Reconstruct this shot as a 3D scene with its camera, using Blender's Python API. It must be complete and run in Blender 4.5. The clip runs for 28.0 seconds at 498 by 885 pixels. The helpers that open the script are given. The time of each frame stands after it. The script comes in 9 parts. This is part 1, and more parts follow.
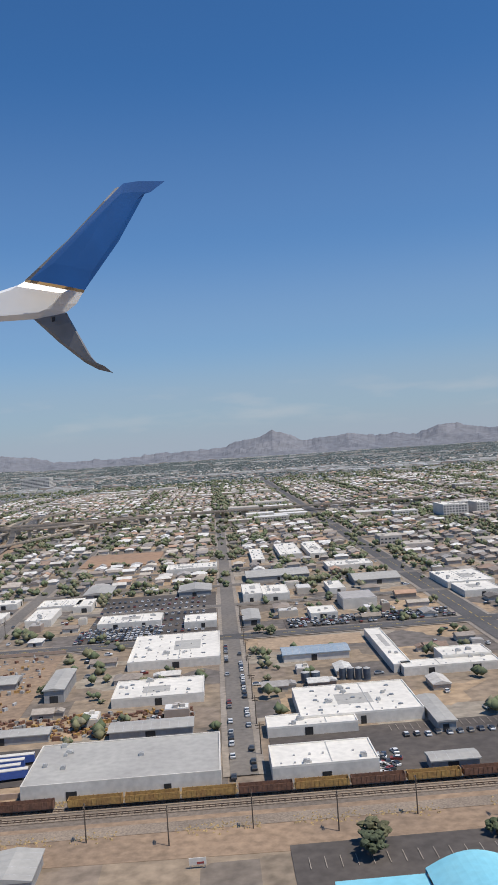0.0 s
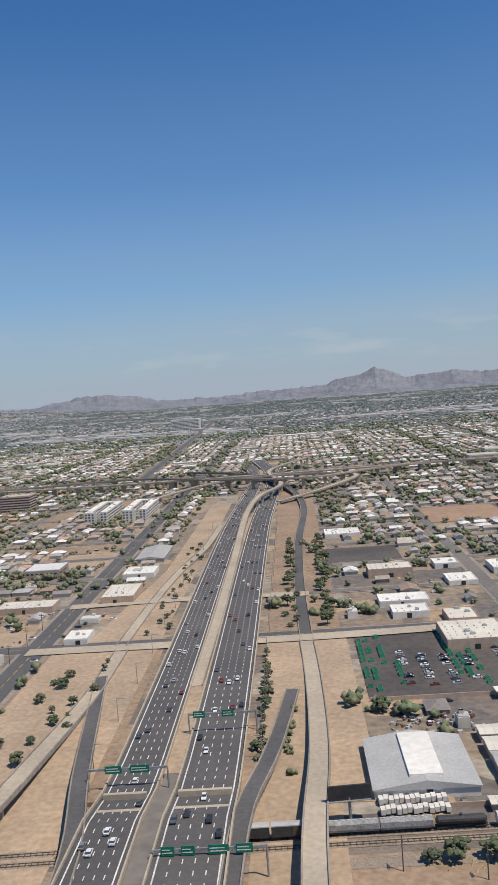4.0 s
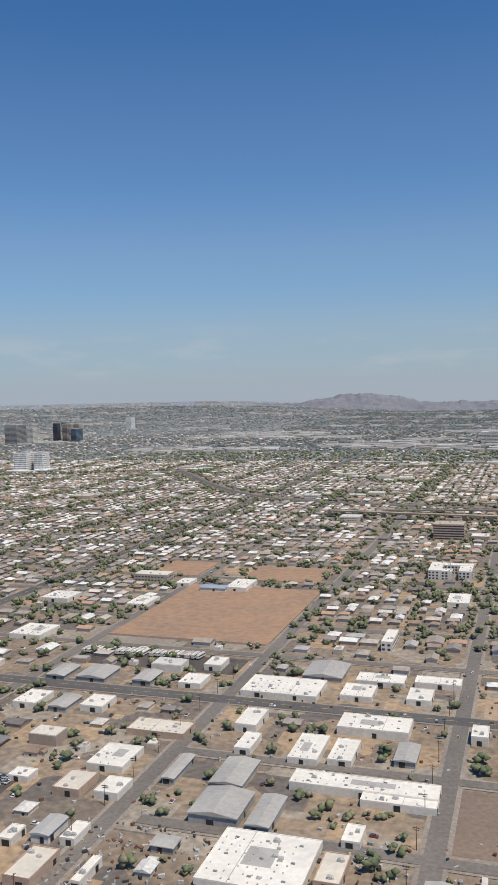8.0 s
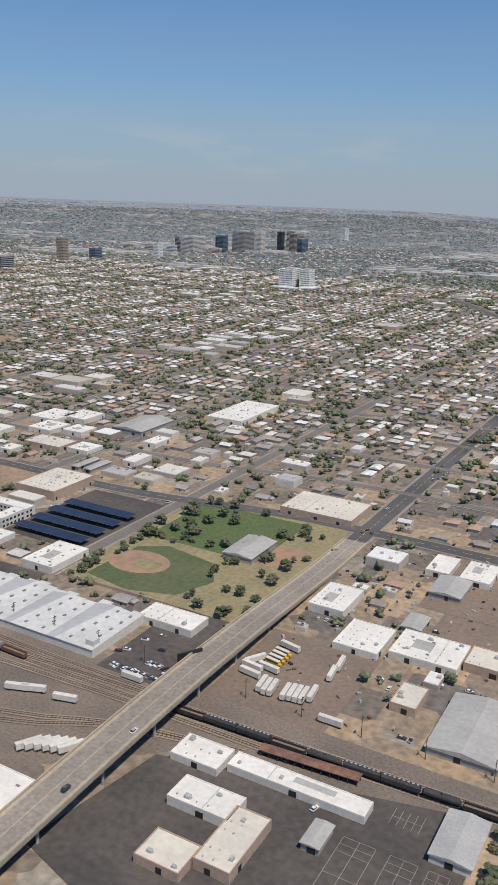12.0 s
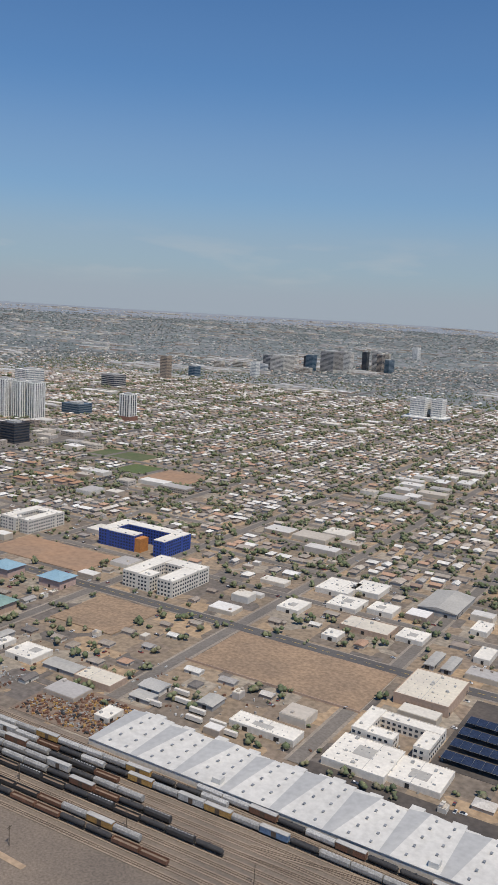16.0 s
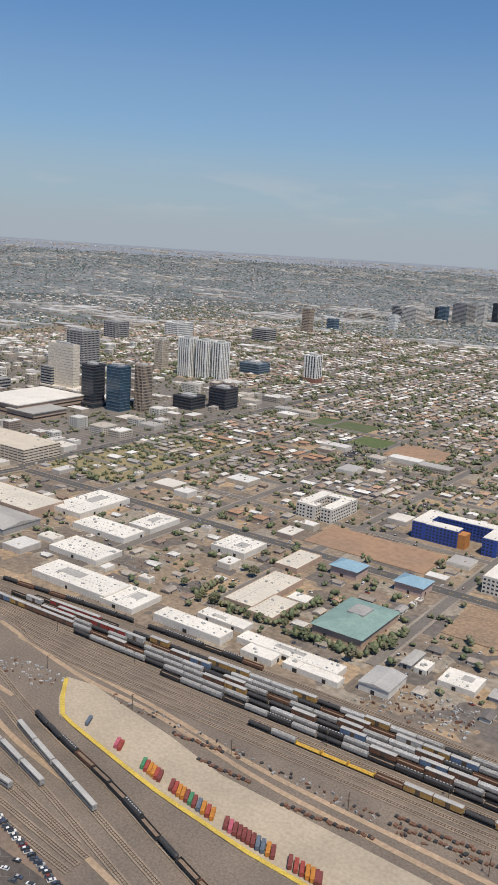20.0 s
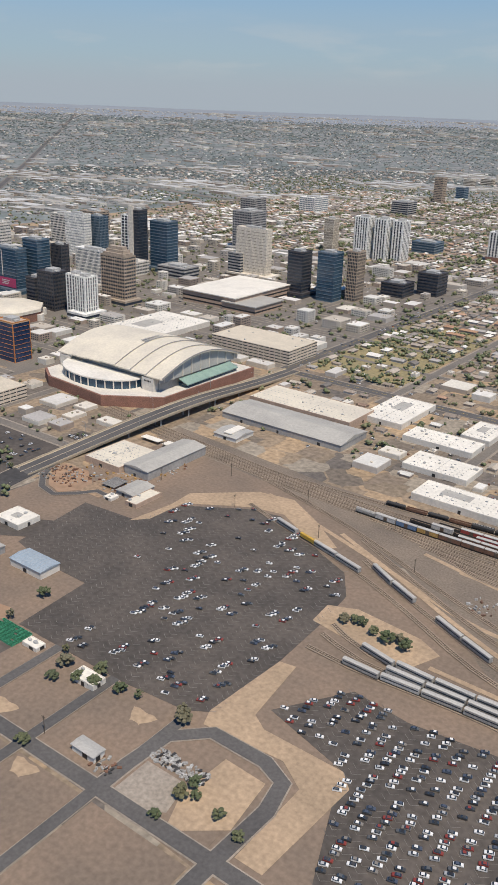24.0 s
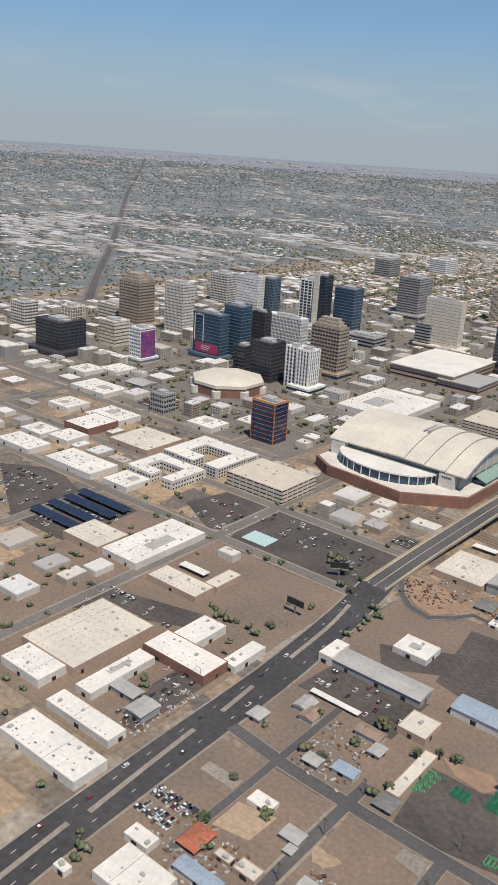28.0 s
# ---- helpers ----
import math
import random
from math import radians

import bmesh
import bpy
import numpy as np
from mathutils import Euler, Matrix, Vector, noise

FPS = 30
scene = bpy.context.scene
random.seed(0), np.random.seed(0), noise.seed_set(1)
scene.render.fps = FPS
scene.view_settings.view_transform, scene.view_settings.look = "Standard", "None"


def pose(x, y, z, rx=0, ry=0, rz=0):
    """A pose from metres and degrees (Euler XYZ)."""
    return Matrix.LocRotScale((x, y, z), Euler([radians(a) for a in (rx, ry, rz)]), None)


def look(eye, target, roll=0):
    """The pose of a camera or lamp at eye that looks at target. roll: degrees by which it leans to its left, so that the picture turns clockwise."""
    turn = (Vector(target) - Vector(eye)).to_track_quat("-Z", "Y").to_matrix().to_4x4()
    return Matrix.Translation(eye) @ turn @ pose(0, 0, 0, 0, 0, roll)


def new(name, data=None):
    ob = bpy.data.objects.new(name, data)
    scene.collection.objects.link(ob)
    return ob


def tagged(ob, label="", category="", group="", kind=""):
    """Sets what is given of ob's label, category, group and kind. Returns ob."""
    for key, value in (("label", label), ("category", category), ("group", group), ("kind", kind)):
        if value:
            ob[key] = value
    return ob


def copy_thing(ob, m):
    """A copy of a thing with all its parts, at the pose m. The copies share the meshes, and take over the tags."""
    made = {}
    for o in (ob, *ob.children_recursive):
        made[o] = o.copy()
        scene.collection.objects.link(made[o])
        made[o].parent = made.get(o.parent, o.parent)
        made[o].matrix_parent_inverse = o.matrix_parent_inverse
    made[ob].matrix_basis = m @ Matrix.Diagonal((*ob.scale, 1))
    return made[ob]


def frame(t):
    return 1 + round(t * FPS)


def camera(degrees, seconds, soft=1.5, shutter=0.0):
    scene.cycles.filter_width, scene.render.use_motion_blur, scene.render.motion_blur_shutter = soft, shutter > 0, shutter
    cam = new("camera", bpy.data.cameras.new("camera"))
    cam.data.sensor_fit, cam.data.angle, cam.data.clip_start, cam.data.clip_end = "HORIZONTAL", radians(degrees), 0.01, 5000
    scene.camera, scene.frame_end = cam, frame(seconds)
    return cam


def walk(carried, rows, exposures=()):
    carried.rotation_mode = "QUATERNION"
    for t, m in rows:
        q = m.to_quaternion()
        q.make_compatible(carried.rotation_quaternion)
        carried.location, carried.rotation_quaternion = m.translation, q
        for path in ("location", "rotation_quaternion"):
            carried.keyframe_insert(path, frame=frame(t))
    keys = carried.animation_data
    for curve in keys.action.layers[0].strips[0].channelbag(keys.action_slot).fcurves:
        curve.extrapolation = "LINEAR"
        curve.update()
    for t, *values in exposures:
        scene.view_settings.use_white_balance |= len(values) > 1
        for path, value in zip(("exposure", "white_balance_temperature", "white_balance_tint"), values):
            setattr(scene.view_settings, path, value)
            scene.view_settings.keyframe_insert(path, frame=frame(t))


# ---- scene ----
cam = camera(32.48, 28.0)
PATH = [
    (0, (-0.574, -6.417, 52.820), (8.029, 193.396, 53.650), -3.916),
    (0.5, (-17.328, -6.629, 55.437), (-10.578, 193.250, 53.788), -4.572),
    (1, (-34.387, -6.855, 58.021), (-29.172, 193.012, 52.908), -4.423),
    (1.5, (-51.009, -6.882, 60.459), (-47.553, 192.891, 51.566), -4.230),
    (2, (-67.397, -6.717, 62.607), (-65.669, 192.961, 51.388), -4.202),
    (2.5, (-83.585, -6.489, 64.601), (-83.089, 193.134, 52.345), -4.161),
    (3, (-99.684, -6.708, 66.810), (-100.280, 192.879, 53.983), -4.261),
    (3.5, (-115.912, -7.100, 69.035), (-118.480, 192.471, 56.203), -4.359),
    (4, (-132.228, -7.908, 71.329), (-142.138, 191.430, 58.428), -4.272),
    (4.5, (-148.855, -9.390, 73.702), (-171.952, 188.870, 61.079), -4.260),
    (6.5, (-212.665, -22.155, 91.259), (-259.299, 171.329, 71.533), -4.928),
    (7, (-230.444, -24.061, 94.464), (-285.352, 167.381, 76.158), -4.520),
    (7.5, (-248.221, -25.616, 97.593), (-308.885, 164.317, 81.934), -2.876),
    (8, (-265.838, -26.988, 100.720), (-328.533, 162.574, 89.084), -1.344),
    (8.5, (-283.734, -28.524, 103.623), (-349.749, 159.961, 92.884), -0.222),
    (9, (-301.867, -30.407, 106.083), (-373.185, 156.032, 93.660), 1.438),
    (9.5, (-320.335, -32.961, 108.212), (-390.008, 150.557, 69.915), 2.391),
    (10, (-338.753, -35.344, 110.241), (-414.650, 142.597, 59.482), 2.005),
    (10.5, (-357.391, -37.536, 112.100), (-438.794, 137.495, 59.775), 1.636),
    (11, (-376.553, -40.060, 113.749), (-463.096, 131.912, 59.566), 1.408),
    (11.5, (-395.315, -42.586, 115.544), (-482.065, 128.949, 60.317), 1.724),
    (12, (-413.661, -45.300, 117.475), (-505.764, 123.279, 61.813), 1.798),
    (12.5, (-431.836, -48.103, 119.468), (-527.013, 119.614, 66.436), 2.393),
    (14.5, (-504.026, -61.869, 128.314), (-596.058, 112.305, 93.765), 2.583),
    (15, (-521.486, -66.389, 130.765), (-614.383, 107.558, 97.409), 2.844),
    (15.5, (-539.109, -71.213, 132.974), (-635.039, 101.224, 100.369), 3.063),
    (16, (-556.613, -76.202, 134.971), (-655.960, 94.351, 102.692), 3.162),
    (16.5, (-573.820, -80.717, 136.904), (-676.544, 87.775, 104.372), 3.012),
    (17, (-590.594, -84.866, 138.535), (-693.682, 83.396, 105.968), 2.910),
    (17.5, (-607.333, -89.572, 139.958), (-710.603, 78.581, 107.405), 2.934),
    (18, (-624.278, -94.938, 141.311), (-728.050, 72.857, 108.503), 2.906),
    (18.5, (-641.153, -100.940, 142.394), (-746.635, 65.567, 108.498), 2.994),
    (19, (-657.970, -107.026, 143.180), (-765.185, 57.745, 106.362), 3.201),
    (19.5, (-674.578, -112.791, 143.792), (-782.490, 49.782, 99.918), 3.358),
    (20, (-691.381, -118.376, 144.493), (-800.288, 42.824, 98.084), 3.430),
    (20.5, (-708.048, -124.015, 145.143), (-817.304, 36.275, 96.460), 3.306),
    (21, (-724.363, -130.150, 145.442), (-834.932, 28.483, 94.354), 3.001),
    (21.5, (-740.427, -136.704, 145.587), (-852.425, 18.534, 87.642), 2.462),
    (22, (-756.613, -143.208, 145.722), (-868.930, 10.032, 83.253), 2.298),
    (22.5, (-773.134, -149.786, 145.829), (-885.918, 1.110, 78.672), 2.252),
    (24.5, (-840.849, -178.283, 146.615), (-950.283, -29.056, 70.750), 1.884),
    (25, (-856.462, -184.345, 148.018), (-965.773, -34.135, 73.935), 2.213),
    (25.5, (-872.178, -190.759, 149.182), (-982.935, -40.851, 76.653), 2.430),
    (26, (-887.997, -197.430, 150.237), (-1000.120, -47.580, 79.716), 2.603),
    (26.5, (-903.976, -204.131, 151.626), (-1017.620, -54.452, 83.206), 2.651),
    (27, (-920.255, -211.157, 152.991), (-1034.878, -61.733, 85.656), 2.817),
    (27.5, (-936.648, -218.504, 154.263), (-1052.590, -69.834, 87.521), 2.917),
    (28, (-952.572, -225.925, 155.478), (-1069.117, -77.648, 88.908), 3.604),
]
LIGHT = ((0, -0.06, 6650, 10), (4, -0.02, 6800, 10), (7, 0.02, 6950, 10), (9, -0.12, 6950, 10), (12, -0.14, 6750, 10), (16, -0.16, 6900, 10), (20, -0.04, 7100, 10), (22, -0.02, 7150, 10), (25, 0.0, 7150, 10), (28, -0.04, 7100, 10))
walk(cam, [(t, look(eye, target, roll)) for t, eye, target, roll in PATH], LIGHT)

# ---- world, sun and exposure ----
rng = random.Random(7)
SUN_EL, SUN_AZ = radians(63), radians(122)
world = bpy.data.worlds.new("world")
scene.world = world
world.use_nodes = True
wn, wl = world.node_tree.nodes, world.node_tree.links
sky = wn.new("ShaderNodeTexSky")
sky.sky_type, sky.sun_disc = "NISHITA", False
sky.sun_elevation, sky.sun_rotation = SUN_EL, SUN_AZ
sky.altitude, sky.air_density, sky.dust_density, sky.ozone_density = 300, 1.0, 0.3, 1.5
coord = wn.new("ShaderNodeTexCoord")
axes = wn.new("ShaderNodeSeparateXYZ")
wl.new(coord.outputs["Generated"], axes.inputs[0])
tint = wn.new("ShaderNodeMix")
tint.data_type, tint.blend_type = "RGBA", "MULTIPLY"
tint.inputs[0].default_value = 1.0
tint.inputs[7].default_value = (0.035, 0.074, 0.112, 1)
wl.new(sky.outputs[0], tint.inputs[6])
low = wn.new("ShaderNodeValToRGB")
low.color_ramp.interpolation = "EASE"
low.color_ramp.elements[0].position, low.color_ramp.elements[0].color = 0.0, (0.95, 0.95, 0.95, 1)
low.color_ramp.elements[1].position, low.color_ramp.elements[1].color = 0.42, (0, 0, 0, 1)
for at_z, v in ((0.05, 0.72), (0.13, 0.36), (0.25, 0.12)):
    e = low.color_ramp.elements.new(at_z)
    e.color = (v, v, v, 1)
wl.new(axes.outputs[2], low.inputs[0])
hazy = wn.new("ShaderNodeMix")
hazy.data_type = "RGBA"
hazy.inputs[7].default_value = (0.37, 0.438, 0.54, 1)
wl.new(low.outputs[0], hazy.inputs[0])
wl.new(tint.outputs[2], hazy.inputs[6])
# thin cumulus low over the horizon
stretch = wn.new("ShaderNodeVectorMath")
stretch.operation = "MULTIPLY"
stretch.inputs[1].default_value = (9, 9, 42)
wl.new(coord.outputs["Generated"], stretch.inputs[0])
puff = wn.new("ShaderNodeTexNoise")
puff.inputs["Scale"].default_value, puff.inputs["Detail"].default_value = 1.0, 6
wl.new(stretch.outputs[0], puff.inputs["Vector"])
shape_of = wn.new("ShaderNodeValToRGB")
shape_of.color_ramp.elements[0].position, shape_of.color_ramp.elements[1].position = 0.52, 0.75
wl.new(puff.outputs[0], shape_of.inputs[0])
belt = wn.new("ShaderNodeValToRGB")
belt.color_ramp.elements[0].position, belt.color_ramp.elements[0].color = 0.012, (0, 0, 0, 1)
belt.color_ramp.elements[1].position, belt.color_ramp.elements[1].color = 0.085, (0, 0, 0, 1)
for at_z, v in ((0.03, 0.3), (0.055, 0.3)):
    e = belt.color_ramp.elements.new(at_z)
    e.color = (v, v, v, 1)
wl.new(axes.outputs[2], belt.inputs[0])
amount = wn.new("ShaderNodeMath")
amount.operation = "MULTIPLY"
wl.new(shape_of.outputs[0], amount.inputs[0])
wl.new(belt.outputs[0], amount.inputs[1])
cloudy = wn.new("ShaderNodeMix")
cloudy.data_type = "RGBA"
cloudy.inputs[7].default_value = (0.60, 0.61, 0.64, 1)
wl.new(amount.outputs[0], cloudy.inputs[0])
wl.new(hazy.outputs[2], cloudy.inputs[6])
wl.new(cloudy.outputs[2], wn["Background"].inputs[0])
sun_data = bpy.data.lights.new("sun", "SUN")
sun_data.energy, sun_data.angle, sun_data.color = 4.2, radians(0.5), (1.0, 0.935, 0.84)
sun = new("sun", sun_data)
sun_way = Vector((math.sin(SUN_AZ) * math.cos(SUN_EL), math.cos(SUN_AZ) * math.cos(SUN_EL), math.sin(SUN_EL)))
sun.matrix_world = look(sun_way * 500, (0, 0, 0))

# ---- materials ----


def rgb(c, k=1.0):
    return (c[0] * k, c[1] * k, c[2] * k, 1.0)


def surf(name, a, b, scale=0.1, fine=2.0, rough=0.85, metal=0.0, bump=0.0, pick=(), per="", spread=0.25, parcels=0.0):
    """A surface that drifts between colours a and b at one size and is mottled at a finer one; pick gives each piece its own colour."""
    m = bpy.data.materials.new(name)
    m.use_nodes = True
    n, l = m.node_tree.nodes, m.node_tree.links
    bs = n["Principled BSDF"]
    bs.inputs["Roughness"].default_value, bs.inputs["Metallic"].default_value = rough, metal
    geo = n.new("ShaderNodeNewGeometry")
    big, small = n.new("ShaderNodeTexNoise"), n.new("ShaderNodeTexNoise")
    for t, s, d in ((big, scale, 4), (small, fine, 3)):
        t.inputs["Scale"].default_value, t.inputs["Detail"].default_value = s, d
        l.new(geo.outputs["Position"], t.inputs["Vector"])
    mix = n.new("ShaderNodeMix")
    mix.data_type = "RGBA"
    ramp = n.new("ShaderNodeValToRGB")
    ramp.color_ramp.elements[0].position, ramp.color_ramp.elements[1].position = 0.35, 0.65
    l.new(big.outputs[0], ramp.inputs[0])
    l.new(ramp.outputs[0], mix.inputs[0])
    mix.inputs[6].default_value, mix.inputs[7].default_value = rgb(a), rgb(b)
    colour = mix.outputs[2]
    if pick:
        cr = n.new("ShaderNodeValToRGB")
        cr.color_ramp.interpolation = "CONSTANT"
        el = cr.color_ramp.elements
        el[0].color = rgb(pick[0])
        el[1].position, el[1].color = 1 / len(pick), rgb(pick[1])
        for i in range(2, len(pick)):
            e = el.new(i / len(pick))
            e.color = rgb(pick[i])
        if parcels:
            cells = n.new("ShaderNodeTexVoronoi")
            cells.distance = "CHEBYCHEV"
            cells.inputs["Scale"].default_value, cells.inputs["Randomness"].default_value = parcels, 0.8
            apart = n.new("ShaderNodeSeparateColor")
            l.new(geo.outputs["Position"], cells.inputs["Vector"])
            l.new(cells.outputs["Color"], apart.inputs[0])
            l.new(apart.outputs[0], cr.inputs[0])
        elif per == "object":
            l.new(n.new("ShaderNodeObjectInfo").outputs["Random"], cr.inputs[0])
        else:
            l.new(geo.outputs["Random Per Island"], cr.inputs[0])
        mul = n.new("ShaderNodeMix")
        mul.data_type, mul.blend_type = "RGBA", "MULTIPLY"
        mul.inputs[0].default_value = 1.0
        l.new(colour, mul.inputs[6])
        l.new(cr.outputs[0], mul.inputs[7])
        colour = mul.outputs[2]
    hsv = n.new("ShaderNodeHueSaturation")
    mr = n.new("ShaderNodeMapRange")
    mr.inputs["From Min"].default_value, mr.inputs["From Max"].default_value = 0.3, 0.7
    mr.inputs["To Min"].default_value, mr.inputs["To Max"].default_value = 1 - spread, 1 + spread
    l.new(small.outputs[0], mr.inputs[0])
    l.new(mr.outputs[0], hsv.inputs["Value"])
    l.new(colour, hsv.inputs["Color"])
    l.new(hsv.outputs[0], bs.inputs["Base Color"])
    if bump:
        bp = n.new("ShaderNodeBump")
        bp.inputs["Strength"].default_value, bp.inputs["Distance"].default_value = bump, 0.1
        l.new(small.outputs[0], bp.inputs["Height"])
        l.new(bp.outputs[0], bs.inputs["Normal"])
    return m


ONE = (1, 1, 1)
m_ground = surf("town_ground", (1.24, 1.23, 1.22), (0.98, 0.98, 0.98), 0.03, 0.45, 0.95, spread=0.3, parcels=0.075,
                pick=((0.25, 0.192, 0.135), (0.16, 0.132, 0.106), (0.21, 0.165, 0.125), (0.32, 0.232, 0.15), (0.13, 0.113, 0.10), (0.21, 0.165, 0.12), (0.27, 0.232, 0.185), (0.235, 0.18, 0.128)))
m_dirt = surf("bare_dirt", (0.325, 0.225, 0.147), (0.245, 0.175, 0.12), 0.05, 0.7, 0.95, bump=0.3, spread=0.25)
m_tan = surf("pale_dirt", (0.43, 0.312, 0.21), (0.335, 0.247, 0.168), 0.06, 0.8, 0.95, bump=0.3, spread=0.18)
m_field = surf("red_dirt", (0.36, 0.225, 0.14), (0.30, 0.20, 0.135), 0.04, 0.3, 0.95, spread=0.15)
m_brown = surf("brown_lot", (0.235, 0.172, 0.128), (0.185, 0.142, 0.11), 0.04, 0.8, 0.95, spread=0.16)
m_yard = surf("yard_ballast", (0.215, 0.172, 0.135), (0.155, 0.127, 0.104), 0.05, 1.5, 0.95, spread=0.25)
m_ballast = surf("track_ballast", (0.31, 0.245, 0.185), (0.22, 0.175, 0.135), 0.08, 3.0, 0.95, spread=0.25)
m_rail = surf("rail_steel", (0.16, 0.11, 0.085), (0.11, 0.08, 0.065), 0.1, 3.0, 0.6, 0.6)
m_road = surf("asphalt", (0.115, 0.108, 0.104), (0.085, 0.081, 0.08), 0.04, 1.2, 0.9, spread=0.16)
m_lot = surf("worn_asphalt", (0.108, 0.091, 0.079), (0.07, 0.061, 0.055), 0.05, 0.6, 0.9, spread=0.22)
m_freeway = surf("rubber_asphalt", (0.105, 0.097, 0.092), (0.08, 0.075, 0.072), 0.05, 1.0, 0.9, spread=0.14)
m_concrete = surf("concrete", (0.45, 0.375, 0.28), (0.37, 0.31, 0.235), 0.05, 1.0, 0.9, spread=0.12)
m_walk = surf("pavement_concrete", (0.32, 0.275, 0.23), (0.245, 0.21, 0.175), 0.05, 1.0, 0.9, spread=0.2)
m_bay = surf("faded_bay_paint", (0.22, 0.205, 0.19), (0.13, 0.12, 0.11), 0.15, 1.0, 0.9, spread=0.3)
m_street = surf("dusty_asphalt", (0.192, 0.17, 0.148), (0.15, 0.135, 0.12), 0.04, 1.0, 0.9, spread=0.18)
m_verge = surf("grey_verge", (0.20, 0.175, 0.15), (0.16, 0.145, 0.13), 0.02, 0.3, 0.95, spread=0.2)
m_paint = surf("road_paint", (0.7, 0.68, 0.64), (0.55, 0.53, 0.5), 0.2, 3.0, 0.8)
m_yellow = surf("yellow_paint", (0.62, 0.45, 0.08), (0.5, 0.36, 0.08), 0.2, 3.0, 0.8)
m_white = surf("white_roof_membrane", (0.78, 0.74, 0.665), (0.68, 0.645, 0.58), 0.07, 0.8, 0.7, spread=0.09)
m_cream = surf("cream_roof_membrane", (0.68, 0.62, 0.51), (0.58, 0.53, 0.45), 0.07, 0.8, 0.7, spread=0.08)
m_grey = surf("grey_roof_membrane", (0.43, 0.415, 0.38), (0.36, 0.345, 0.32), 0.08, 0.8, 0.75, spread=0.1)
m_tanroof = surf("tan_roof_membrane", (0.50, 0.44, 0.36), (0.42, 0.37, 0.31), 0.07, 0.8, 0.8, spread=0.1)
m_brownroof = surf("brown_roof_gravel", (0.215, 0.16, 0.13), (0.18, 0.136, 0.112), 0.04, 1.0, 0.9, spread=0.1)
m_metal = surf("galvanised_sheet", (0.47, 0.455, 0.425), (0.38, 0.37, 0.35), 0.12, 2.0, 0.6, 0.0, spread=0.12)
m_bluesheet = surf("blue_sheet_roof", (0.27, 0.34, 0.41), (0.33, 0.39, 0.44), 0.2, 1.5, 0.5, spread=0.15)
m_teal = surf("turquoise_roof_sheet", (0.22, 0.56, 0.68), (0.26, 0.60, 0.70), 0.2, 1.0, 0.6, spread=0.06)
m_green = surf("sage_green_roof", (0.24, 0.35, 0.31), (0.20, 0.30, 0.27), 0.2, 1.0, 0.6, spread=0.1)
m_bluewrap = surf("blue_wall_wrap", (0.025, 0.06, 0.28), (0.03, 0.075, 0.32), 0.15, 1.0, 0.7, spread=0.2)
m_brick = surf("red_brick", (0.27, 0.135, 0.10), (0.22, 0.115, 0.085), 0.2, 2.0, 0.9)
m_tanwall = surf("tan_stucco", (0.46, 0.335, 0.255), (0.40, 0.295, 0.23), 0.1, 1.0, 0.9, spread=0.12)
m_whitewall = surf("white_stucco", (0.68, 0.64, 0.575), (0.58, 0.545, 0.49), 0.1, 1.0, 0.85, spread=0.1)
m_greywall = surf("grey_block_wall", (0.36, 0.35, 0.335), (0.30, 0.29, 0.28), 0.1, 1.0, 0.9, spread=0.12)
m_skylight = surf("skylight_dome", (0.20, 0.215, 0.23), (0.27, 0.285, 0.30), 0.5, 2.0, 0.3, spread=0.2)
# saw-tooth roof: paler bays and darker grey wedges
m_palegrey = surf("weathered_white_membrane", (0.60, 0.585, 0.55), (0.53, 0.52, 0.495), 0.06, 0.6, 0.7, spread=0.1)
m_bluegrey = surf("patched_grey_membrane", (0.45, 0.45, 0.44), (0.40, 0.40, 0.395), 0.06, 0.6, 0.7, spread=0.08)
m_avenue = surf("dark_asphalt", (0.050, 0.048, 0.049), (0.070, 0.067, 0.066), 0.03, 0.5, 0.9, spread=0.2)
m_dark = surf("dark_opening", (0.02, 0.02, 0.022), (0.03, 0.03, 0.03), 0.5, 2.0, 0.6)
m_glass = surf("window_glass", (0.03, 0.04, 0.055), (0.045, 0.06, 0.08), 0.1, 0.6, 0.15, spread=0.3)
m_unit = surf("roof_unit_sheet", (0.46, 0.455, 0.44), (0.36, 0.36, 0.35), 0.5, 3.0, 0.6, spread=0.2)
m_trunk = surf("bark", (0.12, 0.085, 0.06), (0.09, 0.065, 0.05), 0.5, 4.0, 0.95)
LEAVES = ((0.10, 0.118, 0.06), (0.125, 0.135, 0.072), (0.088, 0.108, 0.054), (0.135, 0.13, 0.07), (0.085, 0.10, 0.055), (0.155, 0.14, 0.09))
m_leaf = surf("desert_foliage", (1, 1, 1), (0.75, 0.78, 0.75), 0.3, 2.5, 0.9, pick=LEAVES, per="object", spread=0.35)
# same leaf colours lifted well above m_leaf, painting in mid-distance haze
m_leafs = surf("foliage_mass", (1.45, 1.45, 1.5), (1.15, 1.2, 1.2), 0.02, 0.8, 0.9, pick=LEAVES, spread=0.35)
# far leaves paler and bluer than near ones: haze put into the colour
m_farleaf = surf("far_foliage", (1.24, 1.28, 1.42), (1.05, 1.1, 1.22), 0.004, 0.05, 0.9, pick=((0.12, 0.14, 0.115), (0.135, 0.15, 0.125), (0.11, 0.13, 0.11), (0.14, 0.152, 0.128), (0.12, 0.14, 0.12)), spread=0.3)
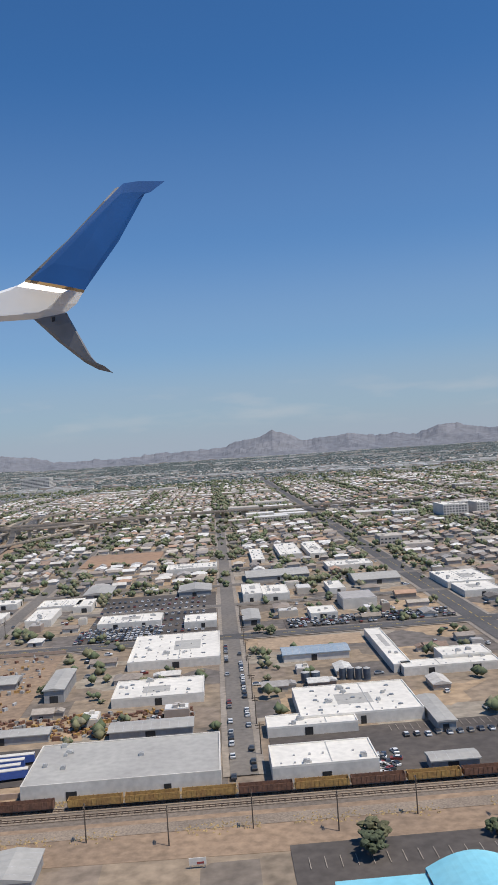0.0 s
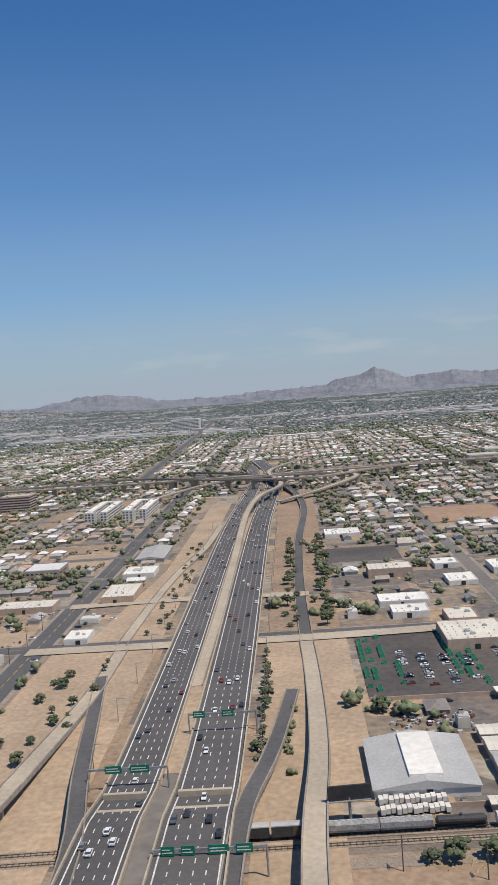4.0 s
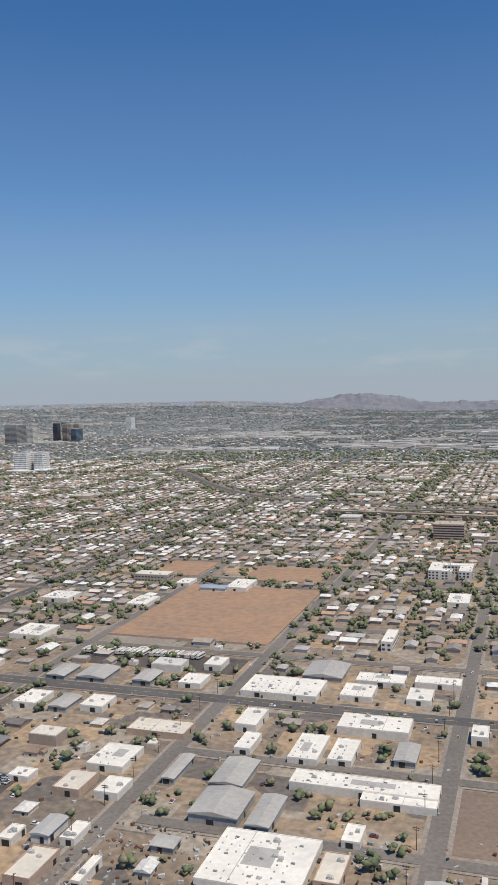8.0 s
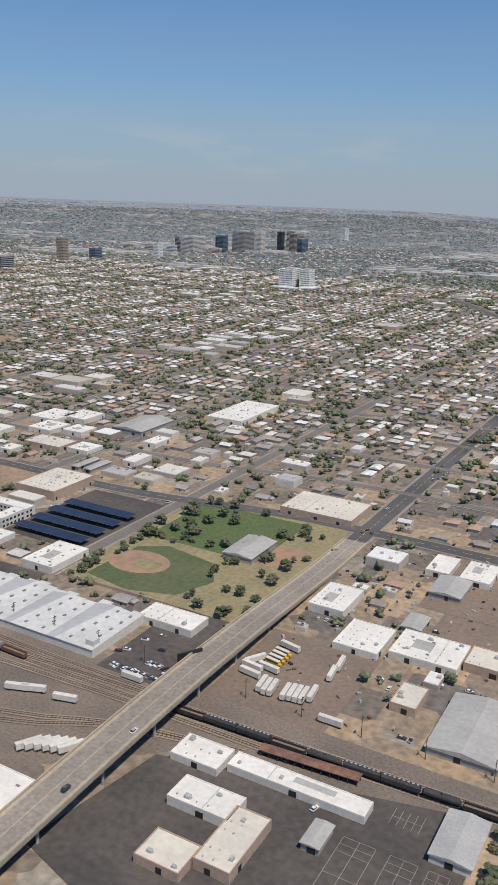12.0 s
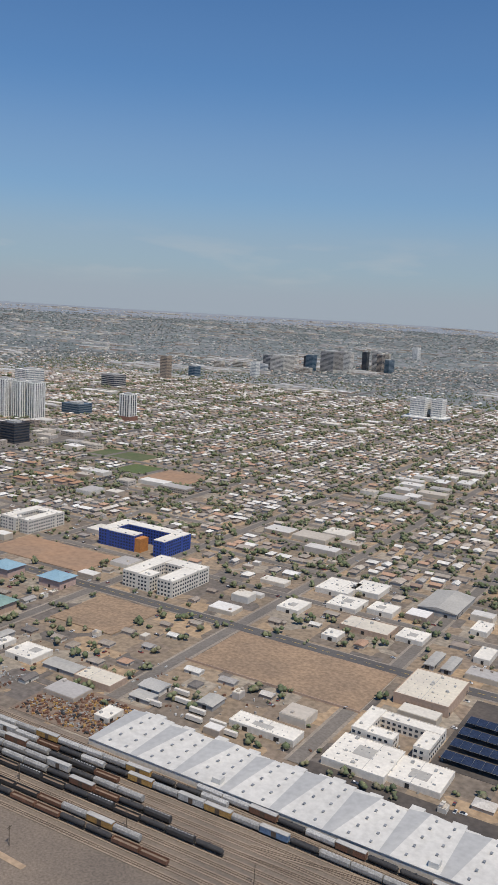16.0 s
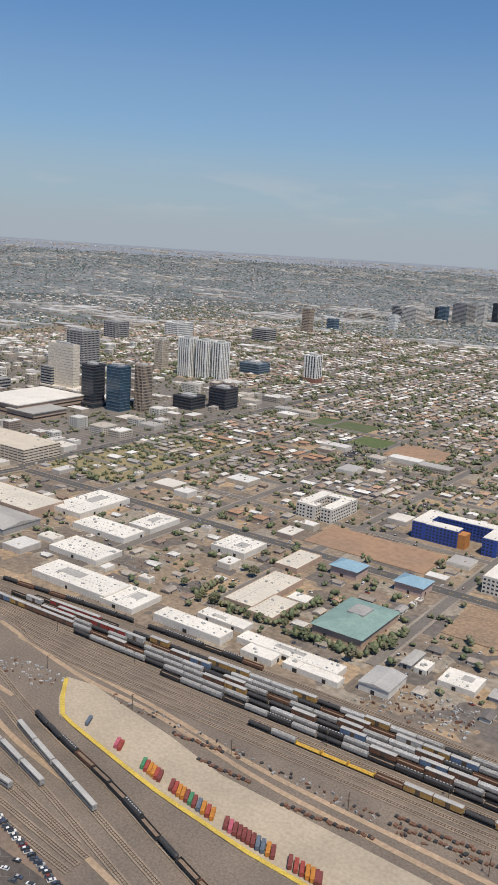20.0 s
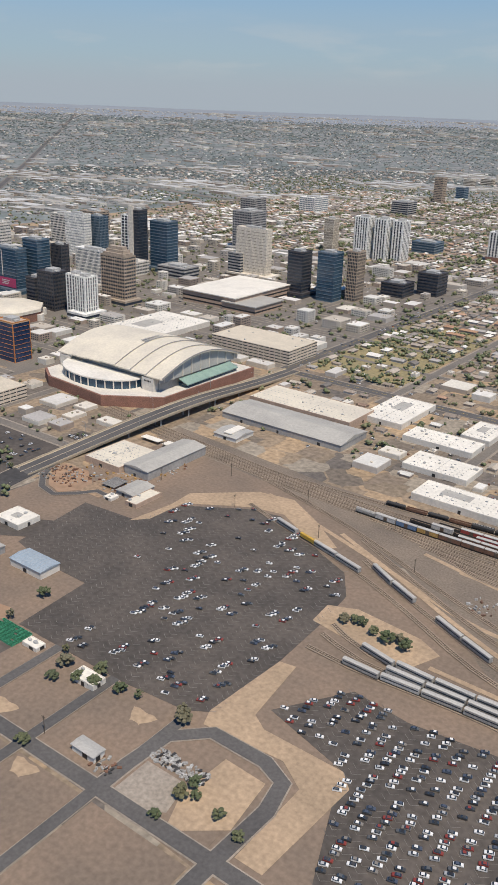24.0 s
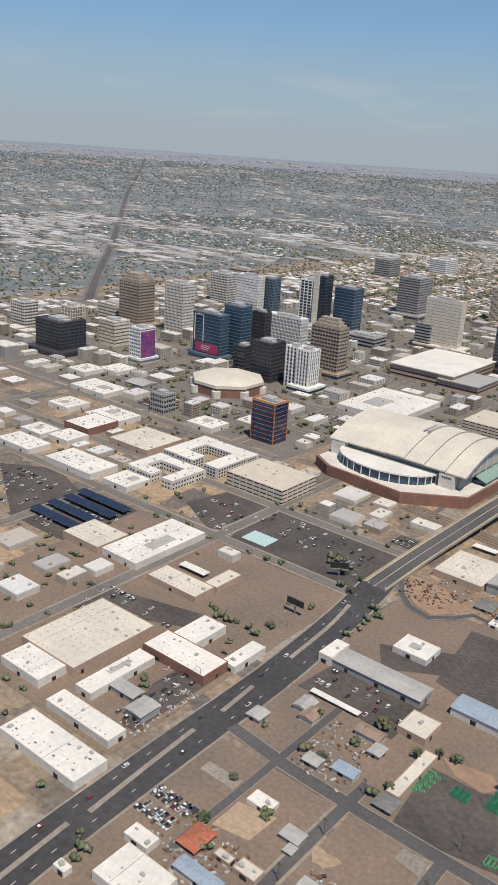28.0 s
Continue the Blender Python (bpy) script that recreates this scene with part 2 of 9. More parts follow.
ROOFS = ((0.62, 0.61, 0.58), (0.33, 0.28, 0.24), (0.40, 0.35, 0.30), (0.27, 0.225, 0.19), (0.25, 0.225, 0.21), (0.46, 0.41, 0.35), (0.36, 0.34, 0.325), (0.28, 0.20, 0.155),
         (0.64, 0.63, 0.60), (0.30, 0.255, 0.21), (0.17, 0.155, 0.145), (0.56, 0.53, 0.49), (0.31, 0.27, 0.235), (0.64, 0.62, 0.58), (0.42, 0.27, 0.19), (0.33, 0.29, 0.25))
m_roof = surf("house_roofing", ONE, (0.85, 0.83, 0.8), 0.3, 1.5, 0.85, pick=ROOFS, per="object", spread=0.15)
m_roofs = surf("house_roofing_mass", (1.12, 1.12, 1.12), (0.98, 0.97, 0.95), 0.02, 0.5, 0.85, pick=ROOFS, spread=0.15)
WALLS = ((0.66, 0.62, 0.55), (0.60, 0.54, 0.46), (0.52, 0.46, 0.38), (0.42, 0.36, 0.30), (0.60, 0.57, 0.52), (0.36, 0.29, 0.24), (0.48, 0.44, 0.40))
m_hwall = surf("house_stucco", ONE, (0.85, 0.85, 0.85), 0.3, 1.5, 0.9, pick=WALLS, per="object", spread=0.1)
m_hwalls = surf("house_stucco_mass", ONE, (0.85, 0.85, 0.85), 0.02, 0.5, 0.9, pick=WALLS, spread=0.1)
CARS = ((0.72, 0.72, 0.71), (0.75, 0.75, 0.74), (0.03, 0.03, 0.033), (0.38, 0.39, 0.40), (0.10, 0.105, 0.11), (0.7, 0.7, 0.69), (0.06, 0.06, 0.062), (0.72, 0.71, 0.70), (0.24, 0.05, 0.04),
        (0.07, 0.085, 0.12), (0.04, 0.04, 0.042), (0.22, 0.2, 0.18), (0.74, 0.74, 0.73))
m_car = surf("car_paint", ONE, (0.95, 0.95, 0.95), 0.5, 2.0, 0.3, pick=CARS, per="object", spread=0.05)
m_cars = surf("car_paint_mass", ONE, (0.95, 0.95, 0.95), 0.5, 2.0, 0.3, pick=CARS, spread=0.05)
m_tyre = surf("tyre_rubber", (0.02, 0.02, 0.02), (0.03, 0.03, 0.03), 1.0, 4.0, 0.9)
m_grass = surf("dry_lawn", (0.11, 0.135, 0.05), (0.085, 0.125, 0.045), 0.12, 1.0, 0.95, spread=0.25)
m_lawn = surf("watered_lawn", (0.085, 0.112, 0.045), (0.115, 0.125, 0.06), 0.08, 0.6, 0.95, spread=0.2)
m_straw = surf("straw_grass", (0.30, 0.245, 0.13), (0.24, 0.205, 0.115), 0.08, 0.6, 0.95, spread=0.2)
m_solar = surf("solar_panel", (0.022, 0.028, 0.05), (0.03, 0.038, 0.066), 0.3, 1.0, 0.25, spread=0.2)
# blue-grey instead of brown rock: distance haze put into the colour
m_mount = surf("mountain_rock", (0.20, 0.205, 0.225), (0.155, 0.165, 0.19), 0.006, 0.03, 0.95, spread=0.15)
# plain colours lifted and blued: distance haze put into the ground colour
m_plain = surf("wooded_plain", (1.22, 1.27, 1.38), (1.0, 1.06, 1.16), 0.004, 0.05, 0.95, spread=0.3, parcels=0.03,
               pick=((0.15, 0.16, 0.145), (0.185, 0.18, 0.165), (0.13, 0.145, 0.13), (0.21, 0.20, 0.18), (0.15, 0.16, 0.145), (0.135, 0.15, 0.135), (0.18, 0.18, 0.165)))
# outermost ground, toned between plain and sky as painted haze
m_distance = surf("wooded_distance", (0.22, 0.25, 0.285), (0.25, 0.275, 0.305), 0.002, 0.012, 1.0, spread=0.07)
m_tankpaint = surf("tank_paint", (0.05, 0.07, 0.10), (0.08, 0.10, 0.13), 0.4, 2.0, 0.45, spread=0.2)
m_pole = surf("weathered_timber", (0.11, 0.085, 0.065), (0.08, 0.065, 0.05), 0.5, 4.0, 0.9)
m_steel = surf("painted_steel", (0.35, 0.35, 0.35), (0.28, 0.28, 0.285), 0.5, 3.0, 0.5, 0.4)
m_sign = surf("green_sign", (0.0, 0.16, 0.09), (0.0, 0.14, 0.08), 0.5, 3.0, 0.6)
m_orange = surf("orange_panel", (0.50, 0.21, 0.06), (0.42, 0.18, 0.06), 0.3, 2.0, 0.7)
m_pink = surf("pink_banner", (0.45, 0.05, 0.14), (0.40, 0.05, 0.12), 0.3, 2.0, 0.7)
m_screen = surf("printed_banner", (0.10, 0.05, 0.22), (0.32, 0.08, 0.16), 0.25, 0.9, 0.6, spread=0.6)

# ---- mesh helpers ----


class Shape:
    """Boxes, sheets and prisms gathered into one mesh."""

    def __init__(self):
        self.v, self.f = [], []

    def add(self, verts, faces):
        o = len(self.v)
        self.v.extend(verts)
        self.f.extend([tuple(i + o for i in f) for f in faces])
        return self

    def box(self, x0, y0, z0, x1, y1, z1):
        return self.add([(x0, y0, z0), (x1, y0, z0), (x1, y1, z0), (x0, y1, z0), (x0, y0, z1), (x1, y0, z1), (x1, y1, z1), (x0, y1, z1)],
                        [(0, 3, 2, 1), (4, 5, 6, 7), (0, 1, 5, 4), (1, 2, 6, 5), (2, 3, 7, 6), (3, 0, 4, 7)])

    def sheet(self, pts, z):
        return self.add([(x, y, z) for x, y in pts], [tuple(range(len(pts)))])

    def slab(self, pts, z0, z1):
        n = len(pts)
        v = [(x, y, z0) for x, y in pts] + [(x, y, z1) for x, y in pts]
        f = [tuple(range(n, 2 * n)), tuple(range(n - 1, -1, -1))] + [(i, (i + 1) % n, n + (i + 1) % n, n + i) for i in range(n)]
        return self.add(v, f)

    def cylinder(self, x, y, z0, z1, r0, r1=None, n=8):
        r1 = r0 if r1 is None else r1
        a = [2 * math.pi * i / n for i in range(n)]
        v = [(x + r0 * math.cos(t), y + r0 * math.sin(t), z0) for t in a] + [(x + r1 * math.cos(t), y + r1 * math.sin(t), z1) for t in a]
        return self.add(v, [(i, (i + 1) % n, n + (i + 1) % n, n + i) for i in range(n)] + [tuple(range(n, 2 * n)), tuple(range(n - 1, -1, -1))])

    def gable(self, x0, y0, x1, y1, z, rise, over=0.3):
        """A pitched roof with its ridge along the longer side."""
        x0, y0, x1, y1 = x0 - over, y0 - over, x1 + over, y1 + over
        t = 0.18
        if x1 - x0 >= y1 - y0:
            ym = (y0 + y1) / 2
            prof = [(y0, z), (y0, z + t), (ym, z + rise + t), (y1, z + t), (y1, z)]
            v = [(x, y, h) for x in (x0, x1) for y, h in prof]
        else:
            xm = (x0 + x1) / 2
            prof = [(x1, z), (x1, z + t), (xm, z + rise + t), (x0, z + t), (x0, z)]
            v = [(x, y, h) for y in (y0, y1) for x, h in prof]
        return self.add(v, [(0, 1, 2, 3, 4), (9, 8, 7, 6, 5)] + [(i, 5 + i, 5 + (i + 1) % 5, (i + 1) % 5) for i in range(5)])

    def hip(self, x0, y0, x1, y1, z, rise, over=0.35):
        x0, y0, x1, y1 = x0 - over, y0 - over, x1 + over, y1 + over
        k = min(x1 - x0, y1 - y0) / 2
        if x1 - x0 >= y1 - y0:
            r = [(x0 + k, (y0 + y1) / 2), (x1 - k, (y0 + y1) / 2)]
        else:
            r = [((x0 + x1) / 2, y0 + k), ((x0 + x1) / 2, y1 - k)]
        v = [(x0, y0, z), (x1, y0, z), (x1, y1, z), (x0, y1, z), (*r[0], z + rise), (*r[1], z + rise)]
        if x1 - x0 >= y1 - y0:
            f = [(0, 1, 5, 4), (1, 2, 5), (2, 3, 4, 5), (3, 0, 4), (0, 3, 2, 1)]
        else:
            f = [(0, 1, 4), (1, 2, 5, 4), (2, 3, 5), (3, 0, 4, 5), (0, 3, 2, 1)]
        return self.add(v, f)

    def mesh(self, name, material):
        me = bpy.data.meshes.new(name)
        me.from_pydata(self.v, [], self.f)
        me.materials.append(material)
        return me


def thing(name, x, y, z=0.0, label="", category="", group="", kind="", turn=0.0):
    ob = new(name)
    ob.empty_display_size = 0.5
    ob.location = (x, y, z)
    ob.rotation_euler = (0, 0, radians(turn))
    return tagged(ob, label, category, group, kind)


def part(name, shape, material, parent, label=""):
    me = shape if isinstance(shape, bpy.types.Mesh) else shape.mesh(name, material)
    ob = new(name, me)
    ob.parent = parent
    return tagged(ob, label) if label else ob


far_pieces = {}


def placed(name, mesh, parent, x, y, z, turn=0.0, sx=1.0, sy=1.0, sz=1.0):
    """A piece under its thing; small pieces far from the flight line are gathered, one mesh a kind."""
    if name == "floor_band" or (name in ("roof_unit", "skylight", "roll_door") and parent.location.y > 185):
        c, sn = math.cos(radians(turn)), math.sin(radians(turn))
        s = far_pieces.setdefault((parent, mesh), Shape())
        s.add([(x + c * v.co.x * sx - sn * v.co.y * sy, y + sn * v.co.x * sx + c * v.co.y * sy, z + v.co.z * sz) for v in mesh.vertices], [tuple(p.vertices) for p in mesh.polygons])
        return None
    ob = new(name, mesh)
    ob.parent, ob.location, ob.rotation_euler, ob.scale = parent, (x, y, z), (0, 0, radians(turn)), (sx, sy, sz)
    return ob


def structure(name, shape, material, label=""):
    return tagged(new(name, shape.mesh(name, material)), label, kind="structure")


def stuff(name, shape, material, label, category):
    return tagged(new(name, shape.mesh(name, material)), label, category, kind="stuff")


def along(pts, step=6.0):
    """A smooth line through the points: places with the way at each."""
    p = [Vector((*q, 0)) if len(q) == 2 else Vector(q) for q in pts]
    out = []
    for i in range(len(p) - 1):
        a, b, c, d = p[max(i - 1, 0)], p[i], p[i + 1], p[min(i + 2, len(p) - 1)]
        n = max(1, int((c - b).length / step))
        for k in range(n):
            t = k / n
            out.append(0.5 * (2 * b + (c - a) * t + (2 * a - 5 * b + 4 * c - d) * t * t + (3 * b - a - 3 * c + d) * t ** 3))
    out.append(p[-1])
    ways = [(out[min(i + 1, len(out) - 1)] - out[max(i - 1, 0)]).normalized() for i in range(len(out))]
    return list(zip(out, ways))


def ribbon(shape, line, left, right, z, thick=0.0):
    """A strip beside a line, from left to right of it; with thick it is a solid deck."""
    n = len(line)
    o = []
    for p, w in line:
        s = Vector((w.y, -w.x, 0)).normalized()
        o.append(((p + s * left), (p + s * right)))
    if thick <= 0:
        v = [(q.x, q.y, q.z + z) for pair in o for q in pair]
        return shape.add(v, [(2 * i, 2 * i + 1, 2 * i + 3, 2 * i + 2) for i in range(n - 1)])
    v = [c for a, b in o for c in ((a.x, a.y, a.z + z), (b.x, b.y, b.z + z), (b.x, b.y, b.z + z - thick), (a.x, a.y, a.z + z - thick))]
    f = [(4 * i + k, 4 * i + (k + 1) % 4, 4 * i + 4 + (k + 1) % 4, 4 * i + 4 + k) for i in range(n - 1) for k in range(4)]
    return shape.add(v, f + [(3, 2, 1, 0), (4 * n - 4, 4 * n - 3, 4 * n - 2, 4 * n - 1)])


# ---- what is taken: one cell a metre ----
GX, GY, GW, GH = -2700, -320, 3150, 2600
taken = np.zeros((GW, GH), bool)


def take(x0, y0, x1, y1, grow=0.0):
    a, b = int(max(0, x0 - grow - GX)), int(max(0, y0 - grow - GY))
    taken[a:max(a, int(x1 + grow - GX) + 1), b:max(b, int(y1 + grow - GY) + 1)] = True


def is_free(x0, y0, x1, y1):
    a, b = int(x0 - GX), int(y0 - GY)
    c, d = int(x1 - GX) + 1, int(y1 - GY) + 1
    if c <= 0 or d <= 0 or a >= GW or b >= GH:
        return True
    return not taken[max(a, 0):c, max(b, 0):d].any()


def smooth(t):
    t = min(max(t, 0.0), 1.0)
    return t * t * (3 - 2 * t)


def rise(x, y):
    """The plain climbs towards its far rim, by as much as fits the horizon in the camera's view."""
    dx, dy = x + 450, y
    r = math.hypot(dx, dy)
    if r < 2000:
        return 0.0
    az = math.degrees(math.atan2(-dx, max(dy, 1)))
    rim = 58 * smooth((az - 2) / 18) + 16 * smooth((az - 36) / 26)
    return rim * smooth((r - 2000) / 2500) ** 1.3


# ---- ground ----
xs = list(range(-5200, -1700, 100)) + list(range(-1700, 400, 50)) + list(range(400, 2600, 100))
ys = list(range(-1500, -400, 100)) + list(range(-400, 1300, 50)) + list(range(1300, 4700, 100))
g = Shape()
g.v = [(x, y, rise(x, y)) for y in ys for x in xs]
W = len(xs)
g.f = [(j * W + i, j * W + i + 1, (j + 1) * W + i + 1, (j + 1) * W + i) for j in range(len(ys) - 1) for i in range(W - 1)]
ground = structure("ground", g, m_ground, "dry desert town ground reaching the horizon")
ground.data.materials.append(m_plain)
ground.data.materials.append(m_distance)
# far faces take the haze-tinted plain, the rim the haze tone
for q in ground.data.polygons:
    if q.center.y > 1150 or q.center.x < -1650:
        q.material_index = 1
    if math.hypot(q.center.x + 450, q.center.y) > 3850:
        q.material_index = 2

# ---- mountains on the far rim ----


SKYLINE = ((-30, 30), (-20, 32), (-17.3, 40), (-14.7, 78), (-13.5, 88), (-11.4, 76), (-8.7, 30), (-5.7, 30), (-3.4, 42), (-0.5, 48), (1.6, 54), (4.0, 92), (5.0, 128), (6.6, 80), (7.3, 62), (10, 82), (11.8, 58), (13.3, 70), (14.4, 56),
           (15.9, 96), (17.3, 90), (19, 60), (22, 76), (26, 60), (40, 40))


def ridge_height(az):
    """Height of the skyline at so many degrees east of north."""
    for (a, p), (b, q) in zip(SKYLINE, SKYLINE[1:]):
        if az <= b:
            t = (az - a) / (b - a)
            return p + (q - p) * t
    return 40


m = Shape()
AZ = [-24 + 0.1 * i for i in range(560)]
ROWS = 26
for a in AZ:
    for j in range(ROWS):
        q = j / (ROWS - 1)
        r = 3850 + 650 * q
        x, y = -70 + r * math.sin(radians(a)), r * math.cos(radians(a))
        n = noise.multi_fractal(Vector((x / 130, y / 130, 0.0)), 0.9, 2.1, 6)
        top = q / 0.7 if q < 0.7 else 1 - (q - 0.7) * 1.6
        base = rise(x, y) - 3
        jag = noise.noise(Vector((a * 2.3, 0.5, 0))) * 7 + noise.noise(Vector((a * 6.0, 3.5, 0))) * 4
        fold = abs(noise.noise(Vector((x / 95, y / 95, 2.0)))) + 0.5 * abs(noise.noise(Vector((x / 38, y / 38, 7.0))))
        h = max(ridge_height(a) * 1.04 + jag * smooth(top) ** 4 - base, 0) * (1 - 0.55 * fold * (1 - smooth(top)) * smooth(top * 4))
        z = base + h * (max(top, 0) ** 1.35) * (1 - 0.75 * (1 - smooth(top)) * (1.3 - n)) + 9 * (n - 0.9) * smooth(q * 3) * smooth((1 - q) * 4)
        ends = smooth((a + 24) / 4) * smooth((32 - a) / 3)
        m.v.append((x, y, rise(x, y) - 14 + (z - rise(x, y) + 14) * ends))
m.f = [(i * ROWS + j, (i + 1) * ROWS + j, (i + 1) * ROWS + j + 1, i * ROWS + j + 1) for i in range(len(AZ) - 1) for j in range(ROWS - 1)]
structure("backdrop_mountains", m, m_mount, "bare desert mountains tinted hazy blue-grey along the horizon")

# ---- streets ----
Z_LOT, Z_WALK, Z_ROAD, Z_LINE = 0.05, 0.12, 0.22, 0.25
roads_ns, roads_ew = [], []


def bend(x):
    """The town grid steps a little south towards the west."""
    return -12 * smooth((-560 - x) / 60)


street_no = 0


def street(pts, half, walk=1.0, centre="", name="road"):
    global street_no
    street_no += 1
    up = 0.0009 * street_no
    line = along(pts, 12)
    s = Shape()
    ribbon(s, line, -half - walk, half + walk, Z_WALK + up)
    structure("pavement", s, m_walk, "pale concrete kerb and pavement beside a street")
    s = Shape()
    ribbon(s, line, -half, half, Z_ROAD + up)
    structure(name, s, m_avenue if half > 6 else (m_road if centre or walk < 0.5 else m_street), "sun-bleached grey asphalt street")
    if centre:
        s = Shape()
        for i in range(0, len(line) - 1):
            a, b = line[i][0], line[i + 1][0]
            for k in (0.0, 0.5):
                c, d = a.lerp(b, k), a.lerp(b, k + 0.28)
                ribbon(s, [(c, line[i][1]), (d, line[i][1])], -0.09, 0.09, Z_LINE + up)
        tagged(new("lane_line", s.mesh("lane_line", m_yellow if centre == "yellow" else m_paint)), "painted dashed lane line", kind="structure")
    for p, w in line:
        take(p.x - half - walk, p.y - half - walk, p.x + half + walk, p.y + half + walk)


NS = (354, 283, 212, 142, 71, 1, -70, -210, -286, -362, -438, -515, -588, -660, -730, -807, -880, -950, -1020, -1091, -1160, -1230, -1300, -1370, -1440)
for x in NS:
    big = x in (71, -210, -515, -1091)
    y0 = 131 if x > -230 else (120 if x > -515 else 236)
    if x in (-588,):
        y0 = 143
    if x < -600:
        y0 = 138
    if x < -1000:
        y0 = 205 if x > -1100 else -20
    if x in (-515, -1091):
        y0 = 222
    street([(x, y0), (x, 600), (x, 1150)], 3.6 if big else 2.3, 1.2, "yellow" if big else "")
for y in (152, 191, 232, 280, 322, 364, 406, 448, 490, 532, 574, 640, 720, 800, 890, 980, 1070):
    if y == 152:
        pts = [(-355, y), (-290, y), (-212, y)]
    elif y == 191:
        pts = [(-362, y), (-290, y), (-212, y)]
    elif y in (232, 280):
        pts = [(420, y), (160, y), (-60, y), (-215, y), (-420, y), (-540, y), (-620, y - 12), (-760, y - 12), (-1090, y - 12)]
    else:
        street([(420, y), (160, y), (20, y), (-120, y)], 2.0, 1.0)
        pts = [(-206, y), (-300, y), (-550, y), (-620, y - 12), (-1085, y - 12), (-1440, y - 12)]
    street(pts, 3.2 if y == 232 else 2.0, 1.0, "yellow" if y == 232 else "")
# the west end: the wide avenue, the cross street and its lanes
AVENUE = [(-1071, -420), (-1078, -180), (-1080.2, -128), (-1081.3, -85), (-1081.9, -46), (-1083.4, -22), (-1086, 6), (-1090, 34)]
street(AVENUE, 6.1, 0.7)
s = Shape()
for i, (p, w) in enumerate(along(AVENUE, 4)):
    if i % 3 == 0:
        for off in (-3.4, 3.4):
            ribbon(s, [(p, w), (p + w * 1.6, w)], off - 0.08, off + 0.08, 0.4)
structure("lane_line", s, m_paint, "white dashed lane lines of the avenue")
for pts in ([(-1079.4, -146), (-1081, -122.8)], [(-1080.1, -117), (-1081.6, -95), (-1082.6, -77)], [(-1082.2, -65.7), (-1083.4, -50)], [(-1084.2, -30), (-1086, -6), (-1089, 12)]):
    s = Shape()
    ribbon(s, along(pts, 4), -0.75, 0.75, 0.42)
    structure("median_island", s, m_walk, "pale concrete median island in the avenue")
street([(-1076, -68.6), (-1056, -70.8), (-1030, -71.4), (-985, -71), (-900, -70), (-840, -70)], 2.0, 0.4)
for x, y in ((-1058, -40), (-1035.4, -62), (-1008.6, -71), (-986, -40), (-964, -40), (-939, -40)):
    street([(x, -150 if x > -1050 else -113), (x, -100), (x, y)], 1.6 if x > -1050 else 1.2, 0.2)
street([(-1087, 46), (-1080.5, 34), (-1073, 27), (-1064, 25), (-1057.5, 31), (-1053, 38), (-1045, 37)], 1.2, 0.3)
street([(-939, -72), (-938, -48), (-930, -40), (-914, -40), (-907, -43), (-905, -52), (-906, -75), (-906, -110)], 2.0, 0.4)
for y in (20, 62, 112, 160, 205, 250, 300, 345, 395, 445, 500):
    street([(-1200 if y in (112, 160, 205) else -1094, y), (-1300, y), (-1450, y), (-1600, y)], 2.2, 1.2)
for x in (-1160, -1230):
    street([(x, -160), (x, -60), (x, 108)], 2.2, 1.0)
# long straight avenue that runs off to the north-west, and far cross roads
for pts, half in (([(-1590, 320), (-1716, 443), (-1921, 649), (-2246, 965), (-2673, 1382), (-3038, 1762), (-3626, 2372)], 4.0), ([(-2700, 900), (-2487, 940), (-2233, 948), (-2054, 915), (-1844, 908), (-1719, 880), (-1500, 870), (-1268, 898), (-1134, 898), (-1019, 892), (-700, 1000)], 4.2),
                  ([(250, 640), (100, 655), (-90, 690), (-300, 700), (-520, 760), (-700, 1000)], 3.6), ([(-260, 700), (-270, 1000), (-300, 1800), (-350, 2600)], 3.0),
                  ([(72, 620), (73, 1000), (76, 2200)], 2.4), ([(-515, 1100), (-515, 2400)], 2.4), ([(-1091, 1100), (-1091, 2600)], 2.4), ([(-2600, 1500), (-600, 1480), (600, 1480)], 2.4)):
    s = Shape()
    line = along(pts, 12)
    line = [(Vector((p.x, p.y, rise(p.x, p.y))), w) for p, w in line]
    ribbon(s, line, -half, half, 0.45)
    structure("road", s, m_verge if half > 4.1 else m_road, "far straight asphalt avenue")
    s = Shape()
    ribbon(s, line, -half * 1.7, half * 1.7, 0.4)
    structure("verge", s, m_verge, "dusty grey verge beside a far avenue")
    for p, w in line:
        take(p.x - half * 2.2, p.y - half * 2.2, p.x + half * 2.2, p.y + half * 2.2)

# ---- lots and fields ----


levels = []


def lot(pts, material, label, name="lot", z=Z_LOT, hold=True):
    z += 0.3 if name == "dirt_field" else 0.0
    while any(abs(z - u) < 0.0010 for u in levels):
        z += 0.0011
    levels.append(z)
    s = Shape()
    s.slab(pts, -0.02, z)
    structure(name, s, material, label)
    if hold:
        px, py = [p[0] for p in pts], [p[1] for p in pts]
        x = min(px)
        while x < max(px):
            ins = []
            for i in range(len(pts)):
                (ax, ay), (bx, by) = pts[i], pts[(i + 1) % len(pts)]
                if (ax > x) != (bx > x):
                    ins.append(ay + (by - ay) * (x - ax) / (bx - ax))
            ins.sort()
            for k in range(0, len(ins) - 1, 2):
                take(x, ins[k], x, ins[k + 1])
            x += 1


def rect(x0, y0, x1, y1):
    return [(x0, y0), (x1, y0), (x1, y1), (x0, y1)]


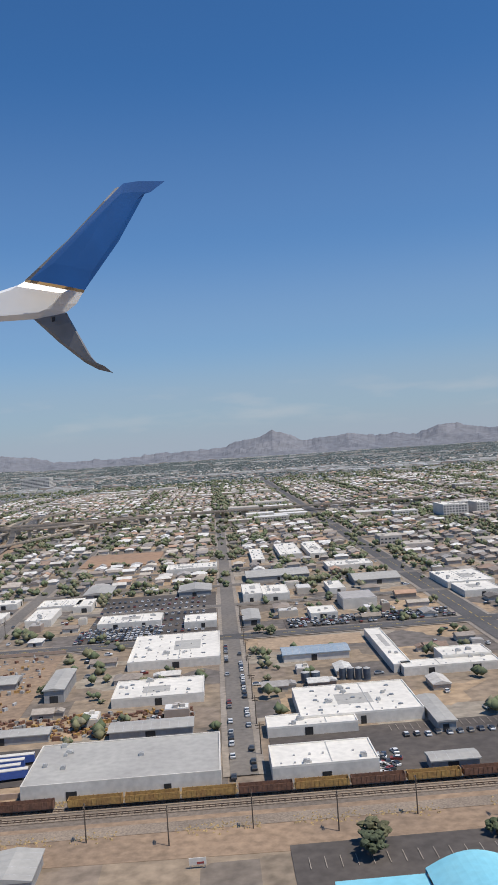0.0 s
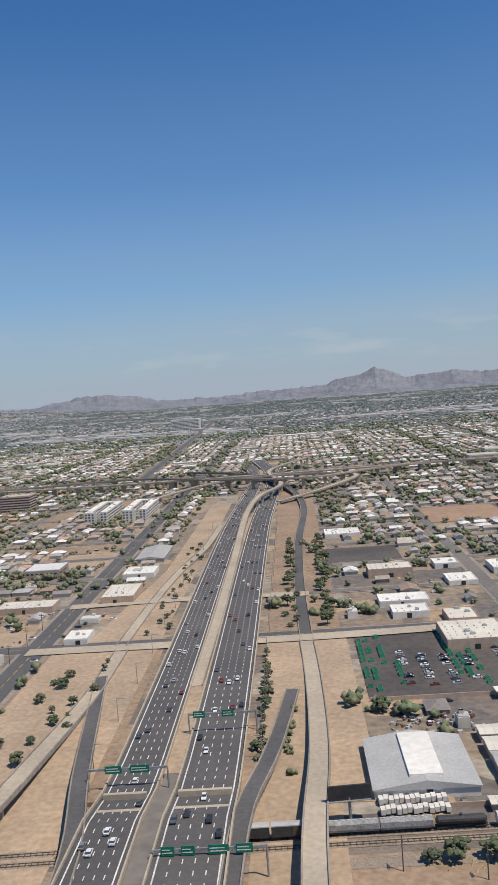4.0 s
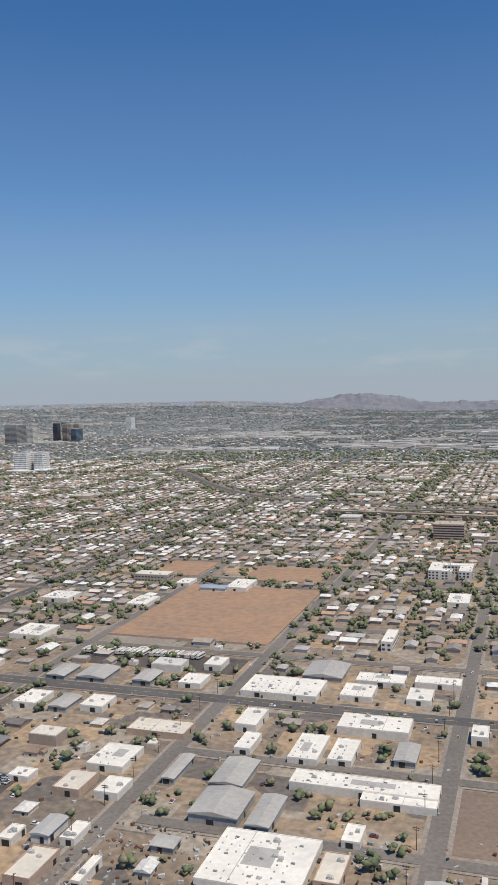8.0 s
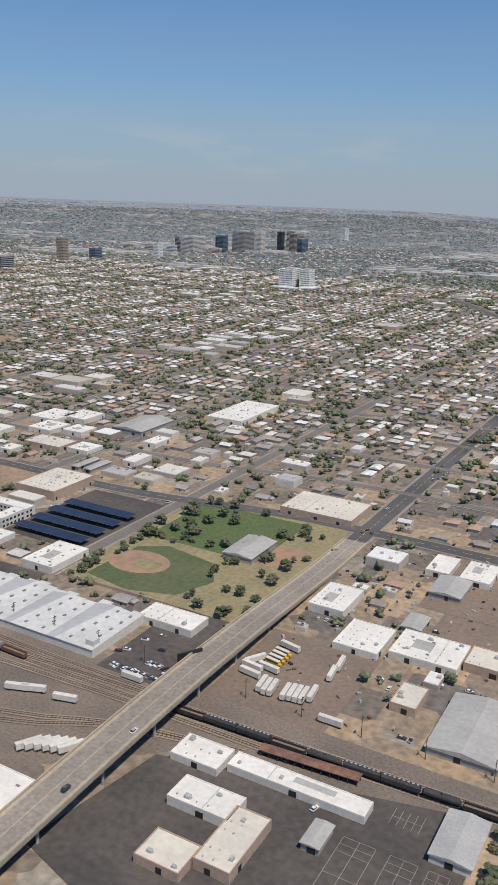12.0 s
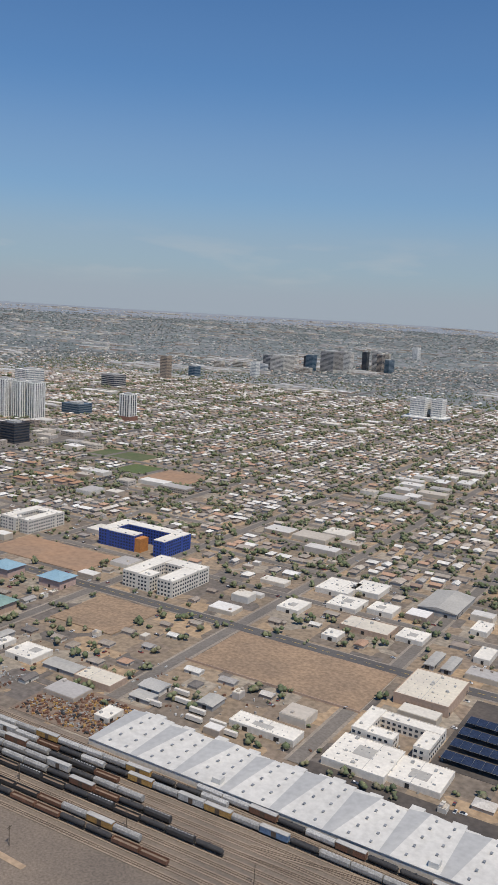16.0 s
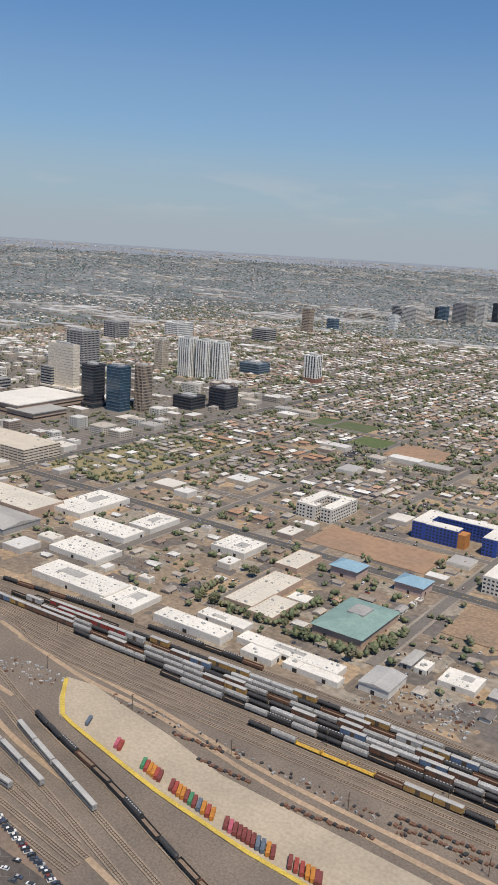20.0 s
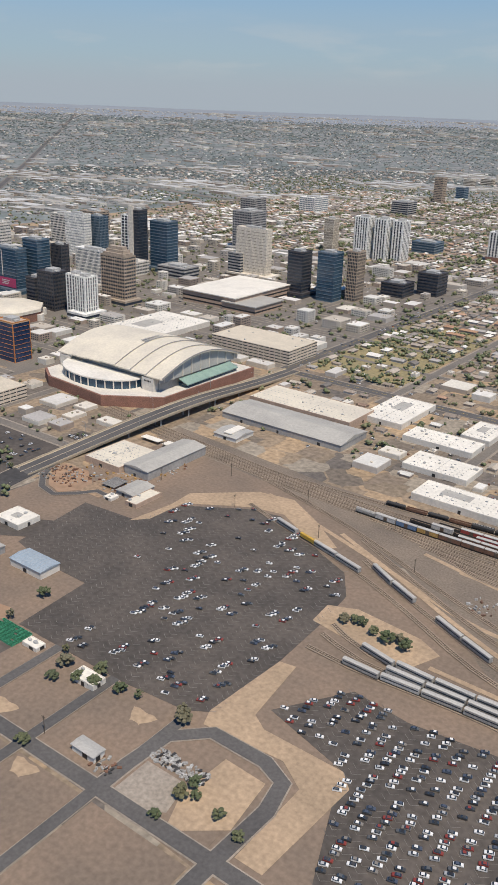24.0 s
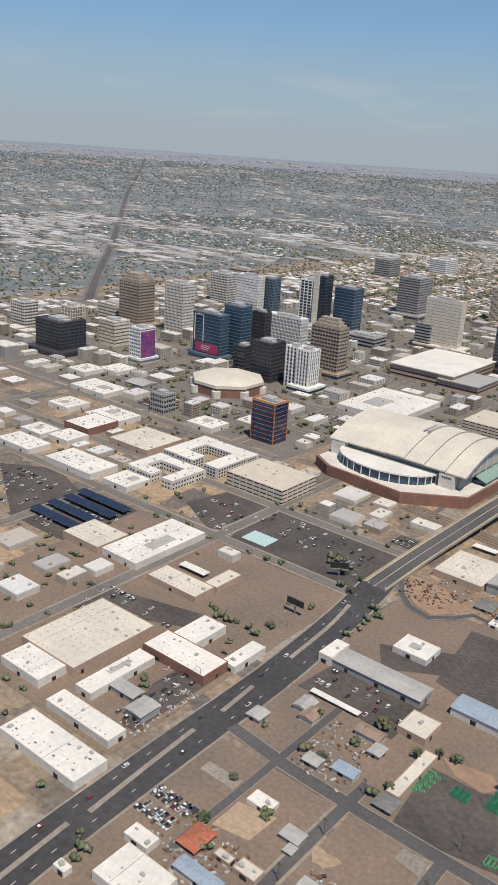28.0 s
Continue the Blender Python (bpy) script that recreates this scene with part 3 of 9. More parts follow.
FIELD, BARE, ASPH = "bare reddish dirt field with faint tracks", "empty lot of pale desert dirt", "worn dark asphalt yard"
lot(rect(-436, 293, -366, 388), m_field, FIELD, "dirt_field")
lot(rect(-415, 404, -372, 440), m_field, FIELD, "dirt_field")
lot(rect(-470, 408, -442, 446), m_field, FIELD, "dirt_field")
lot(rect(-726, 180, -657, 216), m_dirt, "fenced empty field of brown dirt", "dirt_field")
lot(rect(-798, 180, -765, 214), m_dirt, BARE, "dirt_field")
lot(rect(-892, 232, -828, 262), m_field, FIELD, "dirt_field")
lot(rect(-945, 428, -905, 468), m_field, FIELD, "dirt_field")
lot(rect(-68, 402, -30, 448), m_field, FIELD, "dirt_field")
lot(rect(-238, 350, -214, 378), m_tan, BARE)
lot(rect(-282, 388, -215, 400), m_dirt, BARE)
lot(rect(-282, 460, -270, 540), m_dirt, BARE)
lot(rect(-268, 540, -215, 570), m_field, FIELD)
lot(rect(-283, 156, -214, 187), m_brown, "flat empty brown dirt block")
lot(rect(-280, 236, -216, 252), m_tan, BARE)
lot(rect(-66, 155, -44, 226), m_dirt, "dusty storage yard of orange dirt")
lot(rect(-208, 131, -172, 226), m_dirt, BARE, hold=False)
lot(rect(8, 214, 36, 226), m_tan, BARE)
lot(rect(-480, 185, -443, 228), m_brown, "empty brown dirt block")
lot(rect(-470, 156, -442, 184), m_brown, "empty brown dirt block")
lot(rect(-510, 112, -478, 150), m_brown, "brown dirt truck yard")
lot(rect(-1130, -30, -1096, 16), m_brown, "empty brown dirt block")
for x0, x1 in ((-1033, -1011), (-1007, -988), (-984, -966), (-962, -941), (-937, -909)):
    lot(rect(x0, -69, x1, -45), m_brown, "empty brown dirt block with tyre marks", hold=x0 > -1000)
    lot(rect(x0, -140, x1, -74), m_brown, "empty brown dirt block with tyre marks", hold=x0 > -990)
lot(rect(-1085, -140, -1038, -74), m_brown, "brown dirt block with a few sheds", hold=False)
lot(rect(-434, 281.8, -404, 291.6), m_walk, "bare pale concrete slab", "slab")
lot(rect(-436, 256, -367, 273), m_lot, "dark asphalt bus yard", "yard", hold=False)
lot(rect(-122, 321, -92, 354), m_lot, "large empty dark asphalt car park", "car_park")
lot(rect(-44, 236, -18.5, 253), m_lot, "asphalt yard full of white cars", "car_park", hold=False)
lot(rect(17, 236, 67, 250), m_lot, "asphalt car park with long rows of cars", "car_park", hold=False)
# parking fields and yards
PARK_A = [(-1044, -8), (-1049, 28), (-1024, 30), (-1019, 50), (-998, 64), (-985, 67), (-958, 53), (-945, 47), (-937, 35), (-935, 17), (-934, -6), (-935, -34), (-941, -38), (-962, -40), (-988, -40), (-1004, -40), (-1006, -12),
          (-1027, -12)]
PARK_B = [(-924, -24), (-911, -4), (-894, -6), (-854, -1), (-839, -3), (-812, -4), (-790, -20), (-800, -45), (-835, -66), (-885, -66), (-896, -38), (-898, -31)]


def inside(pts, x, y):
    odd = False
    for (ax, ay), (bx, by) in zip(pts, pts[1:] + pts[:1]):
        if (ay > y) != (by > y) and x < ax + (bx - ax) * (y - ay) / (by - ay):
            odd = not odd
    return odd


lot([(-1086, -72), (-1078, 30), (-1066, 100), (-990, 92), (-940, 66), (-880, 36), (-800, 10), (-760, -20), (-790, -80), (-930, -72)], m_brown, "bare brown ground south of the railway", "brown_ground", 0.02, False)
lot(PARK_A, m_lot, "huge cracked dark asphalt car park", "car_park")
lot(PARK_B, m_lot, "dark asphalt car park full of cars", "car_park")
lot([(-934, -39), (-936, -34), (-934, -6), (-929, -5), (-926, -28), (-921, -31), (-898, -31), (-894, -35), (-896, -66), (-903, -66), (-903, -42), (-911, -37)], m_tan, "broad strip of pale orange dirt", "dirt_strip", 0.08)
lot([(-938, 17), (-939, 27), (-930, 31), (-908, 29), (-900, 25), (-904, 15), (-918, 14)], m_tan, "island of pale orange dirt", "dirt_strip", 0.08)
lot([(-1026, 28), (-1023, 48), (-1024, 60), (-1004, 79), (-989, 82), (-972, 72), (-956, 60), (-960, 55), (-985, 69), (-998, 66), (-1020, 52), (-1021, 34)], m_tan, "pale dirt bank beside the car park", "dirt_strip", 0.08)
lot(rect(-1071, -87.2, -1059.8, -83.4), m_walk, "bare pale concrete slab", "slab", 0.13, False)
lot([(-1017.8, -78.5), (-1017.6, -74), (-1011.4, -74), (-1010.6, -79.5)], m_walk, "pale worn patch of dirt", "dirt_patch", 0.13, False)
lot([(-1056, -99.5), (-1056, -89.4), (-1045.6, -87.3), (-1046.1, -97.5)], m_tan, "pale orange dirt yard", "dirt_patch", 0.13, False)
lot([(-1026, -38.6), (-1012.6, -36), (-1008.6, -39), (-1011.5, -44), (-1020, -43)], m_field, "orange dirt strip with dry scrub", "dirt_patch", 0.13, False)
lot([(-1084, 48), (-1070, 49), (-1060, 42), (-1059, 34), (-1064, 27.5), (-1072, 29.5), (-1079, 36)], m_field, "orange dirt scrap yard inside a road loop", "dirt_patch", 0.13, False)
lot(rect(-1152, 26.5, -1139.5, 35.8), surf("pale_aqua_court", (0.40, 0.56, 0.54), (0.46, 0.58, 0.56), 0.3, 2.0, 0.8, spread=0.1), "pale aqua painted court", "court", 0.16, False)
lot([(-1027, -44.2), (-1012, -44.2), (-1008, -41.5), (-996, -41.5), (-997.5, -66.5), (-1011, -68.8), (-1024, -68.6)], m_lot, "dark asphalt yard for waste bins", "bin_yard", 0.08, False)
lot([(-1068, -2), (-1040, 14), (-1032, 4), (-1060, -14)], m_lot, ASPH, hold=False)
lot([(-922, -45), (-910, -45.5), (-908, -61), (-919, -70), (-923, -60)], m_tan, "loose orange dirt beside the street bend", "dirt_patch", 0.095, False)
lot([(-936, -57), (-924, -57), (-922, -66), (-933, -73), (-936, -70)], m_walk, "pale grey gravel patch", "gravel_patch", 0.097, False)
for u, v in ((-957, -77), (-978, -66), (-948, -47), (-1030, -90)):
    lot([(u + 4.5 * (0.7 + 0.3 * math.sin(3 * q)) * math.cos(q), v + 5 * (0.7 + 0.3 * math.cos(2 * q)) * math.sin(q)) for q in [i * 0.45 for i in range(14)]], m_tan, "patch of paler loose dirt", "dirt_patch", 0.09, False)
lot(rect(-1060, 34, -1048, 92), m_dirt, "rough dirt yard", hold=False)
lot(rect(-119, 180, -76, 232), m_lot, ASPH, "car_park")
lot(rect(6, 125, 66, 150), m_lot, ASPH, "car_park")
lot(rect(-42, 240, -3, 310), m_lot, ASPH, "car_park")
lot(rect(-52, 118, -42, 152), m_lot, ASPH, hold=False)
lot(rect(6, 92, 66, 106), m_lot, ASPH, "car_park")
lot([(-512, 52), (-470, 40), (-438, 46), (-438, 99), (-446, 101), (-463, 97), (-506, 86)], m_lot, "black asphalt car park with white bay lines", "car_park")
lot(rect(-68, 134.5, -33.5, 152), m_lot, "dark asphalt loading yard with parked trailers", "yard")
lot(rect(-439.8, 120, -434.4, 142), m_lot, ASPH, "yard")
lot(rect(-423.6, 127, -418.4, 142), m_lot, ASPH, "yard")
lot(rect(-418, 126.8, -404, 131.6), m_lot, ASPH, "yard")
lot(rect(-404, 127, -397, 142), m_lot, ASPH, "yard")
lot(rect(-410, 150, -395, 165), m_lot, "asphalt yard packed with parked cars", "yard")
lot(rect(-397, 118, -388, 130), m_walk, "pale concrete yard with parked cars", "yard")
lot(rect(-431, 46, -420, 95), m_lot, ASPH, "car_park")
lot([(-437.8, 46), (-431.2, 46), (-432.4, 100.3), (-437.8, 98)], m_tan, "dirt strip with shrubs between two car parks", "dirt_strip", 0.075)
lot(rect(-419.8, 46, -411.8, 100), m_concrete, "pale concrete apron beside the warehouse", "apron", 0.07)
lot(rect(-540, 108, -521, 146), m_lot, ASPH, "car_park")
lot(rect(-658, 116, -588, 142), m_lot, ASPH, hold=False)
lot(rect(-626, 162, -588, 214), m_lot, "asphalt car park under solar canopies", "car_park")
lot(rect(-752, 113, -717, 138), m_brown, "scrap yard ground", hold=False)
lot(rect(-1095, 18, -1150, 60), m_lot, ASPH, "car_park")
lot(rect(-1236, -28, -1196, 14), m_lot, "asphalt car park under solar canopies", "car_park")
lot(rect(-1200, -100, -1092, 16), m_brown, "dusty industrial yard", hold=False)
lot([(-1192, 36), (-1187, 61), (-1160, 58), (-1166, 22)], m_lot, ASPH, "car_park", 0.09)
lot([(-1161, 43), (-1158, 62), (-1127, 62), (-1121, 25), (-1154, 19)], m_lot, ASPH, "car_park", 0.09)
lot([(-1114, 31), (-1114, 60), (-1097, 59), (-1099, 27)], m_lot, ASPH, "car_park", 0.09)
lot([(-1106, -70), (-1106, -61), (-1094, -47), (-1094, -69), (-1094, -89), (-1100, -89)], m_lot, ASPH, "car_park", 0.09)
lot([(-1074, -40), (-1072, -20), (-1050, -23), (-1040, -20), (-1040, -42), (-1059, -39)], m_lot, ASPH, "car_park", 0.09)
lot([(-1287, 4), (-1263, 20), (-1232, 9), (-1232, -29)], m_lot, ASPH, "car_park", 0.09)
lot([(-1123, -24), (-1122, 14), (-1098, 14), (-1098, -29)], m_brown, "empty brown dirt block", "lot", 0.10, False)
lot([(-1160, -60), (-1120, -40), (-1122, -30), (-1165, -42)], m_lot, ASPH, "car_park", 0.09)
lot([(-1600, 118), (-1210, 118), (-1206, 104), (-1196, 104), (-1190, 210), (-1096, 222), (-1096, 560), (-1600, 560)], m_street, "city ground of asphalt and paving", "city_ground", 0.01, False)
for i, pts in enumerate(([(-915, 72), (-880, 70), (-850, 68), (-800, 62), (-740, 60), (-690, 58)], [(-930, 76), (-880, 66.5), (-843, 64.5), (-800, 58), (-765, 56), (-700, 53)], [(-1000, 80), (-940, 60), (-905, 47), (-885, 44)],
            [(-960, 70), (-930, 56), (-900, 41), (-870, 29.5), (-832, 23)], [(-900, 18), (-870, 17), (-840, 12), (-800, 4)])):
    s = Shape()
    ribbon(s, along(pts, 6), -0.9, 0.9, 0.11 + 0.006 * i)
    structure("dirt_road", s, m_tan, "pale worn vehicle track in the rail yard")
# park with its ball field
lot(rect(-584, 146, -520, 229), m_straw, "dry straw-coloured park grass", "park_lawn")
lot(rect(-580, 186, -536, 226), m_grass, "green park lawn under trees", "park_lawn", 0.08, False)
lot([(-578, 150), (-577, 176), (-568, 182), (-548, 178), (-540, 166), (-545, 152), (-560, 147)], m_lawn, "mown green ball field", "ball_field", 0.10, False)
arc = [(-569 + 11 * math.cos(t), 166 + 8.5 * math.sin(t)) for t in [i * math.pi / 12 for i in range(24)]]
lot(arc, m_field, "raked reddish dirt infield", "infield", 0.13, False)
arc = [(-565 + 4.5 * math.cos(t), 166 + 4 * math.sin(t)) for t in [i * math.pi / 10 for i in range(20)]]
lot(arc, m_straw, "worn straw patch inside the infield", "infield", 0.16, False)
lot(rect(-536, 186, -524, 204), m_field, "raked dirt court", "infield", 0.11, False)
# distant school fields and cemetery
lot(rect(-1040, 470, -985, 510), m_lawn, "distant green sports field", "sports_field")
lot(rect(-980, 440, -950, 470), m_grass, "distant green sports field", "sports_field")
lot(rect(-1085, 235, -1025, 375), m_straw, "dry straw lawn under trees", "lawn", hold=False)

# ---- railway corridor ----
MAIN = [(160, 121), (40, 122.5), (-60, 123.5), (-150, 122), (-215, 119), (-285, 113.5), (-360, 109.5), (-430, 106.5), (-515, 104), (-560, 103)]
lot([(160, 112), (160, 127), (-60, 128), (-150, 127), (-215, 125), (-285, 119), (-430, 112), (-560, 113), (-715, 112), (-780, 112), (-890, 106), (-985, 103), (-1075, 112), (-1075, 96),
     (-985, 86), (-930, 62), (-880, 20), (-820, 0), (-700, -20), (-560, 40), (-500, 92), (-430, 98), (-285, 107), (-215, 113), (-150, 116), (-60, 117)], m_yard, "brown ballast and dirt of the railway land",
    "railway_ground", 0.03)
lot([(160, 117.5), (160, 99), (-60, 107), (-180, 105), (-180, 116), (-60, 118)], m_dirt, "pale dirt strip beside the railway", "dirt_strip", 0.045)
s = Shape()
ribbon(s, along([(160, 113.5), (-60, 115), (-150, 114), (-215, 111)], 10), -1.6, 1.6, 0.09)
structure("dirt_road", s, m_ballast, "pale gravel service road by the railway")
tracks = []


def track(pts):
    up = 0.006 * len(tracks)
    line = along(pts, 8)
    tracks.append(line)
    t = thing("railway_track", 0, 0, 0, "steel railway track on pale stone ballast", "railway track", "railway tracks", "structure")
    s = Shape()
    ribbon(s, line, -1.0, 1.0, 0.16 + up, 0.13)
    part("ballast_bed", s, m_ballast, t)
    s = Shape()
    for i in range(len(line) - 1):
        (a, w), b = line[i], line[i + 1][0]
        n = max(2, int((b - a).length / 0.9))
        for k in range(n):
            c = a.lerp(b, k / n)
            ribbon(s, [(c, w), (c + w * 0.22, w)], -0.62, 0.62, 0.19 + up)
    part("sleepers", s, m_pole, t)
    for off in (-0.36, 0.36):
        s = Shape()
        ribbon(s, line, off - 0.035, off + 0.035, 0.27 + up, 0.09)
        part("rail", s, m_rail, t)
    for p, w in line:
        take(p.x - 2, p.y - 2, p.x + 2, p.y + 2)
    return line


main_line = track(MAIN)
second = track([(160, 118.6), (40, 119.9), (-60, 120.7), (-150, 119.2), (-215, 116.2), (-285, 110.8), (-360, 106.8), (-430, 103.8), (-515, 101.2), (-560, 100.4)])
yard = []
for k in range(10):
    head = [(-1120, 112 - 2.6 * k), (-1066, 105 - 2.6 * k), (-980, 97 - 2.6 * k)] if k < 4 else [(-958 + 8 * (k - 4), 87.0 - 2.2 * (k - 4))]
    yard.append(track(head + [(-890, 99.5 - 3.2 * k), (-760, 104 - 3.5 * k), (-650, 106 - 3.5 * k)] + ([(-560, 103 - 2.6 * k)] if k < 2 else [(-600, 103.6 - 3.0 * k), (-582, 102.6 - 2.7 * k)] if k < 6 else [(-630, 105 - 3.4 * k)])))
west = [track(p) for p in ([(-650, 96), (-600, 103), (-566, 101.4), (-520, 103.9), (-470, 101.2)], [(-650, 92), (-600, 94.5), (-562, 97), (-520, 99), (-480, 99.6)], [(-640, 70), (-590, 74), (-546, 80.5), (-520, 90.5), (-490, 96.5)],
                           [(-640, 66), (-590, 70), (-544, 77.8), (-522, 88.6), (-500, 94)])]
edge = track([(-1000, 98.8), (-959, 101.5), (-909, 106), (-833, 109), (-770, 109.3), (-720, 109), (-660, 108.4), (-600, 106.8), (-560, 105.4), (-510, 105.4)])
south = [track(p) for p in (
    [(-1010, 90.5), (-960, 76), (-905, 53), (-865, 39), (-832, 30.5), (-797, 19), (-740, 2)],
    [(-952, 71), (-940, 64.5), (-900, 45), (-865, 32), (-826, 20), (-760, 0)],
    [(-944, 58.5), (-932, 51.5), (-902, 37), (-876, 26.5), (-838, 17), (-775, -2)],
    [(-1000, 68), (-980, 61), (-944, 50.5), (-918, 39), (-890, 25), (-860, 17), (-820, 9)],
    [(-932, 19), (-916, 12.8), (-888, 12), (-856, 13), (-815, 7)],
    [(-932, 13), (-916, 8.6), (-888, 9), (-860, 9.2), (-815, 4)],
    [(-932, 5), (-917, 4.2), (-887, 6), (-866, 5.6), (-815, 1)])]
pad = [(-881, 63), (-873, 52), (-866, 45.5), (-844, 40.5), (-819, 35.5), (-803, 33.5), (-786, 31.5), (-771, 31), (-700, 27), (-690, 44), (-747, 51), (-778, 52), (-810, 53), (-833, 58.5), (-857, 62.5), (-870, 65)]
lot(pad, m_concrete, "pale concrete container loading pad", "loading_pad", 0.16)
s = Shape()
ribbon(s, along([(-880, 62), (-872, 52.6), (-865, 46.2), (-844, 41.2), (-819, 36.2), (-803, 34.2), (-786, 32.2), (-771, 31.7), (-700, 27.7)], 6), -0.7, 0.7, 0.42)
structure("kerb_line", s, m_yellow, "yellow painted line along the pad")

# ---- freeway ----
for x0, x1 in ((-169.4, -160.9), (-156.4, -146.1)):
    f = thing("freeway", 0, 0, 0, "wide dark asphalt freeway carriageway with lane lines", "freeway", "freeway carriageways", "structure")
    line = along([((x0 + x1) / 2, 60), ((x0 + x1) / 2, 200), ((x0 + x1) / 2, 420), ((x0 + x1) / 2 + 4, 640), ((x0 + x1) / 2 - 14, 800)], 12)
    line = [(Vector((p.x, p.y, 3.0 * smooth((145 - p.y) / 25) + 1.0)), w) for p, w in line]
    h = (x1 - x0) / 2
    s = Shape()
    ribbon(s, line, -h - 0.5, h + 0.5, 0.0, 0.6)
    part("deck", s, m_freeway, f)
    for off in (-h + 0.5, h - 0.5):
        s = Shape()
        ribbon(s, line, off - 0.12, off + 0.12, 0.04)
        part("edge_line", s, m_paint, f, "solid white edge line")
    for off in (-h - 0.5, h + 0.5):
        s = Shape()
        ribbon(s, line, off - 0.15, off + 0.15, 0.5, 0.9)
        part("barrier", s, m_concrete, f, "pale concrete barrier")
    s = Shape()
    for k in range(1, 5):
        off = -h + 0.5 + (2 * h - 1) * k / 5
        for i in range(len(line) - 1):
            (a, w), b = line[i], line[i + 1][0]
            for q in (0.0, 0.25, 0.5, 0.75):
                ribbon(s, [(a.lerp(b, q), w), (a.lerp(b, q + 0.1), w)], off - 0.08, off + 0.08, 0.04)
    part("lane_dashes", s, m_paint, f, "white dashed lane lines")
    s = Shape()
    for y in (111, 117, 128, 134):
        s.box(x0 + 0.5, y - 0.4, 0, x1 - 0.5, y + 0.4, 3.2)
    part("bridge_piers", s, m_concrete, f, "concrete bridge piers over the railway")
    take(x0 - 2, 60, x1 + 2, 800)
    s = Shape()
    o0, o1 = (4, 0.3) if x0 < -160 else (0.3, 4)
    s.slab([(x0 - o0, 136), (x1 + o1, 136), (x1 + o1 * 0.5, 170), (x0 - o0 * 0.5, 170)], 0, 0.9)
    structure("embankment", s, m_dirt, "dirt freeway embankment")
s = Shape()
s.slab(rect(-160.3, 146, -157.0, 800), 0, 0.8)
structure("median", s, m_tan, "pale dirt freeway median")
s = Shape()
line = along([(-158.65, 60), (-158.65, 148)], 4)
line = [(Vector((p.x, p.y, 3.0 * smooth((145 - p.y) / 25) + 0.9)), w) for p, w in line]
ribbon(s, line, -1.55, 1.55, -0.25, 0.5)
structure("median_deck", s, m_verge, "pale concrete strip between the freeway decks")
lot(rect(-204, 96, -174, 226), m_tan, "broad pale dirt verge beside the freeway", "verge", 0.06, False)
lot(rect(-143, 96, -128, 226), m_tan, "broad pale dirt verge beside the freeway", "verge", 0.06, False)
lot([(-128, 133), (-121, 133), (-121, 226), (-128, 226)], m_tan, "broad pale dirt verge beside the freeway", "verge", 0.06)
lot([(-196, 236), (-174, 236), (-172, 520), (-184, 520), (-186, 330)], m_tan, "pale dirt slope with shrubs beside the freeway", "verge", 0.06)
lot(rect(-143, 236, -122, 560), m_dirt, "pale dirt slope with shrubs beside the freeway", "verge", 0.06)
take(-204, 96, -121, 234)
take(-190, 234, -121, 560)


def ramp(pts, half, label, top=None):
    line = along(pts, 6)
    r = thing("ramp", 0, 0, 0, label, "ramp road", "freeway ramps", "structure")
    s = Shape()
    ribbon(s, line, -half, half, 0.24, 0.8)
    part("deck", s, top or m_concrete, r)
    for off in (-half, half):
        s = Shape()
        ribbon(s, line, off - 0.13, off + 0.13, 0.6, 0.9)
        part("barrier", s, m_walk, r, "low concrete parapet")
    s = Shape()
    for i in range(0, len(line), 3):
        p = line[i][0]
        if p.z > 1.5:
            s.box(p.x - half * 0.6, p.y - 0.4, 0, p.x + half * 0.6, p.y + 0.4, p.z - 0.5)
    if s.v:
        part("piers", s, m_concrete, r, "concrete bridge piers")
    for p, w in line:
        take(p.x - half - 1, p.y - half - 1, p.x + half + 1, p.y + half + 1)
    return line


ramp([(-190, 60, 3.4), (-188.6, 114, 3.6), (-187, 146, 2.0), (-184.6, 190, 0.1), (-184, 226, 0)], 1.9, "pale concrete frontage road bridge over the railway")
ramp([(-168, 80, 3.4), (-169.5, 113, 3.6), (-175, 142, 2.4), (-181, 178, 0.3), (-185, 205, 0)], 1.5, "dark asphalt slip road beside the freeway", m_road)
ramp([(-133.5, 60, 3.4), (-133, 113, 3.6), (-131, 152, 1.8), (-131, 195, 0.1), (-132, 226, 0)], 1.9, "pale concrete frontage road bridge over the railway")
ramp([(-145, 100, 3.6), (-144, 126, 3.2), (-140, 152, 1.4), (-136, 188, 0.1)], 1.5, "dark asphalt slip road beside the freeway", m_road)
ramp([(-185, 230, 0), (-183, 285, 0), (-180, 325, 0.2), (-174, 372, 0.7), (-171.5, 430, 1)], 1.6, "pale concrete slip road joining the freeway")
ramp([(-132, 230, 0), (-133, 291, 0), (-132, 377, 0.2), (-128, 479, 0.8), (-136, 560, 2), (-160, 640, 4), (-220, 690, 5)], 1.8, "grey frontage road curving towards the interchange", m_road)
ramp([(-159.2, 192, 0.75), (-158.7, 260, 0.95), (-158.9, 340, 1.6), (-158.6, 440, 4.5), (-153.5, 500, 6.0), (-141, 556, 6.0), (-150, 640, 7.0), (-120, 720, 8)], 1.5, "curving concrete flyover in the freeway median")
ramp([(-420, 640, 5), (-300, 625, 5.5), (-160, 620, 6), (0, 640, 5), (160, 650, 4)], 3.0, "long elevated concrete freeway viaduct")
ramp([(-380, 660, 3), (-260, 650, 6), (-180, 590, 7.5), (-120, 570, 7.5), (-60, 620, 6), (40, 660, 4)], 2.0, "curving concrete interchange flyover")
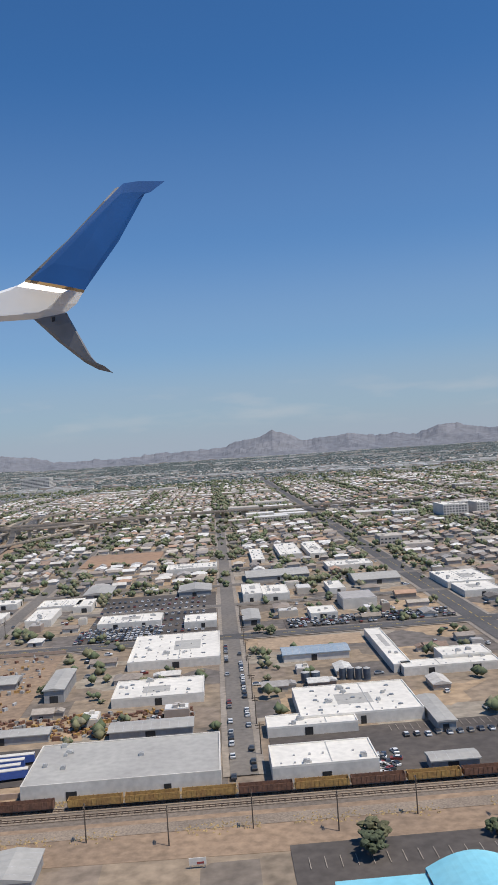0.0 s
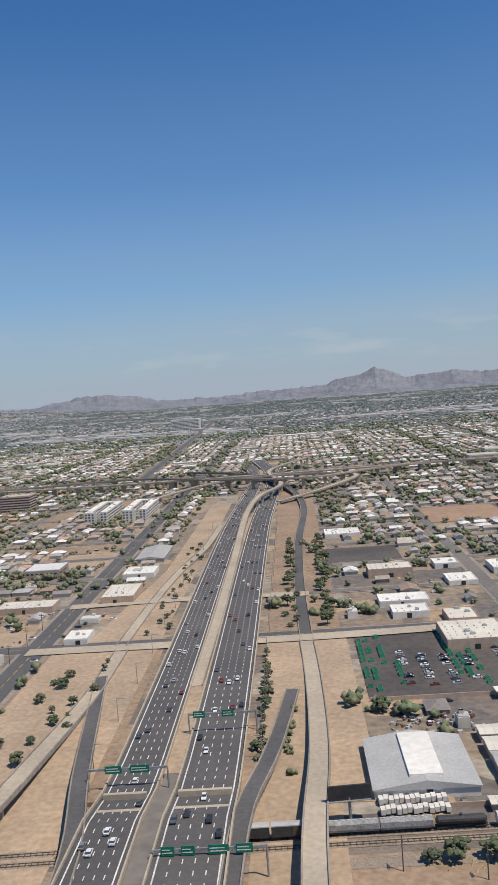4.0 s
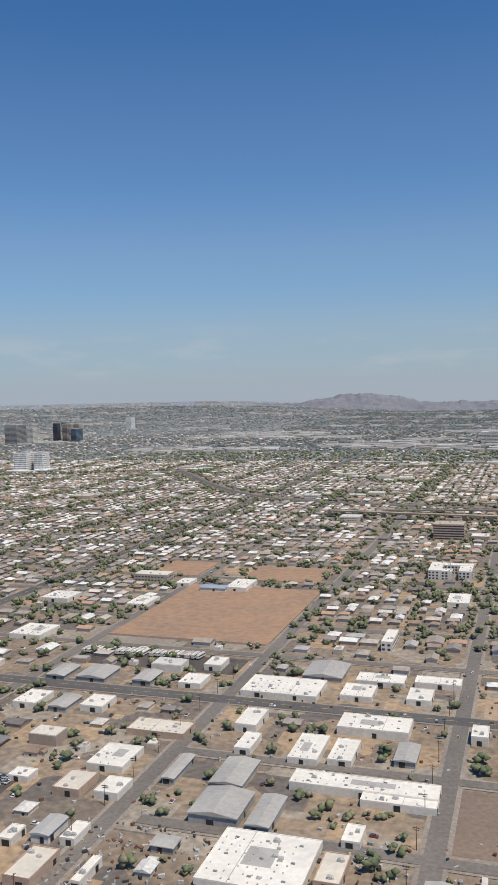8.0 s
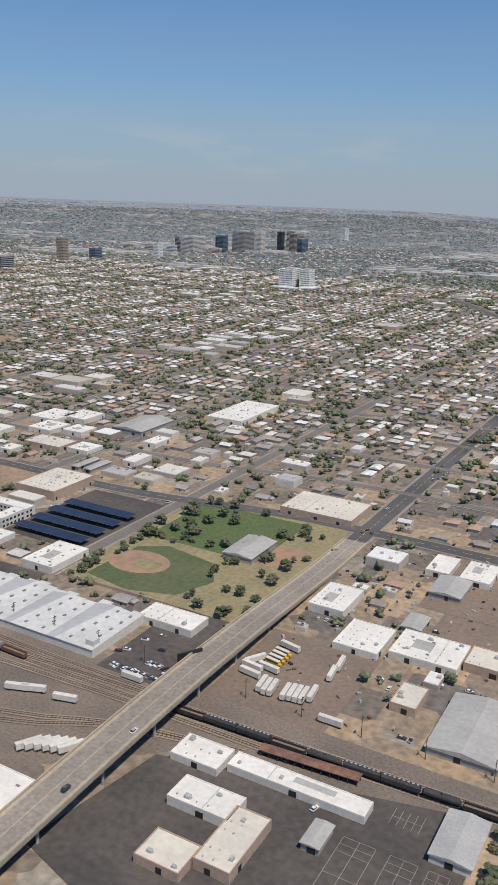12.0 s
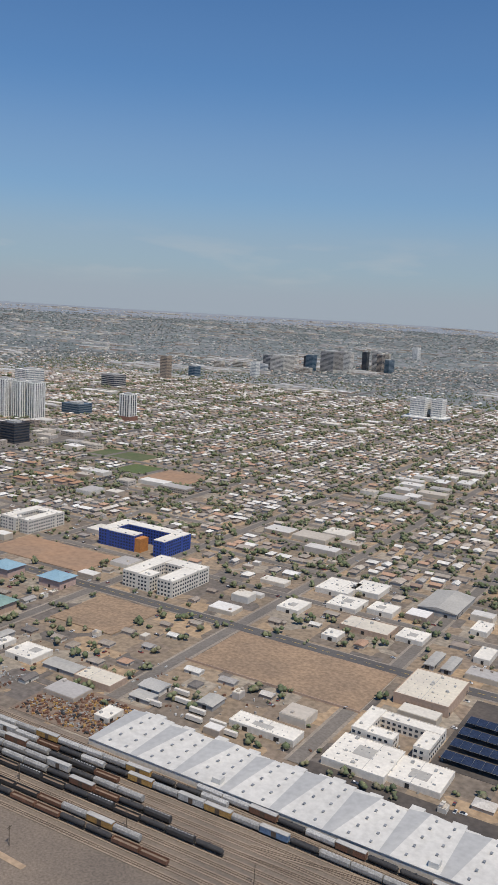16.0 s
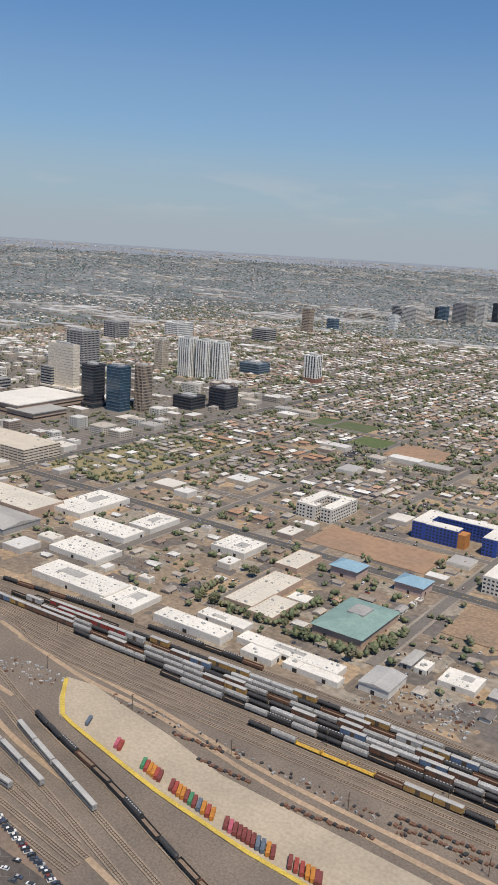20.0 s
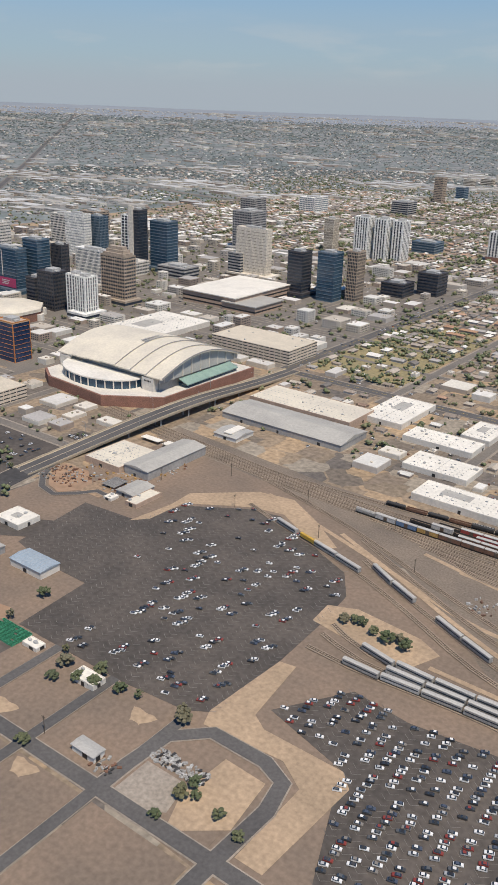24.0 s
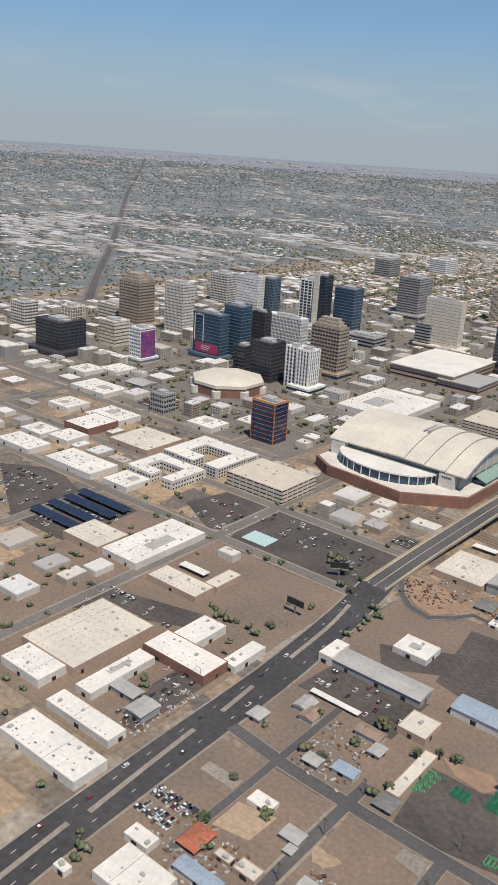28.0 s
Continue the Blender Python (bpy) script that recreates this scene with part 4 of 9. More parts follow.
ramp([(-230, 540, 2), (-190, 585, 6), (-140, 600, 7), (-90, 585, 6), (-110, 540, 4), (-142, 500, 2)], 1.8, "looping concrete interchange ramp")
for pts in ([(-212, 229), (-172, 228.5), (-130, 228), (-74, 231)], [(-212, 279), (-174, 281), (-130, 278)]):
    line = along(pts, 8)
    s = Shape()
    ribbon(s, line, -3.0, 3.0, 0.42)
    structure("road", s, m_concrete, "pale worn concrete crossing of the freeway")


def gantry(x0, x1, y, panels):
    g = thing("sign_gantry", (x0 + x1) / 2, y, 0, "steel sign gantry with green panels over the freeway", "sign gantry", "gantries")
    w = (x1 - x0) / 2
    for sx in (-w, w):
        part("post", Shape().cylinder(sx, 0, 0, 5.0, 0.16), m_steel, g)
    part("beam", Shape().box(-w, -0.12, 4.6, w, 0.12, 5.0), m_steel, g)
    for a, b in panels:
        p = part("sign_panel", Shape().box(a, -0.28, 4.1, b, -0.16, 5.5), m_sign, g, "green road sign panel")
        bars = Shape()
        for k in range(2):
            bars.box(a + 0.2, -0.31, 4.5 + 0.45 * k, b - 0.3 - 0.3 * k, -0.285, 4.65 + 0.45 * k)
        part("lettering_bar", bars, m_paint, p, "white unreadable lettering")


gantry(-157.5, -143.5, 164, [(-6, -3.6), (0, 2.4)])
gantry(-173, -158.5, 140, [(-4, -1), (0.5, 4)])
gantry(-157, -140, 112, [(-7, -5), (-4, -2), (0, 3), (4, 6.5)])

# ---- the two street bridges over the railway ----


def overpass(x, pts, half, label):
    o = thing("overpass", 0, 0, 0, label, "overpass", "street bridges", "structure")
    line = along(pts, 6)
    s = Shape()
    ribbon(s, line, -half, half, 0.2, 0.9)
    part("deck", s, m_concrete, o)
    s = Shape()
    ribbon(s, line, -half + 1.0, half - 1.0, 0.24)
    part("carriageway", s, m_walk if x > -600 else m_road, o, "worn carriageway")
    for off in (-half, half, 0):
        s = Shape()
        ribbon(s, line, off - 0.16, off + 0.16, 0.75 if off else 0.32, 0.8)
        part("parapet" if off else "median_kerb", s, m_concrete, o)
    for i in range(len(line)):
        p = line[i][0]
        if p.z > 1.6 and i % 3 == 0:
            s = Shape()
            for q in (-0.7, 0.0, 0.7):
                s.cylinder(p.x + q * half, p.y, 0, p.z - 0.5, 0.35)
            s.box(p.x - half * 0.9, p.y - 0.45, p.z - 1.1, p.x + half * 0.9, p.y + 0.45, p.z - 0.6)
            part("pier", s, m_greywall, o)
        take(p.x - half - 1, p.y - 4, p.x + half + 1, p.y + 4)
    return line


overpass(-514, [(-511, -60, 0), (-512, -10, 1.5), (-512.5, 40, 4.2), (-513, 91, 5.2), (-513.5, 135, 4.2), (-514.5, 192, 0.6), (-515, 222, 0)], 4.4, "long pale concrete road bridge over the railway")
overpass(-1086, [(-1090, 30, 0), (-1089, 60, 1.6), (-1086, 100, 4.6), (-1085, 140, 4.8), (-1085, 190, 1.6), (-1086, 222, 0)], 5.0, "grey four-lane street bridge over the railway")

# ---- buildings ----
me_unit = Shape().box(-0.5, -0.4, 0, 0.5, 0.4, 0.55).box(-0.35, -0.28, 0.55, 0.1, 0.28, 0.68).box(0.5, -0.2, 0.05, 0.75, 0.2, 0.35).mesh("roof_unit", m_unit)
me_sky = Shape().box(-0.45, -0.28, 0, 0.45, 0.28, 0.14).box(-0.38, -0.21, 0.14, 0.38, 0.21, 0.24).mesh("skylight", m_skylight)
me_paledome = Shape().box(-0.34, -0.34, 0, 0.34, 0.34, 0.2).box(-0.27, -0.27, 0.2, 0.27, 0.27, 0.28).mesh("skylight", m_paint)
me_door = Shape().box(-0.8, -0.06, 0, 0.8, 0.06, 1.5).mesh("roll_door", m_dark)
STYLE = {
    "y": (m_grey, m_whitewall, "long low warehouse with a pale grey patched roof", "warehouse"),
    "w": (m_white, m_whitewall, "low white-roofed industrial building with rooftop units", "warehouse"),
    "t": (m_cream, m_tanwall, "tan-walled commercial building with a cream flat roof", "warehouse"),
    "k": (surf("garage_deck", (0.60, 0.53, 0.43), (0.54, 0.48, 0.39), 0.2, 1.0, 0.9, spread=0.1), surf("garage_precast", (0.66, 0.57, 0.46), (0.60, 0.52, 0.42), 0.2, 1.0, 0.9, spread=0.1), "open-sided tan concrete parking garage", "parking garage"),
    "a": (m_white, m_whitewall, "white apartment block with rows of windows", "apartment block"),
    "h": (m_tanroof, m_tanwall, "tan mid-rise block with dark window bands", "office block"),
    "u": (m_white, m_bluewrap, "unfinished apartment block wrapped in bright blue", "apartment block"),
    "s": (m_brownroof, m_whitewall, "huge flat brown-roofed warehouse with skylights", "warehouse"),
    "g": (m_grey, m_greywall, "grey metal shed with a shallow pitched roof", "shed"),
    "m": (m_metal, m_whitewall, "pale metal shed with a white pitched roof", "shed"),
    "b": (m_bluesheet, m_whitewall, "long shed with a faded blue sheet roof", "shed"),
    "c": (m_white, m_steel, "long open carport with a white roof", "carport"),
    "p": (surf("pale_blue_roof", (0.22, 0.36, 0.45), (0.26, 0.40, 0.48), 0.2, 1.0, 0.6, spread=0.08), surf("pink_stucco", (0.50, 0.36, 0.31), (0.46, 0.34, 0.30), 0.1, 1.0, 0.9, spread=0.1), "pink stucco office block with a blue pitched roof", "office building"),
    "f": (m_white, m_brick, "brick-walled commercial building with a white flat roof", "warehouse"),
    "e": (surf("red_roof_tile", (0.42, 0.13, 0.07), (0.36, 0.12, 0.07), 0.4, 2.0, 0.8, spread=0.2), m_tanwall, "small house with a bright red hipped roof", "house"),
    "d": (surf("slate_shingle", (0.20, 0.195, 0.19), (0.16, 0.155, 0.15), 0.4, 2.0, 0.9, spread=0.2), m_tanwall, "small house with a dark grey hipped roof", "house"),
    "o": (m_cream, m_tanwall, "low storage shed with a cream sheet roof", "shed"),
    "r": (m_green, m_tanwall, "large office with a sage green pitched roof", "office building"),
}


def ring(x0, y0, x1, y1, z0, z1, t, shape=None):
    return (shape or Shape()).box(x0, y0, z0, x1, y0 + t, z1).box(x0, y1 - t, z0, x1, y1, z1).box(x0, y0 + t, z0, x0 + t, y1 - t, z1).box(x1 - t, y0 + t, z0, x1, y1 - t, z1)


def building(style, cx, cy, w, d, h):
    roof, wall, label, cat = STYLE[style]
    if style == "w" and h > 3.4:
        label = "tall white-walled warehouse with a white flat roof"
    b = thing("building", cx, cy, 0, label, cat, cat + "s")
    x, y = w / 2, d / 2
    take(cx - x, cy - y, cx + x, cy + y, 1.5)
    r = random.Random(int(cx * 13 + cy * 7))
    if style in "au" and min(w, d) > 11:
        t = min(w, d) * 0.3
        wings = ((-x, -y, -x + t, y), (-x + t, y - t, x, y), (x - t, -y, x, y - t), (-x + t, -y, x * 0.1, -y + t))
        floors = max(2, int(h / 1.7))
        for k, (a, c, e, f) in enumerate(wings):
            hh = h - 0.25 * (k % 2)
            part("wing", Shape().box(a, c, 0, e, f, hh - 0.35), wall, b)
            part("roof", Shape().box(a + 0.2, c + 0.2, hh - 0.35, e - 0.2, f - 0.2, hh - 0.22), roof, b)
            part("parapet", ring(a, c, e, f, hh - 0.35, hh, 0.2), m_whitewall if style == "a" else roof, b)
            for i in range(floors):
                z = 0.5 + i * (hh - 0.6) / floors
                s = Shape()
                for q in range(int((e - a) / 1.9)):
                    s.box(a + (q + 0.2) * 1.9, c - 0.04, z, a + (q + 0.75) * 1.9, c + 0.05, z + 0.85)
                for q in range(int((f - c) / 1.9)):
                    s.box(e - 0.05, c + (q + 0.2) * 1.9, z, e + 0.04, c + (q + 0.75) * 1.9, z + 0.85)
                tagged(part("window_band", s, m_glass, b), "row of dark windows", kind="stuff")
            for i in range(3):
                placed("roof_unit", me_unit, b, r.uniform(a + 1, e - 1), r.uniform(c + 1, f - 1), hh - 0.22, r.choice((0, 90)), 0.8, 0.8, 0.8)
        if style == "u":
            part("corner_bay", Shape().box(x * 0.1, -y + 0.4, 0, x * 0.28, -y + t, h * 0.8), m_orange, b, "orange primed corner bay")
        return b
    if style == "c":
        part("roof", Shape().box(-x, -y, h - 0.2, x, y, h), roof, b)
        n = max(2, int(w / 3))
        for i in range(n + 1):
            part("post", Shape().box(-x + 0.2 + i * (w - 0.4) / n - 0.06, -0.06, 0, -x + 0.2 + i * (w - 0.4) / n + 0.06, 0.06, h - 0.2), wall, b)
        return b
    if style in "gmbrpedo":
        part("wall", Shape().box(-x, -y, 0, x, y, h * 0.86), wall, b)
        s = Shape()
        if style in "rped":
            s.hip(-x, -y, x, y, h * 0.86, h * 0.5, 0.8)
        else:
            s.gable(-x, -y, x, y, h * 0.86, min(w, d) * 0.075)
        part("roof", s, roof, b)
        if style == "r":
            part("courtyard_roof", Shape().box(-x * 0.35, -y * 0.1, h, x * 0.35, y * 0.45, h * 1.38), m_greywall, b)
        else:
            s = Shape()
            lo, hi, horizontal = (-x, x, True) if w >= d else (-y, y, False)
            n = int((hi - lo) / 1.6)
            for i in range(n):
                q = lo + (i + 0.5) * (hi - lo) / n
                for sgn in (-1, 1):
                    e = (y if horizontal else x) + 0.3
                    k = min(w, d) * 0.075
                    a, c = (q, sgn * e, h * 0.86 + 0.19), (q, 0, h * 0.86 + 0.19 + k)
                    if horizontal:
                        s.add([(a[0] - 0.05, a[1], a[2]), (a[0] + 0.05, a[1], a[2]), (c[0] + 0.05, c[1], c[2]), (c[0] - 0.05, c[1], c[2])], [(0, 1, 2, 3)])
                    else:
                        s.add([(a[1], q - 0.05, a[2]), (a[1], q + 0.05, a[2]), (0, q + 0.05, c[2]), (0, q - 0.05, c[2])], [(0, 1, 2, 3)])
            tagged(part("roof_ribs", s, m_unit, b), "thin standing seams of the roof sheets", kind="stuff")
            if style == "m" and w > 12:
                part("roof_light", Shape().box(-x * 0.3, -y * 0.8, h * 0.86 + min(w, d) * 0.06, x * 0.35, y * 0.9, h * 0.86 + min(w, d) * 0.075 + 0.25), m_white, b, "bright white roof panels")
    else:
        part("wall", Shape().box(-x, -y, 0, x, y, h - 0.35), wall, b)
        part("roof", Shape().box(-x + 0.2, -y + 0.2, h - 0.35, x - 0.2, y - 0.2, h - 0.2), roof, b)
        part("parapet", ring(-x, -y, x, y, h - 0.35, h, 0.2), roof if style == "w" else wall, b)
        n = min(6, max(2, int(w * d / 80)))
        for i in range(n):
            k = 0.7 + 0.6 * r.random()
            placed("roof_unit", me_unit, b, r.uniform(-x + 1, x - 1), r.uniform(-y + 1, y - 1), h - 0.2, r.choice((0, 90)), k, k, k)
        if style in "wtf" and w * d > 90:
            s = Shape()
            gap = r.choice((2.0, 2.4, 2.8))
            for i in range(int((w - 2) / gap)):
                for j in range(int((d - 2) / (gap * 1.3))):
                    if r.random() < 0.72:
                        u, v = -x + 1.4 + gap * i + r.uniform(-0.15, 0.15), -y + 1.4 + gap * 1.3 * j + r.uniform(-0.15, 0.15)
                        s.box(u - 0.16, v - 0.2, h - 0.2, u + 0.16, v + 0.2, h - 0.2 + r.uniform(0.12, 0.3))
            if s.v:
                tagged(part("roof_vent_field", s, m_unit, b), "scattered small vents and skylights of the roof", kind="stuff")
        if style == "s":
            for i in range(11):
                for j in range(7):
                    placed("skylight", me_paledome, b, -x + (i + 0.5 + 0.25 * (j % 2)) * w / 11.5 + r.uniform(-0.5, 0.5), -y + (j + 0.5) * d / 7 + r.uniform(-0.6, 0.6), h - 0.2)
            for hx, hy in ((-15, 8), (12.7, 9.5)):
                part("roof_house", Shape().box(hx, hy, h - 0.2, hx + 5.8, hy + 6, h + 1.4), wall, b, "pale boxy stair house on the roof")
                part("roof_house_top", Shape().box(hx + 0.25, hy + 0.25, h + 1.4, hx + 5.55, hy + 5.75, h + 1.46), roof, b)
            part("roof_seam", Shape().box(3.2, -y + 0.25, h - 0.2, 3.36, 1, h - 0.1).box(3.36, -y + 8, h - 0.2, x - 0.25, -y + 8.16, h - 0.1), m_whitewall, b)
        if w * d > 220 and style == "w":
            nx, ny = min(4, max(2, int(w / 6))), min(3, max(2, int(d / 6)))
            for i in range(nx):
                for j in range(ny):
                    placed("skylight", me_sky, b, -x + (i + 0.5) * w / nx + r.uniform(-0.4, 0.4), -y + (j + 0.5) * d / ny, h - 0.2)
        if w > 14 and style in "wt":
            q = -x + w * r.uniform(0.25, 0.7)
            part("roof_seam", Shape().box(q, -y + 0.25, h - 0.2, q + 0.16, y - 0.25, h - 0.12), m_unit, b)
        if w * d > 120 and style == "w" and r.random() < 0.7:
            a, c = r.uniform(-x * 0.6, 0), r.uniform(-y * 0.5, 0)
            part("roof_patch", Shape().box(a, c, h - 0.2, a + w * 0.3, c + d * 0.35, h - 0.17), m_grey, b, "greyer repaired roof section")
    if style in "ahuk":
        floors = max(2, int(h / 1.7))
        if style == "k":
            # near-black bands on the solid wall stand for shade inside the decks
            for i in range(floors):
                z = (i + 0.45) * h / floors
                part("deck_opening", ring(-x - 0.03, -y - 0.03, x + 0.03, y + 0.03, z, z + h / floors * 0.3, 0.1), m_dark, b, "near-black band painted in for deck shade")
                for k in range(1, int(w / 4)):
                    part("pier", Shape().box(-x + k * 4 - 0.25, -y - 0.1, z, -x + k * 4 + 0.25, -y, z + h / floors * 0.3), wall, b)
                for k in range(1, int(d / 4)):
                    part("pier", Shape().box(x, -y + k * 4 - 0.25, z, x + 0.1, -y + k * 4 + 0.25, z + h / floors * 0.3), wall, b)
        else:
            step = 2.2
            for i in range(floors):
                z = 0.5 + i * (h - 0.6) / floors
                if style == "h":
                    part("window_band", ring(-x - 0.03, -y - 0.03, x + 0.03, y + 0.03, z, z + 0.8, 0.1), m_glass, b)
                    continue
                s = Shape()
                for k in range(int(w / step)):
                    s.box(-x + (k + 0.15) * step, -y - 0.05, z, -x + (k + 0.65) * step, -y + 0.05, z + 0.8)
                tagged(part("window_band", s, m_glass, b), "row of dark windows", kind="stuff")
                s = Shape()
                for k in range(int(d / step)):
                    s.box(x - 0.05, -y + (k + 0.15) * step, z, x + 0.05, -y + (k + 0.65) * step, z + 0.8)
                tagged(part("window_band", s, m_glass, b), "row of dark windows", kind="stuff")
            if style == "u":
                part("inner_court", Shape().box(-x * 0.35, -y * 0.2, h - 0.3, x * 0.35, y * 0.5, h + 0.1), m_bluewrap, b, "blue wrapped inner court walls")
                part("corner_bay", Shape().box(x * 0.35, -y - 0.4, 0, x * 0.5, -y + 1, h * 0.7), m_orange, b, "orange primed corner bay")
    else:
        n = r.randint(1, max(1, int(w / 9)))
        dz = min(1.0, (h * 0.8) / 1.5)
        for i in range(n):
            placed("roll_door", me_door, b, -x + (i + 0.5) * w / n + r.uniform(-0.8, 0.8), -y, 0, 0, r.uniform(0.6, 1.2), 1, dz)
        for i in range(r.randint(0, max(1, int(d / 12)))):
            placed("roll_door", me_door, b, x, r.uniform(-y + 1.2, y - 1.2), 0, 90, r.uniform(0.5, 1.0), 1, dz)
    return b


building("y", -18.2, 136.0, 31.0, 18.3, 2.9)
building("w", -13.5, 217.7, 22.8, 29.0, 2.2)
building("w", -15.6, 180.4, 19.4, 13.8, 2.0)
building("w", 13.7, 131.2, 16.8, 9.7, 2.9)
building("w", 23.9, 160.9, 23.1, 18.9, 2.3)
building("w", 14.1, 151.0, 16.5, 6.8, 2.0)
building("b", 21.1, 203.8, 16.0, 7.6, 2.0)
building("w", 38.6, 202.4, 4.2, 37.7, 2.0)
building("w", 48.9, 183.0, 21.7, 5.8, 2.0)
building("g", 37.5, 151.2, 3.1, 15.7, 2.2)
building("g", 34.0, 127.8, 7.5, 3.7, 2.0)
building("w", 9.8, 293.7, 6.9, 21.0, 2.9)
building("w", 17.6, 290.5, 9.0, 17.8, 2.7)
building("g", 55.7, 308.5, 16.6, 15.9, 2.0)
building("g", -38.6, 189.8, 4.3, 17.0, 3.2)
building("g", -15.5, 155.3, 15.4, 5.4, 2.0)
building("w", -12.8, 363.0, 21.6, 14.8, 3.1)
building("w", -29.4, 260.9, 19.4, 12.3, 2.0)
building("g", -29.6, 103.1, 6.5, 7.9, 2.0)
building("a", 157.6, 543.7, 29.4, 26.0, 7.3)
building("t", -79.8, 136.0, 24.4, 11.2, 2.7)
building("t", -84.0, 147.1, 17.8, 12.2, 2.2)
building("w", -56.9, 131.0, 8.5, 6.4, 2.0)
building("t", -87.8, 218.5, 16.3, 17.7, 3.0)
building("w", -62.1, 200.1, 6.6, 5.5, 2.0)
building("g", -59.7, 185.9, 6.4, 4.8, 2.0)
building("m", -113.5, 143.6, 17.9, 20.7, 2.0)
building("o", -96.3, 155.7, 7.4, 4.2, 2.0)
building("o", -96.2, 149.3, 7.5, 5.7, 2.0)
building("g", -96.2, 142.8, 7.5, 5.7, 2.0)
building("o", -96.1, 136.5, 7.4, 5.9, 2.0)
building("t", -100.3, 300.4, 15.8, 10.4, 3.3)
building("w", -100.7, 260.1, 15.5, 9.6, 2.0)
building("w", -100.5, 246.6, 10.9, 8.8, 2.0)
building("w", -112.1, 385.7, 16.0, 14.3, 2.0)
building("w", -78.8, 308.9, 8.7, 9.4, 2.0)
building("c", -85.5, 176.4, 13.0, 3.2, 2.0)
building("c", -84.6, 170.8, 10.8, 3.2, 2.0)
building("c", -85.7, 164.3, 14.1, 3.2, 2.0)
building("a", -306.6, 436.8, 22.5, 22.8, 5.3)
building("h", -318.1, 555.6, 19.9, 15.2, 10.6)
building("w", -305.9, 179.9, 37.2, 7.7, 2.3)
building("w", -296.4, 174.5, 18.3, 5.2, 2.0)
building("w", -309.9, 218.9, 20.9, 11.0, 2.7)
building("w", -345.3, 245.2, 25.9, 16.4, 2.0)
building("w", -315.0, 260.6, 16.4, 8.6, 2.0)
building("w", -295.9, 262.4, 15.3, 6.9, 2.0)
building("w", -300.2, 247.8, 7.8, 10.9, 2.0)
building("w", -246.8, 139.3, 7.1, 18.6, 2.0)
building("g", -283.1, 138.0, 6.1, 6.5, 2.0)
building("w", -320.9, 140.4, 22.2, 21.2, 2.0)
building("g", -339.9, 178.9, 8.6, 15.3, 2.0)
building("w", -315.1, 199.6, 6.6, 14.4, 2.0)
building("w", -325.0, 199.2, 8.2, 16.8, 2.0)
building("w", -320.2, 246.8, 10.5, 11.8, 2.0)
building("t", -371.5, 202.2, 18.4, 9.4, 2.0)
building("g", -336.8, 160.4, 12.0, 13.6, 2.9)
building("w", -375.2, 179.9, 10.8, 13.8, 2.0)
building("g", -447.9, 129.7, 15.8, 24.5, 2.0)
building("g", -429.2, 135.6, 9.4, 12.1, 2.0)
building("g", -411.4, 137.0, 12.6, 9.6, 2.0)
building("g", -416.4, 122.1, 33.6, 7.8, 2.0)
building("w", -421.8, 152.6, 22.0, 5.8, 2.1)
building("w", -485.5, 156.2, 12.7, 15.5, 2.1)
building("w", -467.9, 158.8, 18.4, 14.2, 2.3)
building("t", -450.8, 161.1, 14.5, 10.3, 2.6)
building("w", -501.4, 173.2, 11.1, 16.5, 2.7)
building("t", -465.2, 134.1, 6.5, 10.4, 2.4)
building("w", -474.4, 91.6, 31.0, 5.0, 2.0)
building("w", -496.7, 90.2, 11.6, 7.8, 2.0)
building("m", -441.1, 93.1, 7.9, 13.7, 2.2)
building("g", -464.9, 80.3, 3.6, 7.0, 2.0)
building("t", -536.1, 243.1, 29.6, 21.3, 2.9)
building("g", -541.9, 192.5, 11.0, 17.9, 2.5)
building("t", -640.4, 206.6, 19.7, 24.7, 4.0)
building("a", -639.2, 170.7, 25.7, 17.2, 4.2)
building("w", -643.1, 151.4, 20.0, 17.8, 2.5)
building("w", -627.0, 152.1, 19.7, 14.1, 2.0)
building("w", -592.4, 152.0, 12.7, 18.0, 2.6)
building("w", -675.9, 149.4, 23.5, 7.5, 2.3)
building("w", -636.6, 356.0, 21.3, 43.5, 2.9)
building("u", -831.9, 288.6, 44.5, 24.2, 9.2)
building("a", -785.6, 245.6, 28.8, 30.4, 8.0)
building("a", -905.2, 278.2, 22.0, 28.8, 8.1)
building("r", -825.6, 161.9, 20.8, 31.7, 4.7)
building("t", -869.9, 164.2, 14.4, 38.4, 2.9)
building("t", -857.2, 151.5, 12.1, 20.1, 2.9)
building("w", -871.9, 118.2, 31.8, 8.3, 3.2)
building("w", -933.4, 120.5, 42.1, 15.5, 3.1)
building("w", -905.9, 121.0, 17.5, 17.8, 2.4)
building("w", -969.6, 174.5, 34.2, 14.8, 2.9)
building("w", -957.1, 146.8, 29.5, 17.0, 2.7)
building("w", -959.0, 196.8, 14.2, 22.7, 3.0)
building("w", -908.4, 199.7, 19.2, 18.9, 3.0)
building("t", -877.1, 203.1, 11.9, 22.3, 2.7)
building("g", -1034.7, 147.4, 67.5, 23.1, 3.5)
building("t", -1041.6, 173.3, 59.3, 23.6, 4.0)
building("w", -1004.3, 197.0, 22.4, 37.4, 3.0)
building("g", -1050.9, 75.8, 13.1, 36.6, 4.5)
building("t", -1068.4, 66.9, 20.4, 23.6, 2.9)
building("w", -1056.4, 2.0, 12.3, 10.1, 2.3)
building("g", -1056.7, -19.9, 31.2, 8.2, 3.0)
building("w", -1074.8, -19.3, 4.8, 10.5, 3.4)
building("c", -1060.5, -39.7, 17.0, 2.2, 1.2)
building("g", -1041.0, 47.0, 9.0, 12.0, 2.0)
